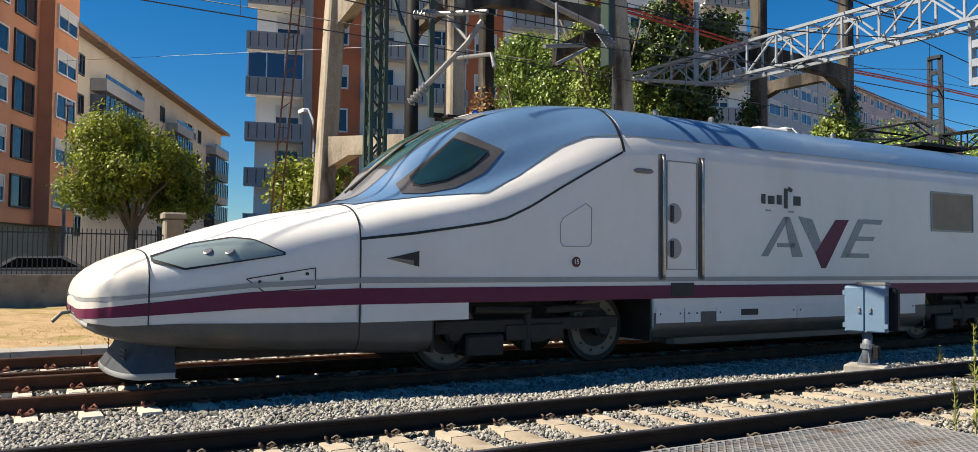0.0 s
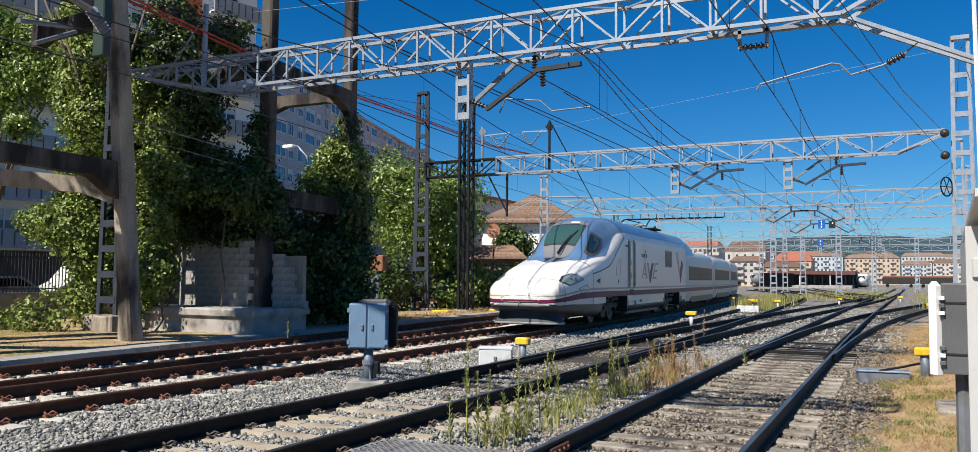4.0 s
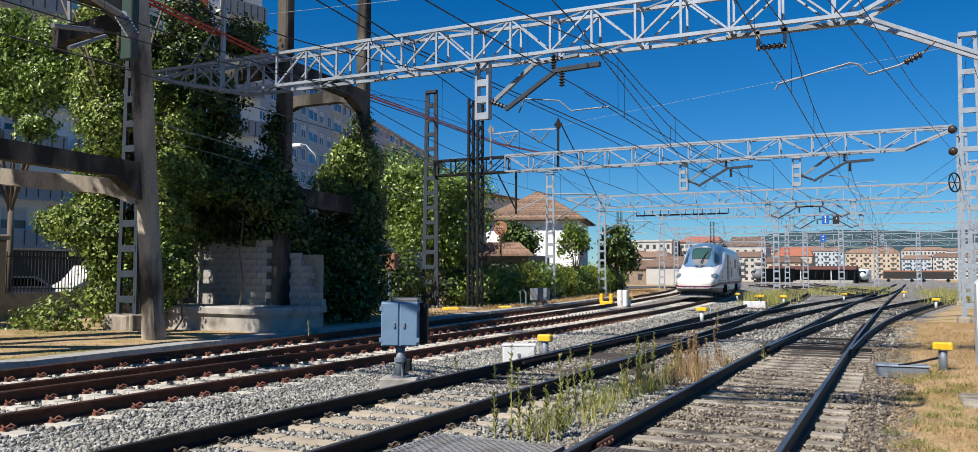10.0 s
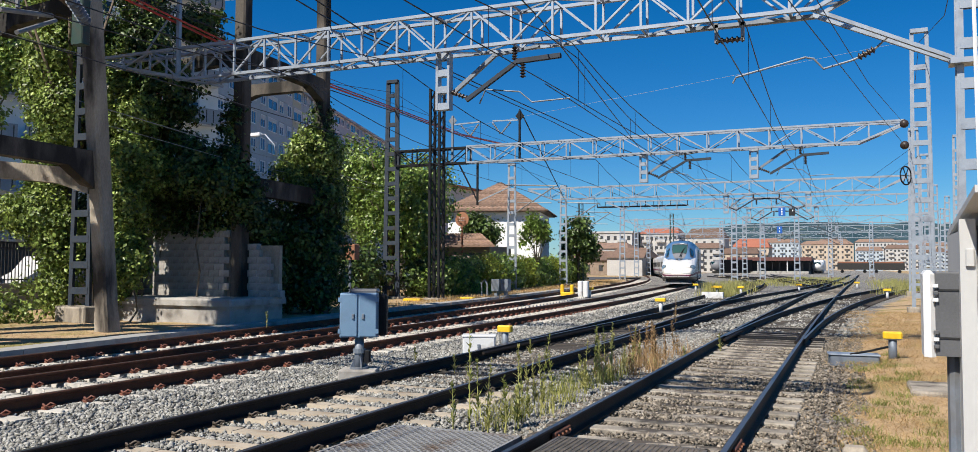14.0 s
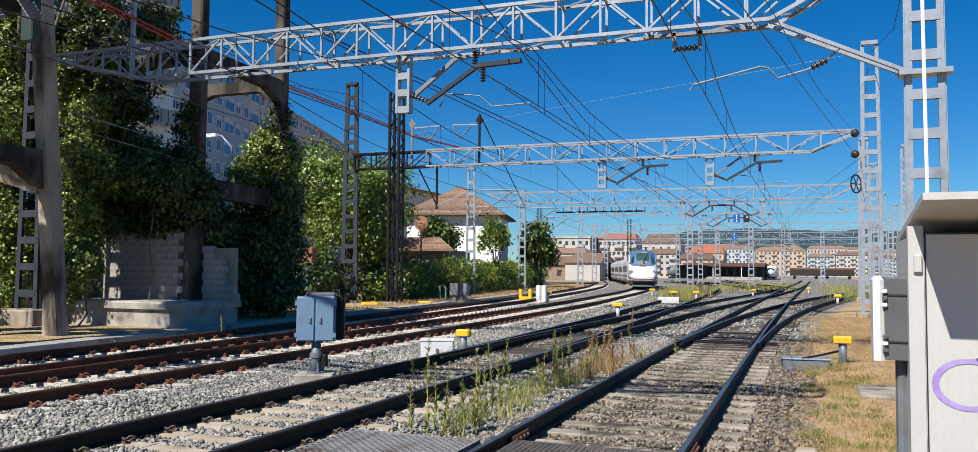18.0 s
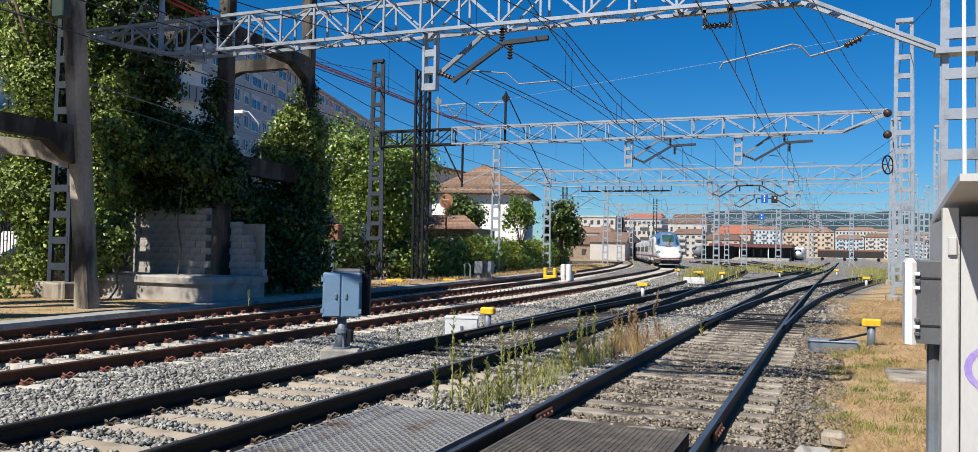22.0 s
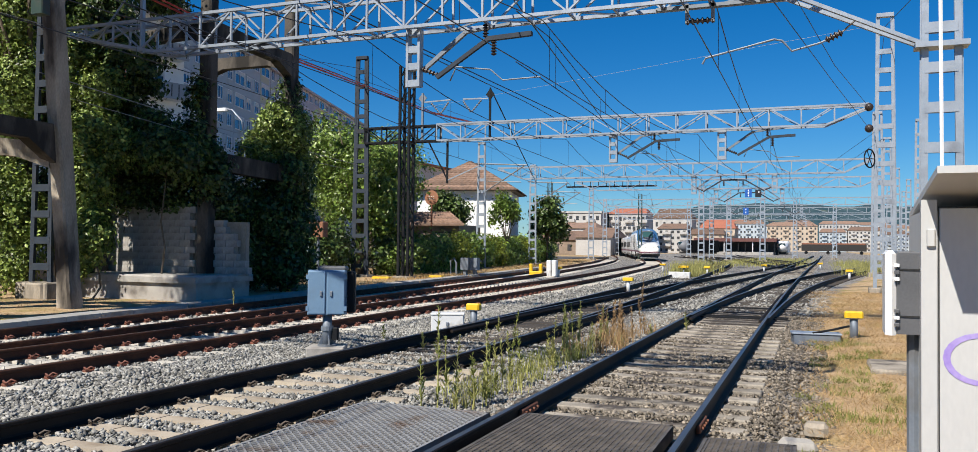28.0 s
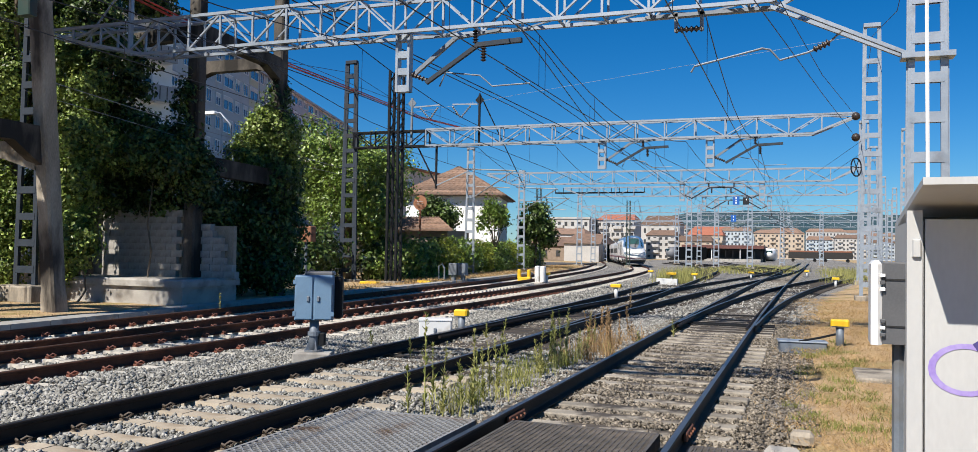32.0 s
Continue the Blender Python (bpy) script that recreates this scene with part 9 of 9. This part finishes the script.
# walkway panels of expanded metal and grating between the rails
def mesh_panel(name, label, x0, x1, y0, y1, z, mat, cell, shape):
    t = thing(name, label, "crossing panel", group="crossing panels")
    part("edge", Geo().box(x0, x1, y0, y0 + 0.03, z - 0.10, z).box(x0, x1, y1 - 0.03, y1, z - 0.12, z).box(x0, x0 + 0.03, y0, y1, z - 0.12, z).box(x1 - 0.03, x1, y0, y1, z - 0.12, z), mat, t)
    g = Geo()
    if shape == "grid":
        x = x0 + cell
        while x < x1:
            g.box(x - 0.006, x + 0.006, y0, y1, z - 0.03, z - 0.001)
            x += cell
        y = y0 + cell
        while y < y1:
            g.box(x0, x1, y - 0.006, y + 0.006, z - 0.032, z - 0.003)
            y += cell
    else:
        ny = int((y1 - y0) / cell)
        for j in range(ny):
            ya = y0 + j * cell
            o = cell if j % 2 else 0
            x = x0 + o
            while x < x1 - cell * 2:
                g.beam((x, ya, z - 0.012), (x + cell, ya + cell, z - 0.004), 0.014, 0.012)
                g.beam((x + cell, ya + cell, z - 0.004), (x + 2 * cell, ya, z - 0.012), 0.014, 0.012)
                x += cell * 2
    part("mesh", g, mat, t, kind="stuff")
    part("tray", Geo().box(x0 + 0.03, x1 - 0.03, y0 + 0.03, y1 - 0.03, z - 0.12, z - 0.06), BOGIE, t)


mesh_panel("walkway_panel", "grey expanded metal walkway panel between the tracks", -4.32, -2.92, 3.6, 7.55, -0.03, GRATE, 0.045, "diamond")
mesh_panel("walkway_panel", "rusty dark grating between the rails", -2.60, -1.18, 3.6, 7.7, -0.03, GRATE_DARK, 0.05, "grid")
mesh_panel("walkway_panel", "rusty dark grating beside the rail", -0.86, -0.12, 3.6, 7.35, -0.03, GRATE_DARK, 0.05, "grid")
# point rods and a fish-plate on the right track
plates = thing("fish_plates", "rust-brown fish-plates bolted to the rails", "rail joint")
for x in (-2.72, -0.985):
    part("plate", Geo().block(x - 0.02, x + 0.02, 7.9, 8.4, -0.13, -0.05, 0.01), RUST_STEEL, plates)
    for k in range(4):
        part("bolt", Geo().lathe((x + 0.02, 7.97 + k * 0.12, -0.09), (x + 0.045, 7.97 + k * 0.12, -0.09), [(0, 0.016), (1, 0.014)], 8), RUST_STEEL, plates)
rods = thing("point_rods", "dark point rods across the turnout timbers", "point rods")
for y in (21.4, 21.9, 25.0):
    part("rod", Geo().beam((-3.1, y, -0.14), (-0.6, y, -0.14), 0.05, 0.04), STEEL_BLACK, rods)
for side in (-1, 1):
    pts = [(STRAIGHT_C.at(y) + side * (GAUGE / 2 - 0.11 - 0.0), y, -0.02) for y in np.arange(19.5, 33, 1.5)]
    part("check_rail", Geo().tube([(x, y, -0.05) for x, y, _ in pts], 0.035, 5), RAIL_DARK, rods)
    pts = [(STRAIGHT_B.at(y) + side * (GAUGE / 2 - 0.11), y, -0.05) for y in np.arange(14.5, 27, 1.5)]
    part("check_rail", Geo().tube(pts, 0.035, 5), RAIL_DARK, rods)
heap = thing("scrap_heap", "low rusty brown heap in the far yard", "heap")
leaf_cloud("scrap", "", "", [(12.5, 95, 0.2, 3.0, 1.0, 0.6)], 900, 0.4, RUST_STEEL, 91, 0.4, heap)

# ---- ballast, weeds and grass ----
def stones(name, label, count, x0, x1, y0, y1, smin, smax, mat, seed, keep=None, near=1.0, lift=-0.235):
    rng = np.random.default_rng(seed)
    x = rng.uniform(x0, x1, count)
    y = y0 + (y1 - y0) * rng.random(count) ** near
    if keep is not None:
        m = keep(x, y)
        x, y = x[m], y[m]
    n = len(x)
    base = np.array([(1, 0, 0), (-1, 0, 0), (0, 1, 0), (0, -1, 0), (0.2, 0.1, 1), (0, 0, -0.8)], float)
    tri = np.array([(0, 2, 4), (2, 1, 4), (1, 3, 4), (3, 0, 4), (2, 0, 5), (1, 2, 5), (3, 1, 5), (0, 3, 5)])
    s = rng.uniform(smin, smax, n)
    k = rng.uniform(0.65, 1.25, (n, 3)) * s[:, None] * [1.15, 0.95, 0.8]
    jit = rng.normal(0, 0.28, (n, 6, 3))
    a = rng.uniform(0, math.tau, n)
    tilt = rng.normal(0, 0.5, n)
    p = (base[None] + jit) * k[:, None]
    ct, st = np.cos(tilt)[:, None], np.sin(tilt)[:, None]
    py, pz = p[:, :, 1] * ct - p[:, :, 2] * st, p[:, :, 1] * st + p[:, :, 2] * ct
    ca, sa = np.cos(a)[:, None], np.sin(a)[:, None]
    vx, vy = p[:, :, 0] * ca - py * sa, p[:, :, 0] * sa + py * ca
    z = lift + rng.uniform(-0.005, 0.03, n) + 0.03 * np.sin(x * 1.7 + np.sin(y)) * np.sin(y * 1.3) + 0.035 * np.exp(-(((x + 8.2) / 1.1) ** 4))
    v = np.stack([vx + x[:, None], vy + y[:, None], pz + z[:, None]], -1).reshape(-1, 3)
    loops = (tri[None] + (np.arange(n) * 6)[:, None, None]).ravel()
    solid(name, fast_mesh(name, v, loops, 3, mat), mat, label, "ballast", kind="stuff")


def curve_np(c, y):
    return np.interp(y, np.arange(-20, 120, 1.0), [c.at(q) for q in np.arange(-20, 120, 1.0)])


def clear_of(curves, half=0.06):
    def test(x, y):
        ok = np.ones(len(x), bool)
        for c in curves:
            d = np.abs(np.abs(x - curve_np(c, y)) - GAUGE / 2)
            ok &= d > half
        return ok
    return test


def off_sleepers(curve, y0, spacing, inner, half=0.15):
    """Few stones lie on the sleepers, most between them."""
    def test(x, y):
        d = np.abs(x - curve_np(curve, y))
        f = ((y - (y0 + 0.3) + spacing / 2) % spacing) - spacing / 2
        on = (d < inner) & (np.abs(f) < half)
        return ~on
    return test


both = clear_of((NEAR_MAIN, FAR_MAIN, STRAIGHT_B, STRAIGHT_C))
sl_a, sl_f, sl_b, sl_c = off_sleepers(NEAR_MAIN, -8, 0.6, 1.40), off_sleepers(FAR_MAIN, -4, 0.6, 1.40), off_sleepers(STRAIGHT_B, -8, 0.6, 1.33, 0.11), off_sleepers(STRAIGHT_C, -8, 0.6, 1.25, 0.10)
panels = lambda x, y: ~((y < 7.7) & (y > 3.5) & (x > -4.36) & (x < -0.1))
near_keep = lambda x, y: both(x, y) & sl_a(x, y) & sl_f(x, y) & sl_b(x, y) & panels(x, y)
stones("ballast_stones", "loose grey ballast stones between the tracks", 150000, -9.4, -3.0, -0.6, 24.0, 0.015, 0.037, STONE, 201, near_keep, 1.25)
stones("ballast_stones", "loose grey ballast stones round the main tracks", 46000, -14.0, -9.0, -1.0, 30.0, 0.018, 0.042, STONE, 202, near_keep, 1.2)
stones("ballast_stones", "dark stained ballast stones of the turnout track", 52000, -3.4, 0.2, 3.0, 24.0, 0.013, 0.034, STONE_DARK, 203, lambda x, y: both(x, y) & panels(x, y) & (sl_c(x, y) | (np.sin(x * 9 + y * 5) + np.sin(x * 3.1 - y * 7.7) > 0.45)), 1.3, -0.232)
stones("ballast_stones", "dark stained ballast stones of the turnout", 9000, -6.8, -4.6, 11.3, 34.0, 0.022, 0.042, STONE_DARK, 204, both)
stones("ballast_stones", "grey ballast stones farther along the line", 22000, -12.5, 0.5, 24.0, 60.0, 0.035, 0.06, STONE, 205, both, 1.2)


def blades(name, label, spots, count, h0, h1, width, mat, seed, spread, lean=0.35, z=-0.16, kind="stuff"):
    """Thin tapering grass blades round given spots."""
    rng = np.random.default_rng(seed)
    sp = np.array(spots, float)
    i = rng.integers(0, len(sp), count)
    c = sp[i, :2] + rng.normal(0, 1, (count, 2)) * spread
    h = rng.uniform(h0, h1, count)
    a = rng.uniform(0, math.tau, count)
    lx, ly = rng.normal(0, lean, count) * h, rng.normal(0, lean, count) * h
    w = width * rng.uniform(0.6, 1.4, count)
    dx, dy = np.cos(a) * w, np.sin(a) * w
    zz = np.full(count, z)
    p0 = np.stack([c[:, 0] - dx, c[:, 1] - dy, zz], 1)
    p1 = np.stack([c[:, 0] + dx, c[:, 1] + dy, zz], 1)
    p2 = np.stack([c[:, 0] + lx * 0.4 + dx * 0.7, c[:, 1] + ly * 0.4 + dy * 0.7, zz + h * 0.6], 1)
    p3 = np.stack([c[:, 0] + lx * 0.4 - dx * 0.7, c[:, 1] + ly * 0.4 - dy * 0.7, zz + h * 0.6], 1)
    p4 = np.stack([c[:, 0] + lx, c[:, 1] + ly, zz + h], 1)
    v = np.stack([p0, p1, p2, p3, p4], 1).reshape(-1, 3)
    k = np.arange(count)[:, None] * 5
    loops = np.concatenate([k + [0, 1, 2], k + [0, 2, 3], k + [3, 2, 4]], 1).ravel()
    return solid(name, fast_mesh(name, v, loops, 3, mat), mat, label, "grass", kind=kind)


rg = random.Random(77)
verge = [(-0.05 + 2.85 * rg.random() ** 0.8, 4.5 + 32 * rg.random() ** 1.6) for _ in range(900)]
blades("dry_grass", "short dry straw grass on the verge", verge, 60000, 0.02, 0.08, 0.0035, STRAW, 301, 0.25, 1.5)
blades("green_grass", "sparse green tufts in the dry verge", [(rg.uniform(-0.1, 1.0), 7 + 12 * rg.random()) for _ in range(60)], 3200, 0.03, 0.10, 0.004, GRASS_GREEN, 302, 0.07, 0.6)
blades("dry_grass", "short dry straw grass on the dirt", [(rg.uniform(-24, -14.6), rg.uniform(0, 18.5)) for _ in range(500)], 9000, 0.02, 0.07, 0.006, STRAW, 303, 0.3, 1.4, -0.06)
blades("dry_grass", "dry straw grass along the far verge", [(kerb_x(q) - rg.uniform(0.5, 3.0), q) for q in [26 + 70 * rg.random() for _ in range(400)]], 12000, 0.05, 0.2, 0.012, STRAW, 304, 0.5, 0.6, -0.08)
blades("green_grass", "tall green grass between the far tracks", [(-7.6 + rg.uniform(-1.0, 1.0), 55 + rg.uniform(-5, 12)) for _ in range(26)], 2000, 0.3, 1.15, 0.012, WEED_STEM, 305, 0.35, 0.22, -0.25)
blades("green_grass", "tall green grass by the far crossing", [(rg.uniform(2.0, 6.5), rg.uniform(60, 110)) for _ in range(50)], 2200, 0.2, 0.8, 0.014, WEED_STEM, 306, 0.6, 0.25, -0.2)
blades("green_grass", "patchy grass between the station tracks", [(rg.uniform(-10, -1), rg.uniform(80, 150)) for _ in range(110)], 3600, 0.12, 0.5, 0.02, WEED_STEM, 307, 0.8, 0.3, -0.25)

blades("green_grass", "thick yellow-green grass between the near tracks", [(-3.75 + rg.uniform(-0.32, 0.3) + 0.03 * (q - 8), q) for q in [8.0 + 7.6 * rg.random() for _ in range(22)]], 700, 0.08, 0.34, 0.005, WEED_STEM, 308, 0.09, 0.22, -0.24)
blades("green_grass", "fresh green tufts between the near tracks", [(-3.75 + rg.uniform(-0.3, 0.3), q) for q in [8.2 + 5.5 * rg.random() for _ in range(12)]], 520, 0.08, 0.34, 0.0045, GRASS_GREEN, 309, 0.06, 0.25, -0.24)
blades("dry_grass", "dry brown grass between the near tracks", [(-3.5 + rg.uniform(-0.35, 0.35), q) for q in [13.0 + 5.0 * rg.random() for _ in range(18)]], 800, 0.12, 0.45, 0.0045, WEED_DRY, 310, 0.10, 0.3, -0.24)


def weed(x, y, h, dry, seed, z=-0.22):
    """A tall slim weed: bent stem, side shoots and narrow leaves."""
    r = random.Random(seed)
    t = thing("weed", "tall dry brown weed between the tracks" if dry else "tall slim yellow-green weed between the tracks", "weed", pose(x, y, z), group="trackside weeds")
    bx, by = r.uniform(-0.10, 0.10) * h, r.uniform(-0.10, 0.10) * h
    pt = lambda f: (bx * f * f, by * f * f, h * f)
    part("stem", Geo().tube([pt(k / 5) for k in range(6)], [0.0095 * (1 - 0.75 * k / 5) for k in range(6)], 5), WEED_DRY if dry else WEED_STEM, t)
    g = Geo()
    for k in range(int(30 + 46 * h)):
        f = r.uniform(0.08, 1.0)
        p = Vector(pt(f))
        a = r.uniform(0, math.tau)
        L = r.uniform(0.04, 0.15) * (1.25 - f * 0.8)
        d = Vector((math.cos(a), math.sin(a), r.uniform(0.5, 1.6))).normalized() * L
        s = Vector((-math.sin(a), math.cos(a), 0)) * r.uniform(0.008, 0.015)
        g.add([p, p + d * 0.5 + s, p + d, p + d * 0.5 - s], [(0, 1, 2), (0, 2, 3)])
    part("leaves", g, WEED_DRY if dry else (GRASS_GREEN if r.random() < 0.45 else WEED_STEM), t)


n = 0
for k in range(28):
    f = rg.random()
    y = 8.1 + 7.4 * f ** 0.9
    x = -3.75 + rg.uniform(-0.30, 0.30) + 0.03 * (y - 8)
    weed(x, y, rg.choice((0.35, 0.5, 0.6, 0.75, 0.9)) * rg.uniform(0.8, 1.2), False, 400 + k)
for x, y, h in ((-3.85, 8.35, 1.15), (-3.75, 8.6, 0.8), (-4.0, 8.9, 0.75), (-3.6, 10.0, 0.95), (-3.5, 11.5, 0.8)):
    weed(x, y, h, False, 470 + int(h * 100))
for k in range(16):
    weed(-3.55 + rg.uniform(-0.3, 0.3), 13.5 + 4.0 * rg.random(), rg.uniform(0.35, 0.85), True, 500 + k)
for x, y, h in ((-6.2, 12.8, 0.3), (-6.0, 15.9, 0.35), (-2.9, 16.0, 0.3), (-7.5, 13.8, 0.35), (-2.6, 18.5, 0.4)):
    weed(x, y, h, False, 540 + int(y * 10))
weed(-4.9, 25.4, 0.9, True, 560)
weed(-13.9, 17.5, 0.4, False, 561, 0.0)

# ---- the train draws away along the curve ----
NOSE_AT = [(0, 0.6), (0.5, 3.6), (1, 6.55), (2, 12.35), (2.5, 15.25), (3, 18.2), (3.5, 21.1), (4, 24.1), (4.5, 27.0), (5.5, 32.8), (6.5, 38.3), (7, 41.0), (8, 46.0), (9, 51.0), (10, 55.5), (11, 59.6), (12, 63.4), (13, 66.9), (14, 70.2), (15.5, 75.0), (17, 79.6), (18, 82.5), (19, 85.2), (20, 87.7), (22, 92.3), (24, 96.6), (25, 98.5), (28, 103.0), (30, 105.2), (32, 107.0)]
ARC_Y = np.arange(-30, 219, 0.5)
ARC_S = np.concatenate([[0], np.cumsum(np.hypot(0.5, np.diff([NEAR_MAIN.at(y) for y in ARC_Y])))])
ARC_S = ARC_S - np.interp(0.0, ARC_Y, ARC_S)


def on_track(s):
    y = float(np.interp(s, ARC_S, ARC_Y))
    return Vector((NEAR_MAIN.at(y), y))


def car_rows(lead, front, rear):
    """Poses of a car whose nose lies lead metres behind the train's, riding on two points of it."""
    rows = []
    for t, y in NOSE_AT:
        s = float(np.interp(y, ARC_Y, ARC_S)) + lead
        a, b = on_track(s + front), on_track(s + rear)
        d = (b - a).normalized()
        o = a - d * front
        rows.append((t, pose(o.x, o.y, 0.0, 0, 0, math.degrees(math.atan2(-d.x, d.y)))))
    return rows


def rolling(x, y):
    """A wheel that rolls without slipping as the train draws away."""
    rows = []
    for k in range(321):
        t = k * 0.1
        nose = float(np.interp(t, [r[0] for r in NOSE_AT], [r[1] for r in NOSE_AT]))
        turned = float(np.interp(nose, ARC_Y, ARC_S)) / 0.52
        rows.append((t, pose(x, y, 0.52, -math.degrees(turned), 0, 0)))
    return rows


def motions():
    for wheel, x, y in WHEELS:
        walk(wheel, rolling(x, y))
    walk(power_car, car_rows(0.0, 5.95, 16.6))
    for k, c in enumerate(coaches):
        walk(c, car_rows(20.35 + k * (COACH_LONG + 0.05), 0.9, COACH_LONG + 0.9))


motions()
